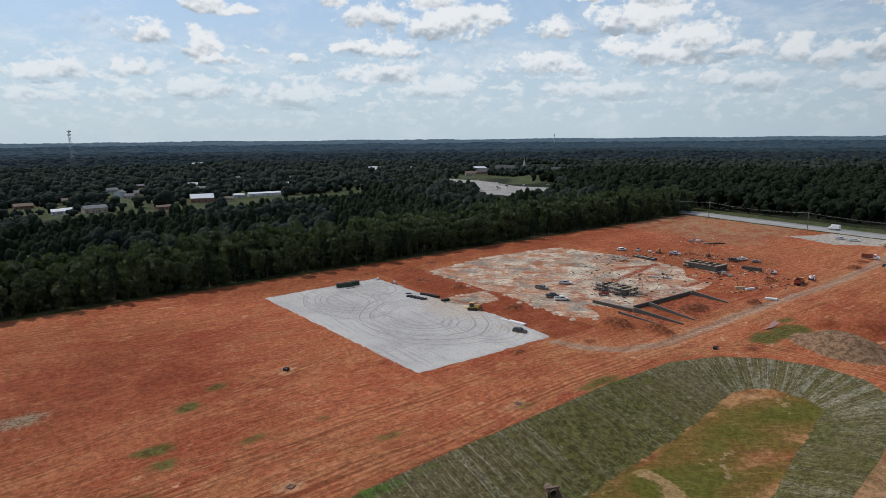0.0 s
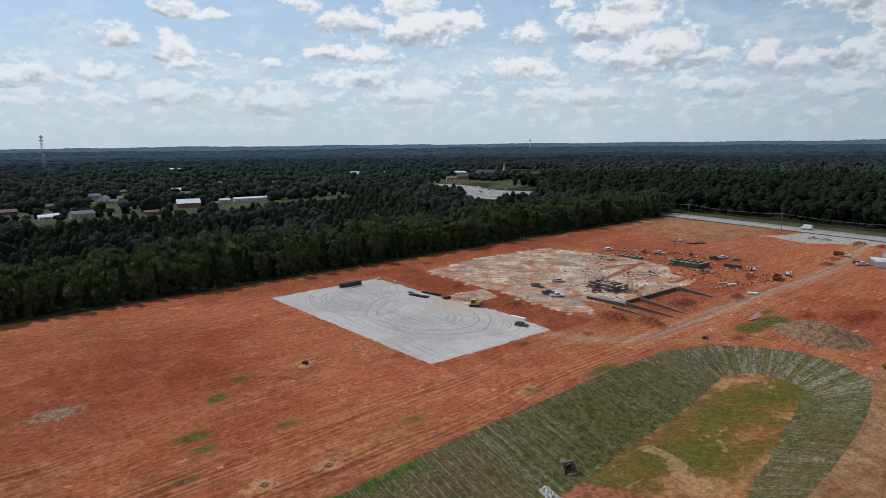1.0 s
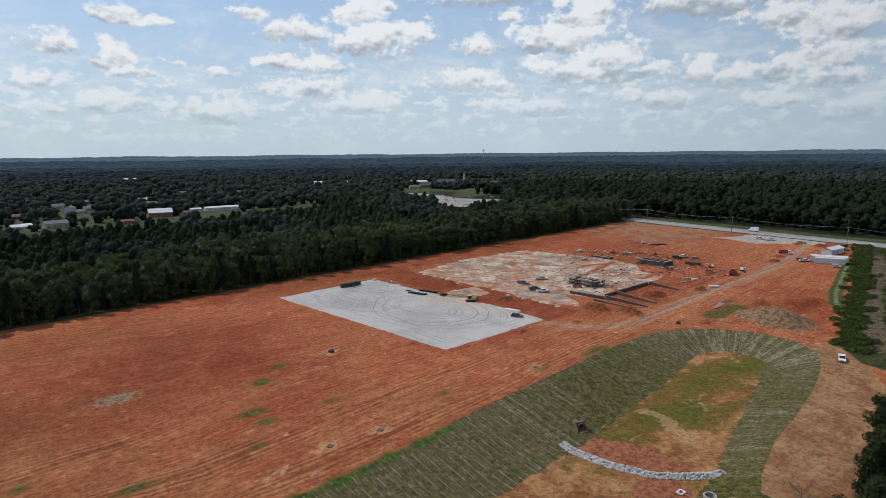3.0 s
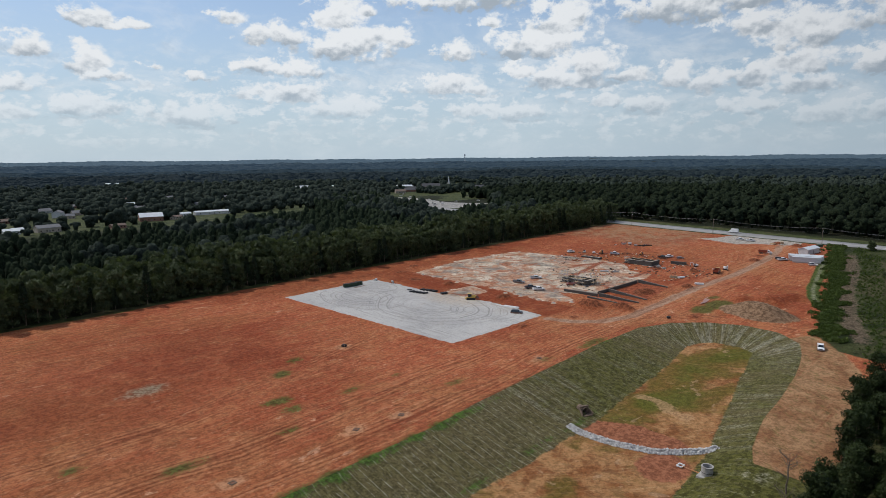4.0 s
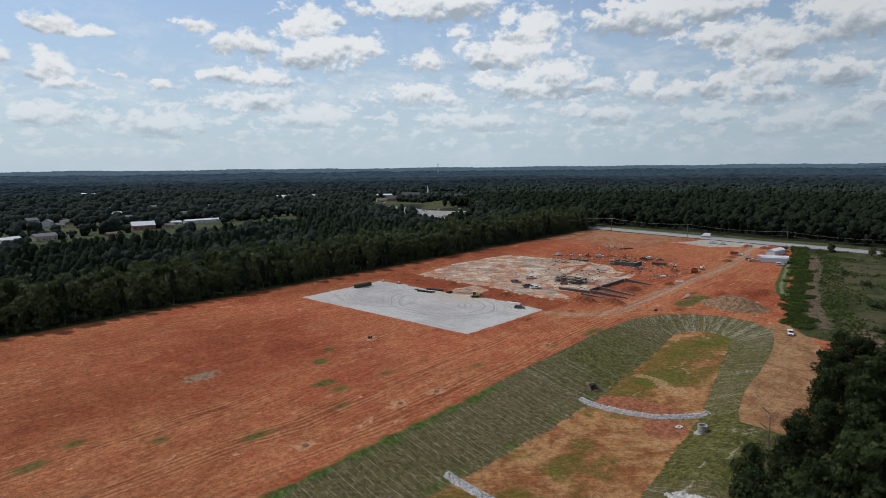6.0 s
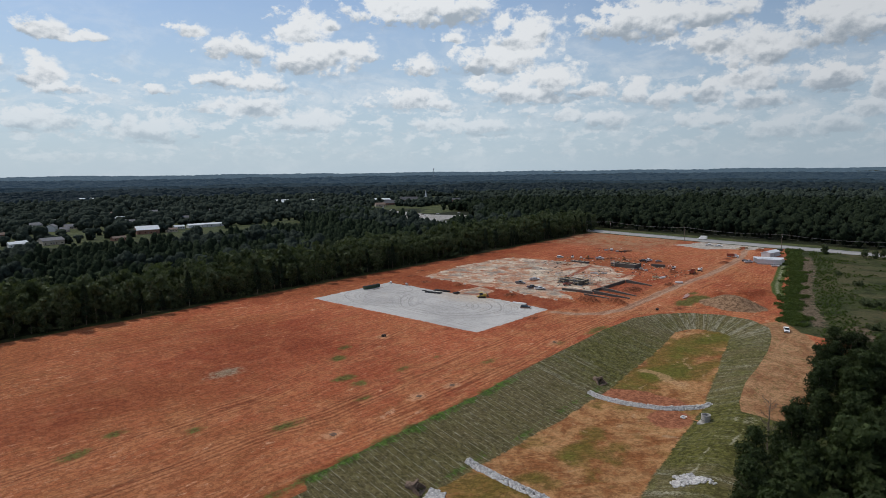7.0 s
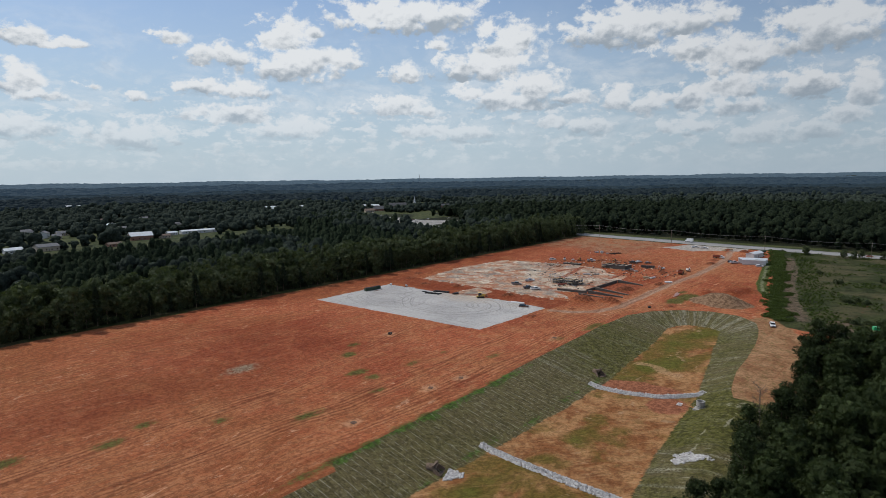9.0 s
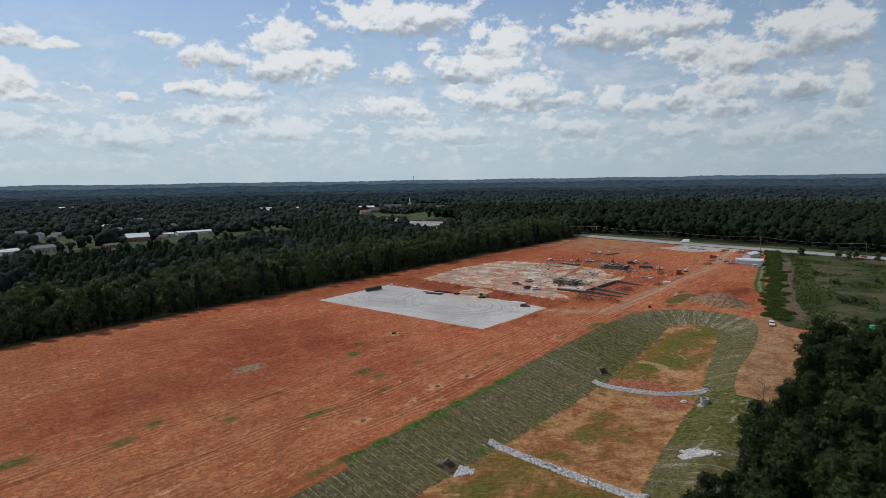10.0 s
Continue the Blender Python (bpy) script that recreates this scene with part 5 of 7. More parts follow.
def add_wheel(parent, x, y, r, w=0.26):
    bm = bmesh.new()
    limb(bm, (0, -w / 2, 0), (0, w / 2, 0), r, r, 18)
    bmesh.ops.bevel(bm, geom=[e for e in bm.edges if len(e.link_faces) == 2 and abs(e.verts[0].co.y - e.verts[1].co.y) < 1e-6], offset=0.05, segments=2, affect="EDGES")
    wheel = part("wheel", bm, RUBBER, parent, at_pose=pose(x, y, r))
    s = 1 if y > 0 else -1
    part("rim", rod((0, s * (w / 2 - 0.03), 0), (0, s * (w / 2 + 0.012), 0), r * 0.6, 14), STEEL, wheel, "pressed steel wheel rim")


def pickup(coat, label, m):
    top = thing("pickup_truck", label, "pickup truck", m)
    part("body", prism([(-2.9, 0.55), (-2.9, 1.05), (-2.86, 1.12), (-1.0, 1.12), (1.0, 1.15), (2.55, 1.08), (2.88, 0.92), (2.9, 0.5), (2.2, 0.42), (-2.5, 0.42)], 0.98, 0.05), coat, top)
    part("cab", prism([(-1.05, 1.08), (-0.95, 1.84), (-0.8, 1.9), (0.55, 1.88), (0.75, 1.82), (1.45, 1.12)], 0.95, 0.03, 0.76, 1.5), coat, top)
    part("windscreen", prism([(0.80, 1.80), (0.86, 1.80), (1.46, 1.18), (1.40, 1.16)], 0.84, 0, 0.72, 1.5), GLASS_DARK, top)
    for s in (-1, 1):
        bm = bmesh.new()
        v = [bm.verts.new(p) for p in ((-0.86, s * 0.92, 1.2), (1.22, s * 0.92, 1.2), (0.62, s * 0.805, 1.74), (-0.8, s * 0.805, 1.76))]
        w = [bm.verts.new((a.co.x, a.co.y + s * 0.035, a.co.z)) for a in v]
        bm.faces.new(v), bm.faces.new(w[::-1])
        for k in range(4):
            bm.faces.new((v[k], v[(k + 1) % 4], w[(k + 1) % 4], w[k]))
        part("side_window", bm, GLASS_DARK, top)
        part("bed_side", box(-2.88, -1.06, s * 0.9 - 0.07, s * 0.9 + 0.07, 1.08, 1.34, 0.02), coat, top)
        part("headlight", box(2.72, 2.92, s * 0.74 - 0.16, s * 0.74 + 0.16, 0.78, 0.96, 0.02), LENS_WHITE, top, "clear headlight")
        part("tail_light", box(-2.95, -2.86, s * 0.88 - 0.07, s * 0.88 + 0.07, 0.8, 1.1, 0.01), LENS_RED, top, "red tail light")
        part("mirror", box(0.95, 1.1, s * 1.08 - 0.1, s * 1.08 + 0.1, 1.18, 1.38, 0.02), BLACK_PAINT, top)
    part("tailgate", box(-2.93, -2.83, -0.86, 0.86, 0.66, 1.33, 0.02), coat, top)
    part("rear_window", box(-1.03, -0.97, -0.7, 0.7, 1.25, 1.72), GLASS_DARK, top)
    part("bed_liner", box(-2.8, -1.1, -0.82, 0.82, 1.12, 1.16), BLACK_FILM, top, "black bed liner")
    part("front_bumper", box(2.8, 3.0, -0.95, 0.95, 0.42, 0.68, 0.04), STEEL, top, "chromed bumper")
    part("rear_bumper", box(-3.02, -2.88, -0.92, 0.92, 0.45, 0.64, 0.03), STEEL, top, "chromed bumper")
    part("grille", box(2.84, 2.93, -0.52, 0.52, 0.68, 0.95, 0.02), BLACK_FILM, top, "dark grille")
    for x in (-1.85, 1.9):
        for y in (-0.86, 0.86):
            add_wheel(top, x, y, 0.40)
    return top


def estate(coat, label, m, kind="suv", long=4.9, tall=1.75):
    """A closed car: an SUV or a saloon."""
    top = thing(kind, label, "car", m)
    h = long / 2
    part("body", prism([(-h, 0.5), (-h + 0.03, 0.95), (-h + 0.2, 1.05), (0.75, 1.05), (h - 0.3, 0.95), (h, 0.78), (h, 0.42), (h - 0.6, 0.34), (-h + 0.5, 0.34)], 0.94, 0.06), coat, top)
    back = -h + (0.12 if kind == "suv" else 0.9)
    part("cabin", prism([(back, 1.0), (back + 0.3, tall - 0.06), (back + 0.5, tall), (0.25, tall), (0.45, tall - 0.06), (1.15, 1.0)], 0.90, 0.03, 0.70, 1.4), coat, top)
    part("windscreen", prism([(0.50, tall - 0.09), (0.56, tall - 0.09), (1.18, 1.06), (1.12, 1.04)], 0.80, 0, 0.66, 1.4), GLASS_DARK, top)
    part("rear_window", prism([(back - 0.02, 1.08), (back + 0.27, tall - 0.12), (back + 0.33, tall - 0.12), (back + 0.04, 1.08)], 0.78, 0, 0.62, 1.4), GLASS_DARK, top)
    for s in (-1, 1):
        bm = bmesh.new()
        v = [bm.verts.new(p) for p in ((back + 0.2, s * 0.89, 1.1), (0.95, s * 0.89, 1.1), (0.38, s * 0.735, tall - 0.14), (back + 0.4, s * 0.735, tall - 0.14))]
        w = [bm.verts.new((a.co.x, a.co.y + s * 0.03, a.co.z)) for a in v]
        bm.faces.new(v), bm.faces.new(w[::-1])
        for k in range(4):
            bm.faces.new((v[k], v[(k + 1) % 4], w[(k + 1) % 4], w[k]))
        part("side_window", bm, GLASS_DARK, top)
        part("headlight", box(h - 0.16, h + 0.02, s * 0.7 - 0.17, s * 0.7 + 0.17, 0.66, 0.82, 0.02), LENS_WHITE, top, "clear headlight")
        part("tail_light", box(-h - 0.02, -h + 0.1, s * 0.78 - 0.1, s * 0.78 + 0.1, 0.7, 0.98, 0.01), LENS_RED, top, "red tail light")
    for x in (-h + 0.95, h - 0.95):
        for y in (-0.82, 0.82):
            add_wheel(top, x, y, 0.35, 0.22)
    return top


def dump_truck(cab_coat, skip_coat, label, m):
    top = thing("dump_truck", label, "dump truck", m)
    part("chassis", box(-3.9, 3.6, -0.5, 0.5, 0.75, 1.0, 0.02), BLACK_FILM, top)
    part("cab", prism([(1.1, 0.8), (1.1, 2.5), (1.25, 2.62), (2.2, 2.6), (2.55, 1.75), (3.7, 1.6), (3.8, 1.4), (3.8, 0.75)], 1.1, 0.05, 0.95, 2.0), cab_coat, top)
    part("windscreen", prism([(2.24, 2.5), (2.30, 2.5), (2.62, 1.82), (2.56, 1.82)], 0.92), GLASS_DARK, top)
    for s in (-1, 1):
        part("side_window", box(1.35, 2.15, s * 1.06 - 0.03, s * 1.06 + 0.03, 1.75, 2.35), GLASS_DARK, top)
        part("skip_side", prism([(-3.9, 1.15), (-4.05, 2.35), (0.95, 2.45), (0.95, 1.15)], 0.05, 0.01), skip_coat, top, at_pose=pose(0, s * 1.2, 0))
        part("fuel_tank", rod((0.2, s * 0.85, 0.75), (1.2, s * 0.85, 0.75), 0.28, 12), STEEL, top)
    part("skip_floor", box(-3.95, 0.95, -1.2, 1.2, 1.08, 1.2, 0.01), skip_coat, top)
    part("skip_front", box(0.88, 1.0, -1.25, 1.25, 1.15, 2.6, 0.01), skip_coat, top)
    part("tailgate", box(-4.08, -3.95, -1.22, 1.22, 1.15, 2.3, 0.01), skip_coat, top)
    for x in (-3.1, -1.9, 2.9):
        for y in (-1.0, 1.0):
            add_wheel(top, x, y, 0.52, 0.34)
    return top


def track_mesh(long, wide, tall):
    bm = prism([(-long / 2 + 0.2, 0), (long / 2 - 0.2, 0), (long / 2, tall * 0.45), (long / 2 - 0.2, tall), (-long / 2 + 0.2, tall), (-long / 2, tall * 0.45)], wide / 2, 0.05)
    return bm


def excavator(coat, label, m, s=1.0, swing=30, reach=0.55):
    """A tracked digger with its boom folded; s scales it."""
    top = thing("excavator", label, "excavator", m @ Matrix.Diagonal((s, s, s, 1)))
    for y in (-0.95, 0.95):
        part("track", track_mesh(3.4, 0.55, 0.85), RUBBER, top, at_pose=pose(0, y, 0))
    house = part("house", box(-1.9, 1.2, -1.2, 1.2, 1.0, 2.0, 0.08), coat, top, at_pose=pose(0, 0, 0, 0, 0, swing))
    part("cab", box(0.1, 1.5, 0.25, 1.2, 1.2, 2.85, 0.1, taper=(0.1, 0.25, 0.08)), GLASS_DARK, house, "glazed cab")
    part("counterweight", box(-2.2, -1.5, -1.15, 1.15, 1.0, 2.1, 0.15), coat, house)
    part("engine_cover", box(-1.6, 0.0, -1.1, 0.2, 2.0, 2.4, 0.08), coat, house)
    boom = bmesh.new()
    for a, b, r in (((1.1, -0.2, 1.5), (2.6, -0.2, 3.7), 0.24), ((2.6, -0.2, 3.7), (4.6, -0.2, 3.5), 0.2)):
        limb(boom, a, b, r, r * 0.85, 6)
    part("boom", boom, coat, house)
    part("stick", rod((4.6, -0.2, 3.7), (4.0 + reach, -0.2, 1.2), 0.16, 6), coat, house)
    part("bucket", prism([(3.6 + reach, 0.25), (4.5 + reach, 0.15), (4.5 + reach, 1.1), (4.0 + reach, 1.3), (3.6 + reach, 0.9)], 0.5, 0.04), RUST, house, "worn steel bucket", at_pose=pose(0, -0.2, 0))
    return top


def dozer(label, m):
    top = thing("crawler_loader", label, "bulldozer", m)
    for y in (-1.05, 1.05):
        part("track", track_mesh(3.9, 0.6, 1.15), RUBBER, top, at_pose=pose(0, y, 0))
    part("hull", box(-2.0, 1.9, -0.8, 0.8, 0.6, 1.5, 0.06), YELLOW_PAINT, top)
    part("hood", box(0.4, 2.2, -0.62, 0.62, 1.4, 2.35, 0.1, taper=(0, 0.2, 0.08)), YELLOW_PAINT, top)
    part("cab", box(-1.3, 0.45, -0.85, 0.85, 1.5, 3.0, 0.06, taper=(0.1, 0.2, 0.1)), GLASS_DARK, top, "glazed cab")
    part("cab_roof", box(-1.45, 0.5, -0.95, 0.95, 3.0, 3.15, 0.05), YELLOW_PAINT, top)
    part("exhaust", rod((1.1, 0.3, 2.3), (1.1, 0.3, 3.2), 0.07), RUST, top)
    for y in (-0.8, 0.8):
        part("lift_arm", rod((-0.4, y, 1.5), (2.7, y, 1.9), 0.14, 6), YELLOW_PAINT, top)
    part("bucket", prism([(2.5, 0.9), (3.5, 0.75), (3.45, 1.1), (2.95, 1.25), (2.75, 2.1), (2.5, 2.1)], 1.3, 0.03), RUST, top, "worn steel bucket")
    part("ripper", box(-2.7, -2.0, -0.7, 0.7, 0.7, 1.2, 0.05), YELLOW_PAINT, top)
    return top


def skid_steer(coat, label, m):
    top = thing("skid_steer", label, "loader", m)
    part("hull", box(-1.3, 0.9, -0.6, 0.6, 0.35, 1.25, 0.08), coat, top)
    part("cab", box(-0.6, 0.6, -0.55, 0.55, 1.2, 2.05, 0.05, taper=(0.05, 0.15, 0.05)), GLASS_DARK, top, "glazed cab")
    for y in (-0.72, 0.72):
        part("lift_arm", rod((-1.2, y, 1.5), (1.2, y, 0.7), 0.09, 6), coat, top)
        for x in (-0.75, 0.55):
            add_wheel(top, x, y, 0.40, 0.28)
    part("bucket", prism([(1.1, 0.1), (1.9, 0.05), (1.85, 0.25), (1.35, 0.4), (1.2, 0.8), (1.1, 0.8)], 0.95, 0.03), RUST, top, "worn steel bucket")
    return top


# ---- vehicles and machines on the site ----
estate(BLACK_PAINT, "black SUV parked on the grey gravel pad", stand(139.0, 148.2, -68))
pickup(SILVER_PAINT, "silver crew-cab pickup parked on crushed stone", stand(199, 183.5, -51))
pickup(GREY_PAINT, "dark grey pickup parked on crushed stone", stand(184.5, 183.5, -59))
pickup(BLUE_PAINT, "dark blue pickup parked beside a white one", stand(179.5, 172.2, -22))
pickup(WHITE_PAINT, "white pickup parked beside a dark one", stand(178.6, 166.6, -31))
estate(WHITE_PAINT, "white SUV parked at the edge of the building pad", stand(276.5, 214.2, -27))
skid_steer(WHITE_PAINT, "white skid-steer loader standing on clay", stand(281, 207, 200))
excavator(ORANGE_PAINT, "orange excavator with folded boom", stand(286.8, 198.3, 190), 0.8, 25)
pickup(SILVER_PAINT, "silver pickup parked among building rubble", stand(290.2, 190.6, -66))
excavator(ORANGE_PAINT, "small orange excavator beside a soil heap", stand(299.2, 177, 170), 0.7, 40)
pickup(BLACK_PAINT, "black pickup parked side by side with a white one", stand(298.7, 162.8, -38))
pickup(WHITE_PAINT, "white pickup parked side by side with a black one", stand(303.9, 161.3, -20))
estate(GREY_PAINT, "dark grey saloon parked on red clay", stand(305, 154.7, -55), "saloon_car", 4.6, 1.45)
dump_truck(WHITE_PAINT, RED_PAINT, "dump truck with white cab and rusty red body", stand(358, 123.5, -74))
dump_truck(YELLOW_PAINT, RED_PAINT, "dump truck with dark red body and yellow cab", stand(279, 122, 10))
excavator(WHITE_PAINT, "pale excavator standing by a dump truck", stand(289.5, 121.5, 160), 0.75, 60)
excavator(WHITE_PAINT, "white and yellow excavator by a block stack", stand(287.2, 137.4, 120), 0.65, 20)
pickup(SILVER_PAINT, "silver pickup driving along the dirt track", stand(341, 108, -45))
pickup(WHITE_PAINT, "white pickup parked beside the highway", stand(404, 156, -60))
pickup(WHITE_PAINT, "white pickup with dust on its flanks beside the highway", stand(404, 148.6, -62))
pickup(WHITE_PAINT, "white work pickup on the dirt track above the basin", stand(177.2, 45.6, 197))
pickup(WHITE_PAINT, "white pickup parked behind the site trailers", stand(387.5, 103.2, -70))
estate(WHITE_PAINT, "white SUV parked in front of the site trailer", stand(335.5, 90.4, -70))
estate(BLACK_PAINT, "black SUV parked beside the site trailer", stand(342.6, 110.5, -75))
dozer("yellow crawler loader at the edge of the gravel pad", stand(142.2, 177.2, -55))


def red_loader(m):
    top = thing("telehandler", "rusty red telehandler beside the block walls", "loader", m)
    part("chassis", box(-2.2, 2.0, -0.8, 0.8, 0.6, 1.3, 0.08), RED_PAINT, top)
    part("cab", box(-0.9, 0.5, 0.1, 0.95, 1.2, 2.4, 0.08, taper=(0.05, 0.2, 0.05)), GLASS_DARK, top, "glazed cab")
    part("boom", rod((-2.0, -0.4, 1.7), (3.0, -0.4, 1.5), 0.2, 6), RED_PAINT, top)
    part("fork", box(3.0, 4.1, -0.8, 0.0, 0.7, 0.8), RUST, top)
    for x in (-1.4, 1.4):
        for y in (-1.0, 1.0):
            add_wheel(top, x, y, 0.55, 0.4)


red_loader(stand(197.4, 161, -40))


# ---- block walls, dock wells and scaffolding ----
def block_core(x0, x1, y0, y1, h, label):
    """A roofless room of blockwork, with a floor of planks on top of one half."""
    zc = min(at(x0, y0), at(x1, y1), at(x0, y1), at(x1, y0)) - 0.1
    top = thing("blockwork_core", label, "block wall", pose((x0 + x1) / 2, (y0 + y1) / 2, zc))
    a, b, t = (x1 - x0) / 2, (y1 - y0) / 2, 0.3
    part("wall", box(-a, a, -b, -b + t, 0, h), BLOCK, top)
    part("wall", box(-a, a, b - t, b, 0, h * 0.95), BLOCK, top)
    part("wall", box(-a, -a + t, -b + t, b - t, 0, h), BLOCK, top)
    part("wall", box(a - t, a, -b + t, b - t, 0, h * 0.9), BLOCK, top)
    part("wall", box(-a + t, a - t, -0.15, 0.15, 0, h * 0.8), BLOCK, top)
    part("coping", box(-a - 0.12, -a + t + 0.12, -b + t, b - t, h, h + 0.12), CONCRETE, top, "pale bond beam")
    part("coping", box(-a - 0.12, a, -b - 0.12, -b + t, h + 0.002, h + 0.12), CONCRETE, top, "pale bond beam")
    for k in range(5):
        y = -b + 1.2 + k * (2 * b - 2.4) / 4
        part("plank", box(-a + 0.3, a - 0.4, y - 0.25, y + 0.25, h * 0.96, h * 0.96 + 0.07), TIMBER, top)
    part("footing", box(-a - 0.6, a + 0.6, -b - 0.6, b + 0.6, -0.3, 0.18), CONCRETE, top)


block_core(203, 211.5, 155, 170, 2.6, "unfinished dark block walls with pale coping, scaffolded")
block_core(270, 280, 155.5, 172, 2.7, "unfinished long dark block walls on crushed stone")
block_core(268, 272, 188.5, 201, 1.3, "low unfinished dark block walls on stone pad")


def block_stack(x, y, turn, long, wide, tall, label):
    top = thing("block_stack", label, "block stack", level(x, y, turn))
    for k in range(int(long / 1.25)):
        part("pallet", box(k * 1.25 - long / 2, k * 1.25 - long / 2 + 1.15, -wide / 2, wide / 2, 0.0, 0.14), TIMBER, top)
        part("cube", box(k * 1.25 - long / 2 + 0.03, k * 1.25 - long / 2 + 1.12, -wide / 2 + 0.03, wide / 2 - 0.03, 0.14, tall, 0.02), BLOCK if tall > 1 else CONCRETE, top)


block_stack(286.6, 146.6, -83, 9.5, 1.6, 1.7, "long row of palletised dark concrete blocks")


def dock_wall(pts, heights, label):
    """A low retaining wall along a line, its top falling along the way."""
    top = thing("retaining_wall", label, "retaining wall", pose(pts[0][0], pts[0][1], 0))
    for (ax, ay), (bx, by), ha, hb in zip(pts, pts[1:], heights, heights[1:]):
        bm = bmesh.new()
        d = Vector((bx - ax, by - ay, 0))
        side = Vector((-d.y, d.x, 0)).normalized() * 0.22
        o = Vector((pts[0][0], pts[0][1], 0))
        rows = []
        for x, y, h in ((ax, ay, ha), (bx, by, hb)):
            g = at(x, y)
            c = Vector((x, y, 0)) - o
            rows.append([bm.verts.new(c + s * side + Vector((0, 0, z))) for s, z in ((-1, g - 0.5), (-1, g + h), (1, g + h), (1, g - 0.5))])
        for k in range(4):
            bm.faces.new((rows[0][k], rows[0][(k + 1) % 4], rows[1][(k + 1) % 4], rows[1][k]))
        bm.faces.new(rows[0]), bm.faces.new(rows[1][::-1])
        part("wall_run", bm, BLOCK, top)
        cap = bmesh.new()
        limb(cap, Vector((ax, ay, at(ax, ay) + ha + 0.03)) - o, Vector((bx, by, at(bx, by) + hb + 0.03)) - o, 0.15, 0.15, 4)
        part("top_course", cap, CAPPING, top, "worn top course")


dock_wall([(186, 157), (188.2, 140)], [1.1, 1.3], "dark block retaining wall of a dock well")
dock_wall([(188.6, 139.6), (189.8, 120)], [1.8, 0.5], "dark block wing wall sloping down to clay")
dock_wall([(182.8, 142), (183.5, 125.5)], [0.9, 0.2], "low dark block kerb wall in red clay")
dock_wall([(192, 142.2), (199, 141.2), (226.3, 140.6)], [1.2, 1.4, 1.4], "dark block retaining wall along the building pad")
dock_wall([(226.6, 140.2), (227, 124.8)], [1.7, 0.4], "dark block wing wall falling to the clay yard")
dock_wall([(199.1, 140.7), (197.5, 120.2)], [1.6, 0.4], "long dark block wing wall of the dock well")


def scaffold(m):
    top = thing("scaffold_tower", "galvanised tube scaffold beside block walls", "scaffold", m, "scaffolds round the block walls")
    for x in (-1.2, 1.2):
        for y in (-0.7, 0.7):
            part("post", rod((x, y, 0), (x, y, 4.6), 0.055, 6), STEEL, top)
    for z in (1.6, 3.4):
        part("plank", box(-1.3, 1.3, -0.65, 0.65, z, z + 0.07), TIMBER, top)
    for y in (-0.7, 0.7):
        part("brace", rod((-1.2, y, 0.3), (1.2, y, 3.3), 0.04, 6), STEEL, top)
        part("rail", rod((-1.2, y, 4.3), (1.2, y, 4.3), 0.04, 6), STEEL, top)
    return top


first = scaffold(level(201.6, 157.5, 90))
for x, y, a in ((201.6, 160.3, 90), (201.6, 166.5, 90), (201.6, 169.2, 90), (205, 171.6, 0), (208, 171.6, 0), (213, 168, 90), (213, 164, 90), (213, 158, 90), (206, 153.4, 0), (210, 153.4, 0), (268.4, 170, 90)):
    copy_thing(first, level(x, y, a))


# ---- building materials laid out ----
def bundle(name, x, y, turn, n, long, wide, tall, mat, label, category):
    """A stack of bars or sheets on bearers."""
    top = thing(name, label, category, level(x, y, turn))
    for k in (-0.35, 0.35):
        part("bearer", box(k * long - 0.06, k * long + 0.06, -wide / 2, wide / 2, 0, 0.1), TIMBER, top)
    for k in range(n):
        z = 0.1 + k * tall
        part("layer", box(-long / 2 + 0.03 * (k % 3), long / 2 - 0.04 * (k % 2), -wide / 2, wide / 2, z, z + tall * 0.93, 0.01), mat, top)
    return top


for k in range(5):
    bundle("form_bundle", 133.0 + 0.55 * k, 207.2 - 1.75 * k, -20, 3, 2.6, 0.95, 0.26, BLACK_FILM, "low black bundle of formwork on the gravel pad", "bundle")
for k in range(5):
    bundle("form_bundle", 139.4 + 0.45 * k, 206.8 - 1.7 * k, -20, 3, 2.6, 0.95, 0.26, BLACK_FILM, "low black bundle of formwork on the gravel pad", "bundle")
bundle("form_bundle", 135.0, 211.2, -30, 2, 2.4, 1.0, 0.24, BLACK_FILM, "low black bundle of formwork on the gravel pad", "bundle")
bundle("form_bundle", 141.3, 193.9, -10, 3, 3.2, 1.6, 0.28, BLACK_FILM, "wide black bundle of formwork by the gravel's edge", "bundle")
bundle("steel_bar", 139.5, 194.2, -88, 1, 5.8, 0.35, 0.2, RUST, "dark steel bar lying on gravel", "steel")
bundle("steel_bar", 124, 234.3, 3, 1, 11.5, 0.45, 0.22, RUST, "long dark steel bar lying on gravel", "steel")
bundle("white_pipe", 144.9, 156.0, -81, 2, 7.2, 1.5, 0.3, WHITE_SHEET, "white plastic pipes laid along the pad's edge", "pipe")
bundle("white_pipe", 143.8, 162.3, -79, 1, 6.0, 0.5, 0.22, WHITE_SHEET, "single white plastic pipe along the pad's edge", "pipe")
bundle("sheet_stack", 238.8, 167.0, -60, 2, 4.6, 1.6, 0.3, STEEL, "stack of bright metal sheets on crushed stone", "sheet stack")
bundle("sheet_stack", 242, 161.8, -55, 2, 3.2, 1.5, 0.3, STEEL, "stack of pale metal sheets on crushed stone", "sheet stack")
bundle("timber_stack", 250.5, 133.0, -40, 4, 4.0, 1.0, 0.25, TIMBER, "stack of pale sawn timber on clay", "timber")
bundle("timber_stack", 252.5, 129.8, -20, 3, 4.2, 1.1, 0.25, WHITE_SHEET, "stack of white wrapped boards on clay", "timber")
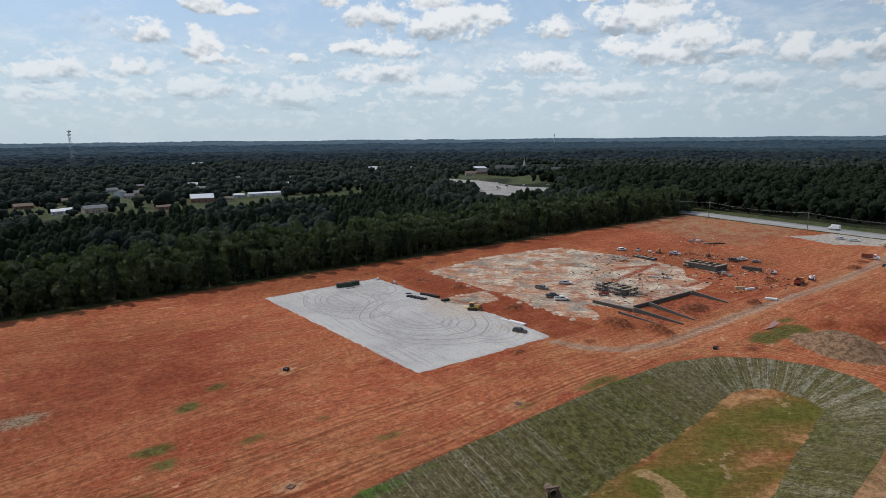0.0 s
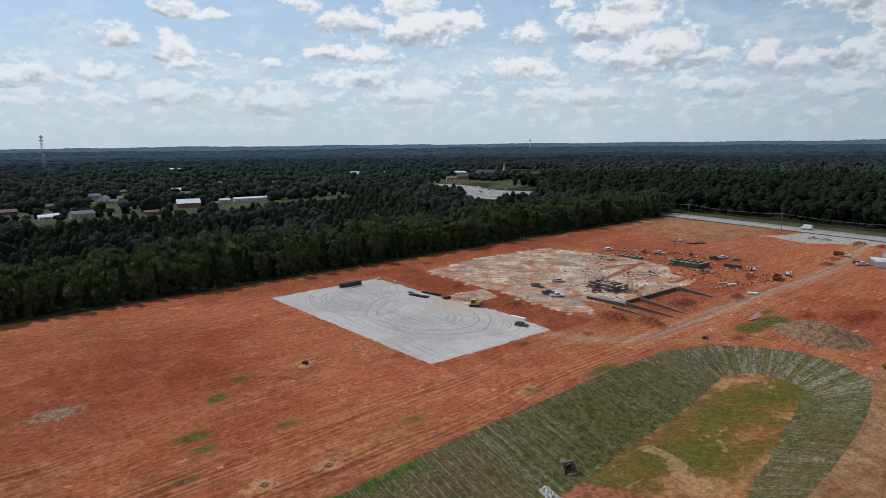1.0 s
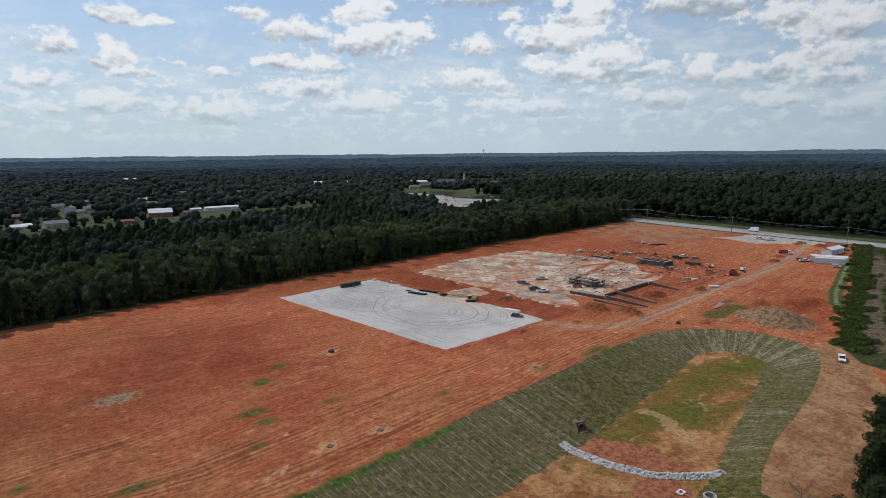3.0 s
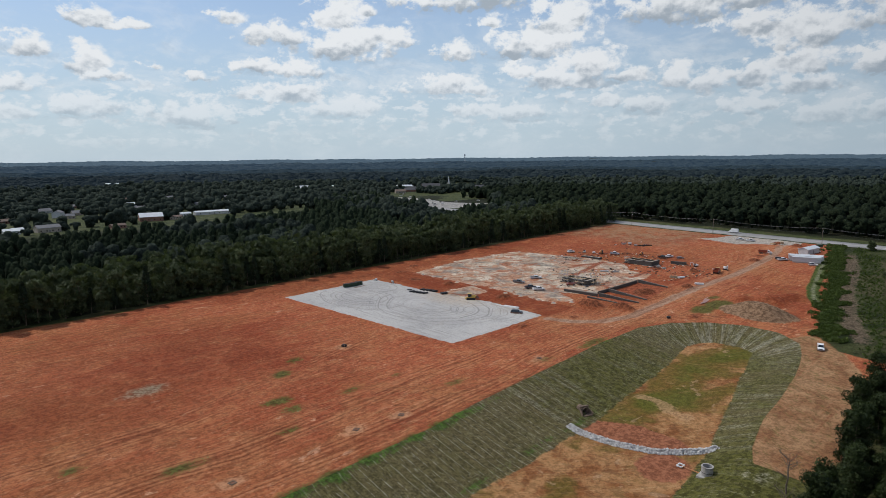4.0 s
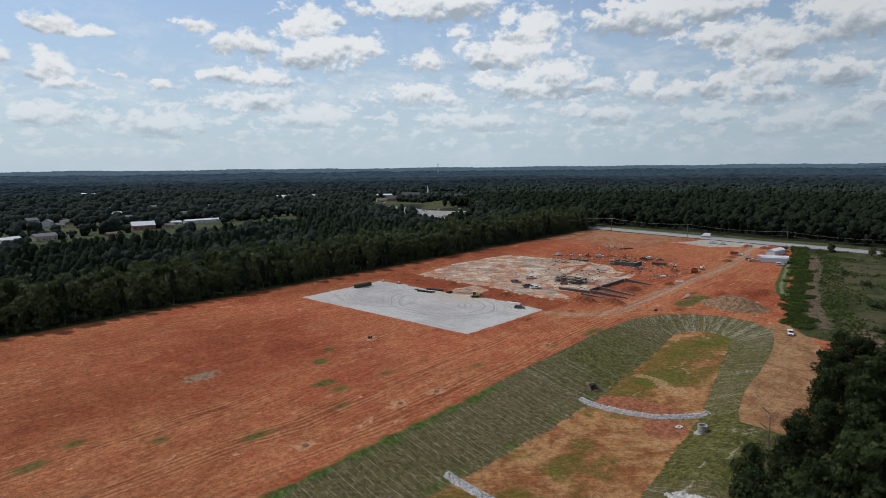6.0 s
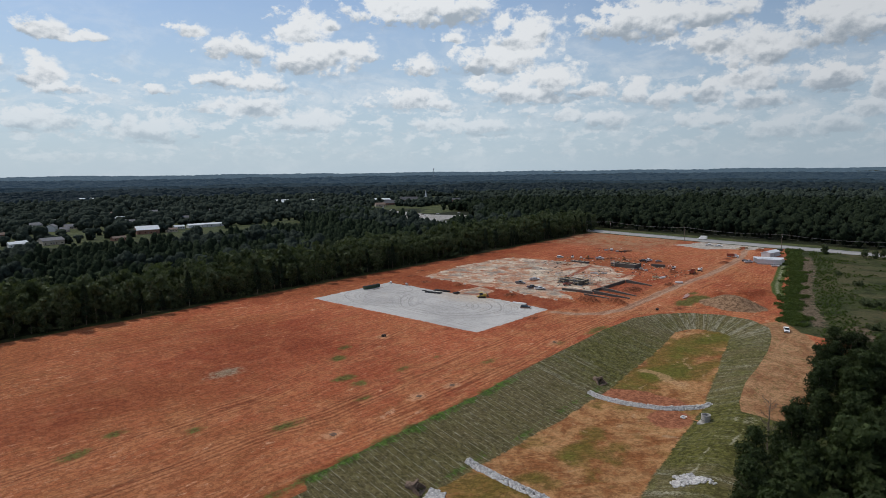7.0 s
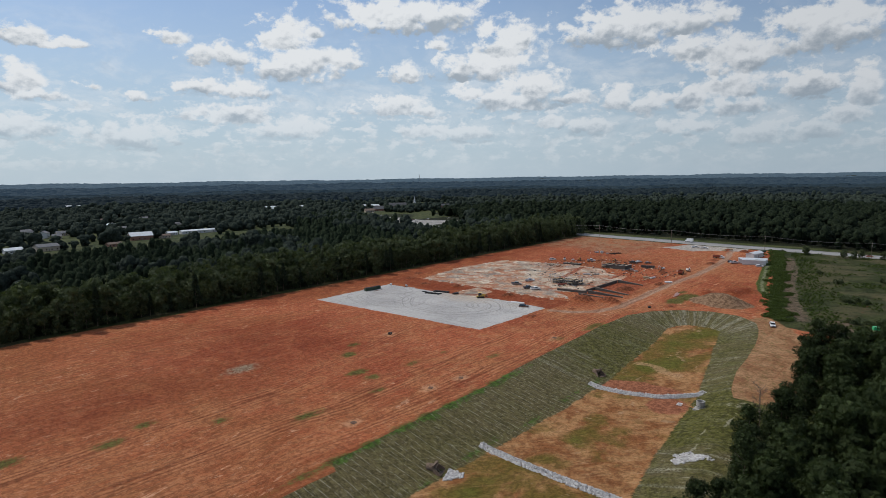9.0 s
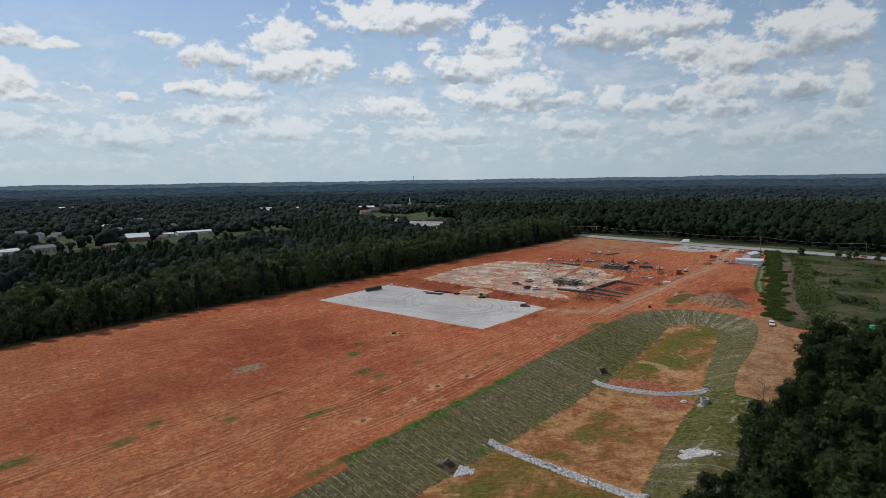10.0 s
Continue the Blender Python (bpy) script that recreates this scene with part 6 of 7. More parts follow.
bundle("wrapped_stack", 244.8, 117.0, -65, 2, 4.2, 1.8, 0.35, WHITE_SHEET, "white wrapped stack beside the dirt track", "stack")
bundle("steel_bar", 331.6, 193.4, -38, 2, 6.5, 0.5, 0.3, BLACK_FILM, "black steel beam lying on red clay", "steel")
bundle("steel_bar", 334.6, 191.4, -38, 2, 6.5, 0.5, 0.3, BLACK_FILM, "black steel beam lying on red clay", "steel")
bundle("form_bundle", 329, 206, -30, 3, 3.0, 1.5, 0.3, STEEL, "heap of grey steel forms on clay", "bundle")
bundle("form_bundle", 332.5, 203.6, -50, 4, 2.2, 1.6, 0.3, WHITE_SHEET, "pale wrapped bundle on clay", "bundle")
bundle("form_bundle", 328.6, 197.0, -20, 3, 2.2, 1.2, 0.3, STEEL, "small grey steel bundle on clay", "bundle")
bundle("sheet_stack", 266.6, 149.4, -50, 3, 2.0, 1.4, 0.3, CONCRETE, "pallet of pale blocks beside block walls", "pallet")
bundle("sheet_stack", 269, 147.4, -30, 3, 1.7, 1.3, 0.3, CONCRETE, "pallet of pale blocks beside block walls", "pallet")
bundle("pallet_stack", 404, 128, 20, 4, 3.2, 2.0, 0.3, TIMBER, "stack of pale pallets by the site entrance", "pallet")
bundle("pallet_stack", 399.5, 132.5, 60, 2, 3.6, 1.6, 0.3, TIMBER, "low stack of boards by the site entrance", "pallet")


def crate(m):
    top = thing("storage_crate", "dark green upright storage crate on gravel", "crate", m, "crates in a row on the gravel pad")
    part("body", box(-0.5, 0.5, -0.95, 0.95, 0.12, 1.9, 0.03), TRIM_GREEN, top)
    part("lid", box(-0.53, 0.53, -0.98, 0.98, 1.9, 2.0, 0.02), BLACK_FILM, top)
    for y in (-0.75, 0.75):
        part("skid", box(-0.5, 0.5, y - 0.08, y + 0.08, 0, 0.12), TIMBER, top)
    part("rib", box(-0.54, -0.5, -0.06, 0.06, 0.15, 1.88), RUST, top)
    return top


row = crate(level(116.4, 238.6, -12))
for k in range(1, 9):
    copy_thing(row, level(116.4 + 1.14 * k, 238.6 - 0.24 * k + (0.8 if k > 5 else 0), -12 + 3 * (k % 3 - 1)))


def drum(m, mat, label):
    top = thing("water_tank", label, "tank", m)
    part("tank", rod((-0.8, 0, 0.75), (0.8, 0, 0.75), 0.55, 16), mat, top)
    for x in (-0.5, 0.5):
        part("cradle", box(x - 0.1, x + 0.1, -0.5, 0.5, 0, 0.45), RUST, top)


drum(stand(136.4, 239.2, 20), WHITE_SHEET, "white plastic tank at the gravel pad's corner")
drum(stand(284.2, 202, -40), WHITE_SHEET, "white tank trailer among machines on clay")
drum(stand(139.5, 229.3, 70), STEEL, "grey metal tank on gravel")


# ---- the basin's works ----
def stone_material():
    m, n = material("riprap_stone")
    rand = n.add("ShaderNodeNewGeometry").outputs["Random Per Island"]
    f = n.noise(coords(n), 3.0, 4, 0.6).outputs[0]
    col = n.mix(rand, c4(0.26, 0.265, 0.27), c4(0.62, 0.62, 0.60))
    col = n.mix(n.math("MULTIPLY", f, 0.3), col, c4(0.34, 0.24, 0.18))
    surface(n, col, 0.85, f, 0.4, 0.05)
    return m


RIPRAP = stone_material()


def rocks(name, seed, spots, size, label, category="rocks"):
    """Loose angular stones at the given (x, y, z), in one mesh."""
    r = np.random.default_rng(seed)
    v, f = ico(1)
    n = len(spots)
    shape = 1 + r.normal(0, 0.2, (n, 12, 1))
    w = v[None] * shape * r.uniform(0.55, 1.25, (n, 1, 3))
    a = r.uniform(0, 6.283, n)
    ca, sa = np.cos(a)[:, None], np.sin(a)[:, None]
    w = np.stack([w[..., 0] * ca - w[..., 1] * sa, w[..., 0] * sa + w[..., 1] * ca, w[..., 2] * 0.8], 2)
    w = w * (size * r.uniform(0.6, 1.4, n))[:, None, None] + np.asarray(spots)[:, None, :]
    me = raw_mesh(name, w.reshape(-1, 3), (f[None] + 12 * np.arange(n)[:, None, None]).reshape(-1, 3), RIPRAP)
    return tagged(new(name, me), label, category)


def dam(seed, line, half, tall, n, label):
    r = np.random.default_rng(seed)
    pts = np.array(line, float)
    seg = np.linalg.norm(np.diff(pts, axis=0), axis=1)
    s = r.uniform(0, seg.sum(), n)
    cum = np.r_[0, np.cumsum(seg)]
    x, y = np.interp(s, cum, pts[:, 0]), np.interp(s, cum, pts[:, 1])
    k = np.clip(np.searchsorted(cum, s) - 1, 0, len(seg) - 1)
    d = np.diff(pts, axis=0)[k] / seg[k][:, None]
    off = r.uniform(-1, 1, n)
    x, y = x - d[:, 1] * off * half, y + d[:, 0] * off * half
    z = land(x, y) + tall * (1 - np.abs(off)) * r.uniform(0.3, 1.0, n)
    rocks("rock_check_dam", seed, np.stack([x, y, z], 1), 0.30, label, "rock dam")


dam(3, [(75.5, 79), (75.2, 72), (75.8, 65), (78, 57), (83, 51), (90, 45.5)], 1.25, 0.95, 2300, "low curved dam of pale broken rock across the basin")
dam(4, [(12.5, 78), (11, 62), (10, 48), (9.5, 33)], 1.25, 0.95, 2300, "low straight dam of pale broken rock across the basin")


def apron(seed, cx, cy, rx, ry, n, label):
    r = np.random.default_rng(seed)
    a, q = r.uniform(0, 6.283, n), np.sqrt(r.uniform(0, 1, n))
    q = q * (1 + 0.28 * np.sin(3 * a + seed) + 0.15 * np.sin(7 * a))
    x, y = cx + rx * q * np.cos(a), cy + ry * q * np.sin(a)
    rocks("riprap_apron", seed, np.stack([x, y, land(x, y) + 0.05], 1), 0.3, label, "rocks")


apron(5, -4.6, 73.6, 2.4, 2.0, 420, "apron of pale broken rock below a culvert")
apron(6, 34.8, 31.0, 2.9, 4.2, 520, "patch of pale riprap on the grassed bank")
apron(8, 144.2, 168.2, 0.9, 2.4, 40, "small pale stones along the gravel's edge")
apron(9, 138.0, 224.5, 2.0, 2.6, 50, "scattered pale stones on the gravel pad")


SILTED = plain("silt_stained_concrete", (0.15, 0.105, 0.075), 0.92, 0, 1.4, 0.4, 0.4)


def culvert(x, y, turn, label):
    top = thing("culvert_outlet", label, "culvert", pose(x, y, at(x, y) - 0.35, 0, 0, turn) @ Matrix.Diagonal((0.9, 0.9, 0.9, 1)))
    pipe = tube(1.05, 0.9, -2.6, 0.6, 24)
    part("pipe", pipe, SILTED, top, at_pose=pose(0.0, 0, 1.15, 0, 90, 0))
    # added black disc in place of the shade deep in the pipe
    part("plug", rod((-2.4, 0, 1.15), (-2.3, 0, 1.15), 0.9, 20), BLACK_FILM, top, "black disc standing for the shade inside the pipe")
    part("headwall", box(-0.5, 0.1, -1.7, 1.7, 2.15, 2.55, 0.03), SILTED, top)
    for s in (-1, 1):
        bm = bmesh.new()
        low = [(-0.4, s * 1.12, 0), (1.9, s * 1.9, 0), (1.9, s * 2.1, 0), (-0.4, s * 1.4, 0)]
        hi = [(-0.4, s * 1.12, 2.2), (1.9, s * 1.9, 0.7), (1.9, s * 2.1, 0.7), (-0.4, s * 1.4, 2.2)]
        a, b = [bm.verts.new(p) for p in low], [bm.verts.new(p) for p in hi]
        bm.faces.new(a), bm.faces.new(b)
        for k in range(4):
            bm.faces.new((a[k], a[(k + 1) % 4], b[(k + 1) % 4], b[k]))
        part("wing_wall", bm, SILTED, top)
    part("apron_slab", box(-0.4, 2.1, -1.6, 1.6, -0.1, 0.18), SILTED, top)


culvert(85.2, 80.6, -110, "concrete culvert outlet with wing walls in the bank")
culvert(-6.2, 77.8, -70, "weathered concrete culvert outlet in the bank")


def riser():
    top = thing("riser_structure", "round grey concrete outlet riser with open top", "riser", pose(73.9, 41.2, at(73.9, 41.2) - 0.6))
    part("barrel", tube(1.25, 1.08, 0, 2.6), CONCRETE, top)
    part("lip", tube(1.32, 1.03, 2.6, 2.75), CONCRETE, top)
    part("base_slab", box(-1.8, 1.8, -1.8, 1.8, 0, 0.5, 0.04), CONCRETE, top)
    part("joint", tube(1.275, 1.1, 1.3, 1.38), BLACK_FILM, top, "dark joint between rings")
    sk = thing("skimmer", "white floating skimmer on an orange pipe arm", "skimmer", pose(76.3, 48.4, at(76.3, 48.4) + 0.05))
    for a in ((-0.9, 0.9, -0.75, -0.45), (-0.9, 0.9, 0.45, 0.75)):
        part("float", box(a[0], a[1], a[2], a[3], 0.05, 0.35, 0.05), WHITE_SHEET, sk)
    for x in (-0.75, 0.75):
        part("cross_tube", box(x - 0.15, x + 0.15, -0.45, 0.45, 0.05, 0.35, 0.04), WHITE_SHEET, sk)
    part("arm", rod((-0.2, -0.5, 0.25), (-1.9, -5.9, 0.9), 0.13, 8), ORANGE_PAINT, sk, "orange pipe arm")


riser()


def inlet(x, y, label, guard=False):
    top = thing("storm_inlet", label, "drain inlet", stand(x, y, random.uniform(0, 40)) @ Matrix.Diagonal((0.75, 0.75, 0.75, 1)))
    if guard:
        for a, b in (((-0.9, -0.9), (0.9, -0.9)), ((0.9, -0.9), (0.9, 0.9)), ((0.9, 0.9), (-0.9, 0.9)), ((-0.9, 0.9), (-0.9, -0.9))):
            part("fabric", box(min(a[0], b[0]) - 0.03, max(a[0], b[0]) + 0.03, min(a[1], b[1]) - 0.03, max(a[1], b[1]) + 0.03, 0.0, 1.0), BLACK_FILM, top)
            part("stake", rod((a[0], a[1], 0), (a[0], a[1], 1.25), 0.05, 6), TIMBER, top)
        part("lid", box(-0.8, 0.8, -0.8, 0.8, 0.75, 0.85), BLACK_FILM, top)
        return
    for a in ((-0.95, 0.95, -0.95, -0.65), (-0.95, 0.95, 0.65, 0.95), (-0.95, -0.65, -0.65, 0.65), (0.65, 0.95, -0.65, 0.65)):
        part("kerb", box(*a, -0.1, 0.28, 0.02), SILTED, top)
    part("grate", box(-0.66, 0.66, -0.66, 0.66, 0.02, 0.12), RUST, top, "dark iron grate")


for x, y in ((41, 108.3), (27.3, 109.6), (101.5, 108.6), (-6, 108.4)):
    inlet(x, y, "square concrete storm inlet in disturbed clay")
inlet(63, 164.6, "storm inlet fenced with black silt fabric", True)
inlet(177, 100.2, "storm inlet fenced with black fabric by the basin", True)


# ---- footings of the building ----
def footing():
    bm = bmesh.new()
    limb(bm, (0, 0, -0.1), (0, 0, 0.22), 1.35, 1.0, 14)
    part_top = thing("pier_footing", "round pale concrete pier footing in clay", "footing", stand(163.5, 147, 0), "footings of the building")
    part("collar", bm, plain("pale_spoil", (0.46, 0.34, 0.24), 0.95, 0, 1.5, 0.25, 0.5), part_top)
    part("pier", box(-0.45, 0.45, -0.45, 0.45, 0, 0.42, 0.03), CONCRETE, part_top)
    return part_top


ft = footing()
FOOT = [(163.5, y) for y in (156, 165, 174, 206, 215, 224, 233)] + [(170, y) for y in (141.5, 148)]
FOOT += [(x, y) for x in (182, 200, 218, 236, 254) for y in (197, 212, 227, 239)] + [(198, 152), (210.2, 183.5), (226.4, 168.4), (256.4, 157), (226, 183), (240, 152)]
for x, y in FOOT:
    copy_thing(ft, stand(x + random.uniform(-0.8, 0.8), y + random.uniform(-0.8, 0.8), random.uniform(0, 90)))


# ---- site offices ----
def trailer(x, y, turn, long, label):
    top = thing("office_trailer", label, "site trailer", level(x, y, turn))
    h = long / 2
    part("body", box(-h, h, -1.7, 1.7, 0.65, 3.35, 0.05), SIDING, top)
    part("roof", box(-h - 0.1, h + 0.1, -1.8, 1.8, 3.35, 3.5, 0.03), WHITE_ROOF, top)
    part("skirt", box(-h + 0.1, h - 0.1, -1.6, 1.6, 0, 0.65), CONCRETE, top)
    for k in range(5):
        part("side_rib", box(-h + 0.8 + k * (long - 1.7) / 4, -h + 0.9 + k * (long - 1.7) / 4, -1.74, -1.69, 0.7, 3.3), SIDING, top)
    win = part("window", box(h - 0.02, h + 0.02, 0.7, 1.4, 1.7, 2.6), GLASS_DARK, top)
    part("frame", box(h - 0.01, h + 0.035, 0.62, 1.48, 1.6, 1.7), SIDING, win)
    part("door", box(2.5, 3.5, 1.7, 1.75, 0.7, 2.75), GREY_PAINT, top, "grey door")
    part("step", box(2.3, 3.7, 1.75, 2.8, 0, 0.6, 0.03), TIMBER, top)
    part("air_conditioner", box(h + 0.02, h + 0.5, -0.5, 0.5, 1.4, 2.4, 0.04), STEEL, top)
    part("hitch", rod((-h - 1.2, 0, 0.6), (-h, 0, 0.7), 0.07, 6), RUST, top)


trailer(342.4, 95.8, -73, 14.5, "long white site office trailer on red clay")
trailer(346.7, 97.2, -73, 17, "white site office trailer behind another")
trailer(351.0, 98.7, -73, 18, "white site office trailer at the back of the row")


def storage_shed(x, y, turn, long, wide, h, rise, wall, roof, label, name="storage_shed", windows=0, category="building"):
    """A gabled building with its long side along x."""
    top = thing(name, label, category, level(x, y, turn, 0.2))
    a, b, t = long / 2, wide / 2, 0.2
    part("wall", box(-a, a, -b, -b + t, 0, h), wall, top)
    part("wall", box(-a, a, b - t, b, 0, h), wall, top)
    for s in (-1, 1):
        bm = bmesh.new()
        pts = [(-b + t, 0), (b - t, 0), (b - t, h), (0, h + rise * (1 - t / b)), (-b + t, h)]
        rows = [[bm.verts.new((s * a - s * d, y_, z)) for y_, z in pts] for d in (0, t)]
        bm.faces.new(rows[0]), bm.faces.new(rows[1][::-1])
        for k in range(5):
            bm.faces.new((rows[0][k], rows[0][(k + 1) % 5], rows[1][(k + 1) % 5], rows[1][k]))
        part("gable_wall", bm, wall, top)
    bm = bmesh.new()
    o = 0.4
    out = [(-b - o, h - rise * o / b + 0.02), (0, h + rise + 0.02), (b + o, h - rise * o / b + 0.02), (b + o, h - rise * o / b + 0.2), (0, h + rise + 0.22), (-b - o, h - rise * o / b + 0.2)]
    rows = [[bm.verts.new((x_, y_, z)) for y_, z in out] for x_ in (-a - o, a + o)]
    bm.faces.new(rows[0]), bm.faces.new(rows[1][::-1])
    for k in range(6):
        bm.faces.new((rows[0][k], rows[0][(k + 1) % 6], rows[1][(k + 1) % 6], rows[1][k]))
    part("roof", bm, roof, top)
    part("door", box(-0.5, 0.5, -b - 0.03, -b + 0.02, 0.2, 2.3), GREY_PAINT, top)
    for k in range(windows):
        x0 = -a + (k + 0.5) * long / windows - 0.5
        for s in (-1, 1):
            if s > 0 or abs(x0 + 0.5) > 1.3:
                part("window", box(x0, x0 + 1.0, s * (b + 0.01) - 0.03, s * (b + 0.01) + 0.03, 1.1, 2.2), GLASS_DARK, top)
    return top


storage_shed(380, 105.0, -8, 16, 6.0, 3.2, 1.1, SIDING, WHITE_ROOF, "white gabled site storage building beside trailers")
bundle("dumpster", 410.5, 106.8, -30, 1, 4.2, 2.0, 1.5, TRIM_GREEN, "dark green waste skip near the road", "skip")
bundle("green_container", 195.6, 9.0, -70, 1, 5.5, 2.2, 2.0, GREEN_PAINT, "bright green metal container in the rough field", "container")


# ---- power line along the highway ----
POLES = [(419.5, 318), (419.8, 250), (420, 182), (420.5, 108), (421, 38), (421, -32)]


def utility_pole(x, y):
    top = thing("utility_pole", "tall weathered wooden utility pole beside the highway", "utility pole", pose(x, y, at(x, y) - 0.2), "poles along the highway")
    part("pole", rod((0, 0, 0), (0, 0, 12.2), 0.19, 10), POLEWOOD, top)
    part("crossarm", box(-1.3, 1.3, -0.09, 0.09, 11.2, 11.4), POLEWOOD, top)
    for k in (-1.15, 0, 1.15):
        part("insulator", rod((k, 0, 11.4), (k, 0, 11.7), 0.07, 8), STEEL, top)
    part("transformer", rod((0.45, 0, 9.2), (0.45, 0, 10.2), 0.28, 12), STEEL, top)


for x, y in POLES:
    utility_pole(x, y)
WIRE = plain("wire", (0.16, 0.16, 0.16), 0.6, 0.3)
for (ax, ay), (bx, by) in zip(POLES, POLES[1:]):
    top = thing("power_line", "sagging power lines between wooden poles", "power line", pose((ax + bx) / 2, (ay + by) / 2, at(ax, ay) + 11))
    za, zb = at(ax, ay), at(bx, by)
    for dx, h in ((-1.15, 11.5), (0, 11.5), (1.15, 11.5), (0.0, 8.6)):
        bm, rings = bmesh.new(), []
        for k in range(9):
            f = k / 8
            q = Vector((ax + (bx - ax) * f + dx - (ax + bx) / 2, ay + (by - ay) * f - (ay + by) / 2, za + (zb - za) * f + h - 1.6 * 4 * f * (1 - f) - za - 11))
            rings.append([bm.verts.new(q + Vector((0.028 * math.cos(a), 0, 0.028 * math.sin(a)))) for a in (0, 1.571, 3.142, 4.712)])
        for p, q in zip(rings, rings[1:]):
            for k in range(4):
                bm.faces.new((p[k], p[(k + 1) % 4], q[(k + 1) % 4], q[k]))
        part("wire", bm, WIRE, top)


# ---- vehicles on the road ----
def box_van(x, y, turn, label):
    top = thing("box_truck", label, "truck", pose(x, y, at(432, y) + 0.35, 0, 0, turn))
    part("cargo_box", box(-3.6, 1.6, -1.2, 1.2, 0.9, 3.4, 0.05), WHITE_PAINT, top)
    part("cab", prism([(1.7, 0.6), (1.7, 2.2), (2.4, 2.2), (3.0, 1.4), (3.6, 1.25), (3.7, 0.6)], 1.05, 0.06, 0.95, 1.8), WHITE_PAINT, top)
    part("windscreen", prism([(2.42, 2.14), (2.48, 2.14), (3.04, 1.45), (2.98, 1.45)], 0.9), GLASS_DARK, top)
    part("chassis", box(-3.5, 3.4, -0.6, 0.6, 0.5, 0.9), BLACK_FILM, top)
    for x_ in (-2.4, 2.7):
        for y_ in (-0.95, 0.95):
            add_wheel(top, x_, y_, 0.45, 0.3)


box_van(433.8, 172, 90, "white box truck on the bleached highway")
for x, y, c, lab in ((429, 40, RED_PAINT, "dark red car on the highway"), (437, 5, WHITE_PAINT, "white car on the highway")):
    car = estate(c, lab, pose(x, y, at(432, y) + 0.35, 0, 0, -90), "saloon_car", 4.7, 1.5)


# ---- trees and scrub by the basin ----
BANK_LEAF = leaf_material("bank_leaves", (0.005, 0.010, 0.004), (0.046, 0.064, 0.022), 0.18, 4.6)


def bank_trees():
    kinds = []
    for k in range(5):
        h = 12.0 + 0.9 * k
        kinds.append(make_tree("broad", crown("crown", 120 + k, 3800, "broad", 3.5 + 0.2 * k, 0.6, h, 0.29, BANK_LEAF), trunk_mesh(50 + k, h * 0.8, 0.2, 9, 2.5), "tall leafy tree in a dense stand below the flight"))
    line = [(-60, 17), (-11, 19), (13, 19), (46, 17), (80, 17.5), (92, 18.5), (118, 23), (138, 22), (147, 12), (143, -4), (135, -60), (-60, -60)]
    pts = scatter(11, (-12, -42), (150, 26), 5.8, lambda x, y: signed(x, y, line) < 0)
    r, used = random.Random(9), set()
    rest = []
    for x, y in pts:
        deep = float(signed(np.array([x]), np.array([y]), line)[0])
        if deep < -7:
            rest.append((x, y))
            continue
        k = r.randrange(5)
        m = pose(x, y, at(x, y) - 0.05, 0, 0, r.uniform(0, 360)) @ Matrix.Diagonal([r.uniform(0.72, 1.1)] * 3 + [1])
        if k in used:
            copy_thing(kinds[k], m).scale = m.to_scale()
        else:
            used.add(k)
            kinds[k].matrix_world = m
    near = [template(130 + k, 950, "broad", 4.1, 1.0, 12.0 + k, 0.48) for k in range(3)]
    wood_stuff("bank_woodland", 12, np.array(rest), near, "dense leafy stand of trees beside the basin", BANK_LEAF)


bank_trees()


def bare_tree(x, y, h):
    top = thing("bare_tree", "leafless grey dead tree at the stand's edge", "tree", level(x, y))
    r, bm = random.Random(2), bmesh.new()
    p = Vector((0, 0, 0))
    for k in range(5):
        q = Vector((0.18 * k + r.uniform(-0.2, 0.2), r.uniform(-0.2, 0.2), h * (k + 1) / 5))
        limb(bm, p, q, 0.2 - 0.033 * k, 0.2 - 0.033 * (k + 1), 6)
        p = q
    trunk = part("trunk", bm, BARK, top)
    for k in range(12):
        z, a = h * r.uniform(0.35, 0.95), r.uniform(0, 6.283)
        b = bmesh.new()
        tip = Vector((1.9 * math.cos(a), 1.9 * math.sin(a), z + 1.3))
        limb(b, (0.1, 0, z), tip, 0.07, 0.03, 5)
        for _ in range(3):
            limb(b, tip.lerp(Vector((0.1, 0, z)), r.uniform(0, 0.5)), tip + Vector((r.uniform(-0.9, 0.9), r.uniform(-0.9, 0.9), r.uniform(0.2, 1.0))), 0.03, 0.012, 4)
        part("branch", b, BARK, trunk)


bare_tree(72, 24.5, 8.5)
bare_tree(60, 21.5, 7.0)


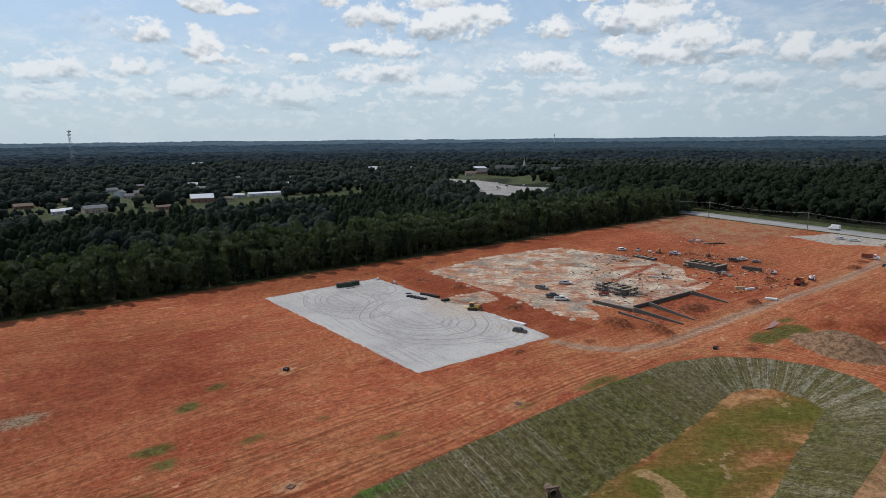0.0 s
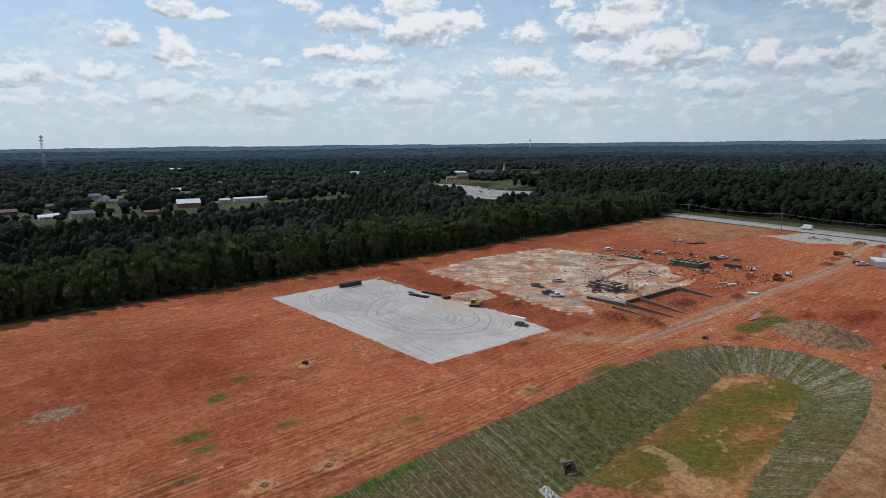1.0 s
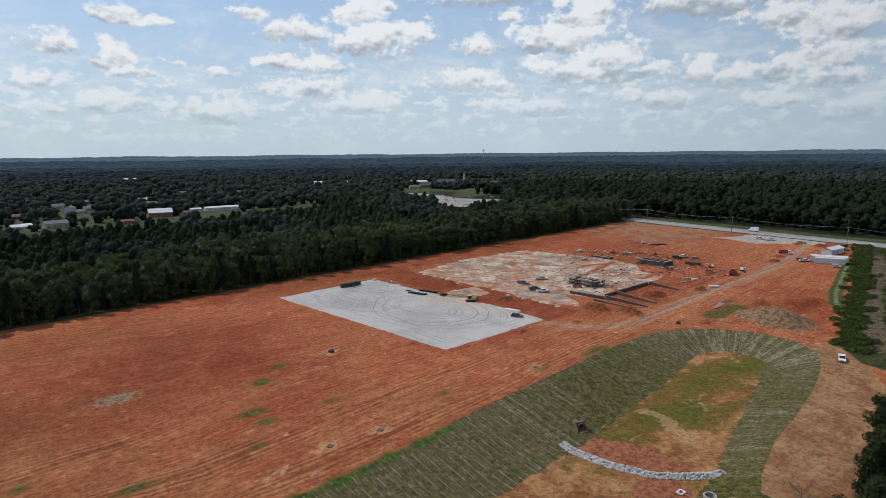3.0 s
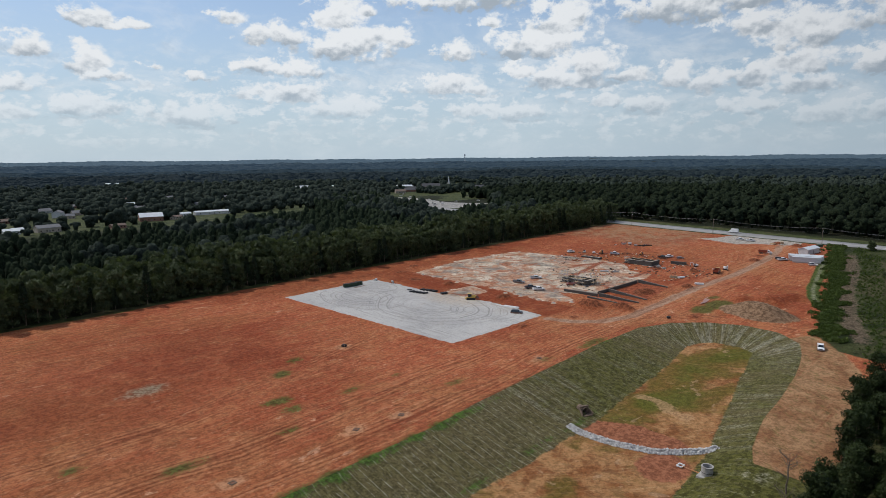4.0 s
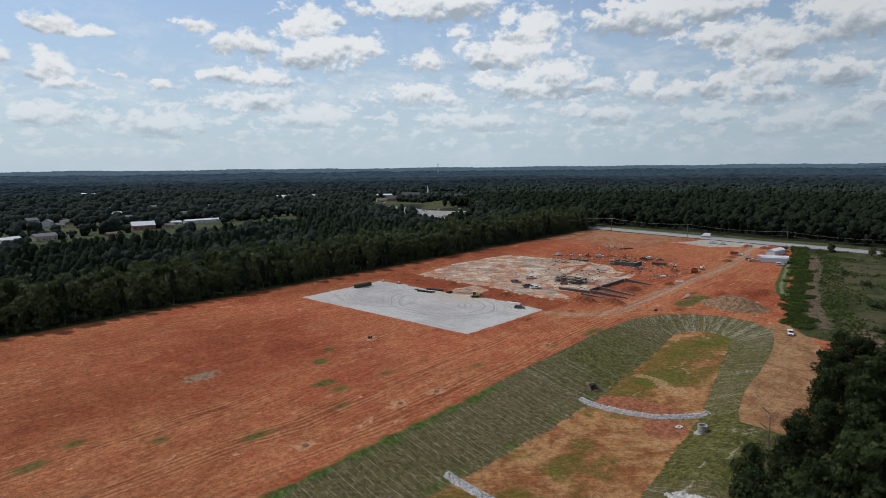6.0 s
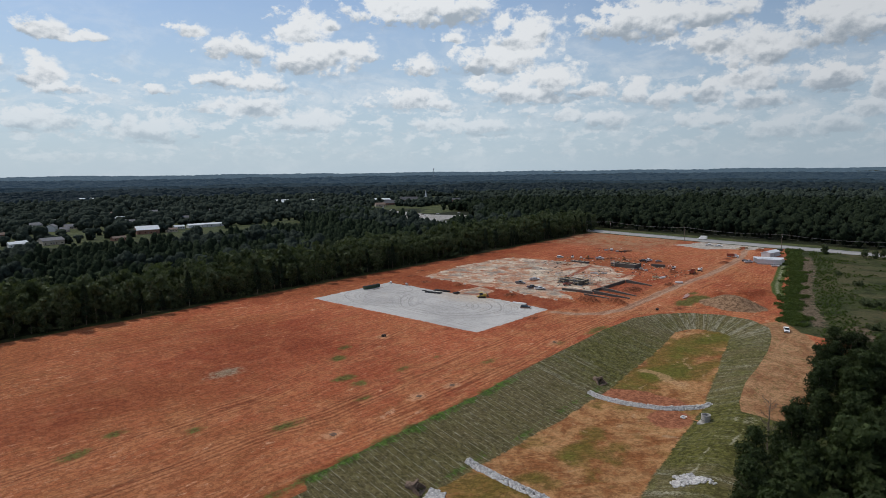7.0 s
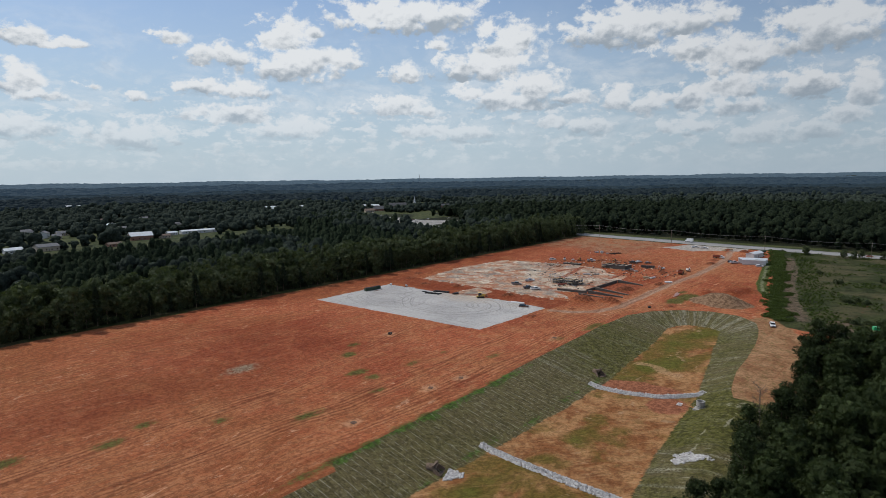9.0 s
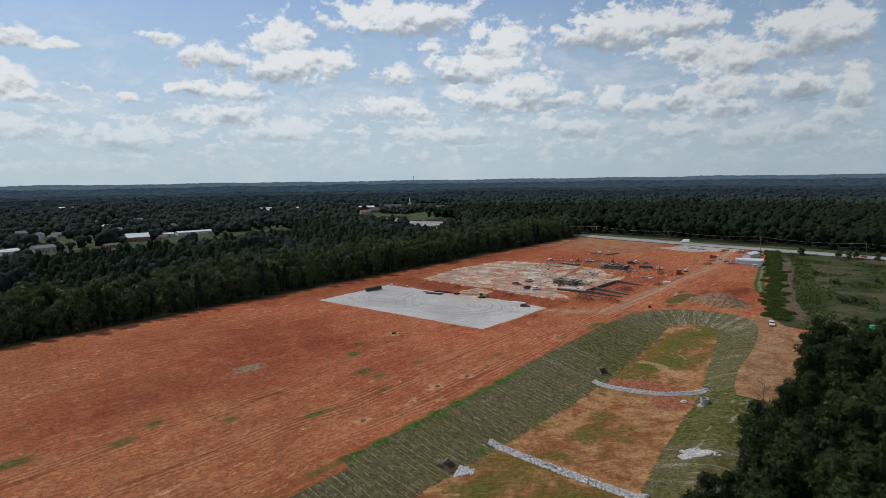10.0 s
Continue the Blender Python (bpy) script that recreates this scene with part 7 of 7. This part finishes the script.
def scrub():
    shrub = [template(140 + k, 56, "broad", 1.3, -0.2, 0.7 + 0.2 * k, 0.30) for k in range(4)]
    low = [template(150 + k, 16, "broad", 0.9, -0.2, 0.55, 0.32) for k in range(4)]
    edge = [(194, 47), (226, 56), (268, 63.5), (300, 70), (337, 79.5), (380, 90), (420, 99)]
    belt = scatter(21, (180, 30), (425, 110), 1.45, lambda x, y: (seg_dist(x, y, edge, False) < 4.4 + 3.0 * wobble(x, y, 14, 2)) & (x > 186))
    wood_stuff("brush_belt", 21, belt, shrub, "dense belt of dark green brush along the site", SHRUB)
    ditch = [(196, 38), (232, 50), (282, 62), (330, 70), (388, 84)]
    inner = scatter(22, (140, -30), (425, 100), 2.1, lambda x, y: (signed(x, y, [(140, 22), (186, 36), (228, 50), (282, 60), (388, 82), (424, 90), (424, -30), (140, -30)]) < 0) & (seg_dist(x, y, ditch, False) > 4.0) & ((seg_dist(x, y, ditch, False) < 15) | (wobble(x, y, 45, 6) + 0.6 * wobble(x, y, 12, 7) > 0.25)) & ~((x < 190) & (np.abs(y - 14) < 12)))
    wood_stuff("field_weeds", 22, inner, low, "low rough weeds and brambles in an unmown field", SHRUB)
    clumps = np.array([(249.5, 26.7), (251, 22), (252, 30), (203.4, 17.2), (205.7, 14.4), (206.8, 10.5), (300, 40), (262, 8), (330, 55), (320, 20), (204, 20), (253, 24)])
    clumps = np.concatenate([clumps + rng.normal(0, 1.2, clumps.shape) for _ in range(4)])
    wood_stuff("thicket", 23, clumps, [template(160 + k, 90, "broad", 1.6, 0.0, 2.4, 0.4) for k in range(3)], "dark thicket in the unmown field", LEAF)
    kinds = [make_tree("broad", crown("crown", 170 + k, 500, "broad", 2.6, 0.3, 6.0 + k, 0.45, LEAF), trunk_mesh(170 + k, 4, 0.14, 5, 1.4), "small bushy tree beside the highway") for k in range(2)]
    for k, (x, y) in enumerate([(415, 77.5), (411, 53.3), (412.5, 47.2), (418, 43.5), (421, 31), (417, 79), (418, 20), (416, 12), (419, 4)]):
        m = level(x, y, 40 * k)
        if k < 2:
            kinds[k].matrix_world = m
        else:
            copy_thing(kinds[k % 2], m)


scrub()


# ---- houses, church and towers beyond the woods ----
WALLS, ROOFS = (SIDING, TAN_SIDING, BRICK_WALL), (GREY_ROOF, BROWN_ROOF, DARK_ROOF)
LOOKS = [(2, 1), (0, 3), (1, 0), (0, 0), (1, 0), (0, 3), (2, 3), (1, 0), (2, 2), (1, 0), (0, 3), (0, 3), (2, 1), (1, 3), (0, 0), (0, 3), (0, 3), (2, 2), (2, 2), (2, 2), (1, 1), (2, 2), (1, 2), (2, 1), (1, 0), (2, 0), (0, 0)]
LOOKS += [(0, 0), (0, 3), (1, 1), (0, 3), (2, 0), (1, 0), (0, 3), (0, 3), (1, 3), (2, 1), (0, 0), (1, 0), (1, 1)]
WORDS = {0: "grey shingled roof", 1: "brown shingled roof", 2: "dark roof", 3: "pale metal roof"}
COATS = {0: "white", 1: "tan", 2: "brick"}
for (x, y, long, wide, h, rise, turn), (w, r) in zip(HOUSES, LOOKS):
    roof = WHITE_ROOF if r == 3 else ROOFS[r]
    storage_shed(x, y, turn, long, wide, h, rise, WALLS[w], roof, COATS[w] + " building with " + WORDS[r] + " among trees", "house" if long < 22 else "hall", 4)


def church_spire(x, y):
    top = thing("church_spire", "slim white church spire beside a dark roof", "spire", level(x, y))
    part("tower", box(-2, 2, -2, 2, 0, 11, 0.1), SIDING, top)
    bm = bmesh.new()
    limb(bm, (0, 0, 11), (0, 0, 24), 2.1, 0.1, 8)
    part("spire", bm, SIDING, top)


church_spire(818, 866)


def lattice_mast(x, y, h, w, label):
    top = thing("lattice_mast", label, "mast", level(x, y))
    corners = [(w * math.cos(a), w * math.sin(a)) for a in (0.3, 2.39, 4.49)]
    k = 0.25
    for cx, cy in corners:
        part("leg", rod((cx, cy, 0), (cx * k, cy * k, h), 0.45, 5), STEEL, top)
    steps = 14
    for i in range(steps):
        f, g = i / steps, (i + 1) / steps
        for j in range(3):
            a, b = corners[j], corners[(j + 1) % 3]
            fa, fb = 1 - f * (1 - k), 1 - g * (1 - k)
            part("brace", rod((a[0] * fa, a[1] * fa, h * f), (b[0] * fb, b[1] * fb, h * g), 0.28, 4), STEEL, top)
    for z in (0.82, 0.93):
        part("antenna_ring", tube(w * 0.9, w * 0.75, h * z, h * z + 3.5, 12), SIDING, top)


lattice_mast(215, 2290, 98, 6.5, "tall grey lattice radio mast above distant woods")
lattice_mast(2650, 2560, 52, 5.0, "slender radio mast on the skyline")


def parked():
    r = random.Random(6)
    cars = [estate(c, w + " car parked outside the shops", level(512, 572, 60), "saloon_car", 4.6, 1.5) for c, w in ((WHITE_PAINT, "white"), (BLACK_PAINT, "black"), (SILVER_PAINT, "silver"))]
    spots = [(512, 572), (505, 580), (498, 570), (530, 592), (545, 610), (560, 640), (575, 665), (590, 700), (600, 735), (488, 562), (520, 600), (610, 770), (640, 800), (655, 822), (566, 600), (590, 580)]
    for k, (x, y) in enumerate(spots):
        m = level(x, y, r.uniform(0, 180))
        if k < 3:
            cars[k].matrix_world = m
        else:
            copy_thing(cars[k % 3], m)


parked()


# ---- litter of the building site ----
def debris(seed, spots, label, mat):
    """Offcuts, blocks and scraps lying about, in one mesh."""
    r = np.random.default_rng(seed)
    cube = np.array([(x, y, z) for x in (-1, 1) for y in (-1, 1) for z in (-1, 1)], float)
    quad = np.array([(0, 1, 3, 2), (4, 6, 7, 5), (0, 4, 5, 1), (2, 3, 7, 6), (0, 2, 6, 4), (1, 5, 7, 3)])
    vs = []
    for cx, cy, rx, ry, k in spots:
        for _ in range(k):
            x, y = cx + r.normal(0, rx), cy + r.normal(0, ry)
            w = cube * np.array([r.uniform(0.12, 0.8), r.uniform(0.06, 0.3), r.uniform(0.05, 0.2)])
            a = r.uniform(0, 3.14)
            w = np.stack([w[:, 0] * math.cos(a) - w[:, 1] * math.sin(a), w[:, 0] * math.sin(a) + w[:, 1] * math.cos(a), w[:, 2]], 1)
            vs.append(w + (x, y, at(x, y) + 0.12))
    n = len(vs)
    me = raw_mesh("site_debris", np.concatenate(vs), (quad[None] + 8 * np.arange(n)[:, None, None]).reshape(-1, 4), mat)
    tagged(new("site_debris", me), label, "debris", kind="stuff")


AREAS = [(240, 168, 10, 7, 40), (228, 190, 9, 5, 24), (258, 205, 7, 6, 30), (300, 170, 8, 9, 30), (270, 128, 8, 4, 26), (207, 162, 8, 9, 40), (274, 164, 9, 10, 40), (270, 195, 6, 8, 24), (288, 186, 6, 8, 24), (262, 146, 9, 5, 26), (254, 132, 7, 4, 14), (330, 203, 9, 7, 20), (286, 142, 3, 5, 12)]
debris(1, [(a, b, c, d, k // 2) for a, b, c, d, k in AREAS], "scattered pale timber offcuts and boards on clay", TIMBER)
debris(2, AREAS, "scattered dark blocks and steel scraps on clay", BLACK_FILM)
debris(3, [(a, b, c, d, k // 6) for a, b, c, d, k in AREAS], "scattered pale concrete scraps and wrappings", WHITE_SHEET)


# ---- standing rain water ----
def puddle():
    m, n = material("muddy_water")
    surface(n, c4(0.30, 0.13, 0.085), 0.35, None, 0, 0, 0, 0.5)
    bm = bmesh.new()
    ring = []
    for k in range(28):
        a = 6.2832 * k / 28
        q = 1 + 0.25 * math.sin(3 * a) + 0.15 * math.sin(5 * a + 1)
        ring.append(bm.verts.new((214.5 + 6.0 * q * math.cos(a) - 0.8 * math.sin(a), 101 + 0.9 * q * math.sin(a) + 1.6 * math.cos(a), at(215, 101) + 0.10)))
    bm.faces.new(ring)
    me = bpy.data.meshes.new("puddle")
    bm.to_mesh(me)
    bm.free()
    me.materials.append(m)
    tagged(new("puddle", me), "shallow pink muddy puddle on clay", "puddle", kind="structure")


puddle()
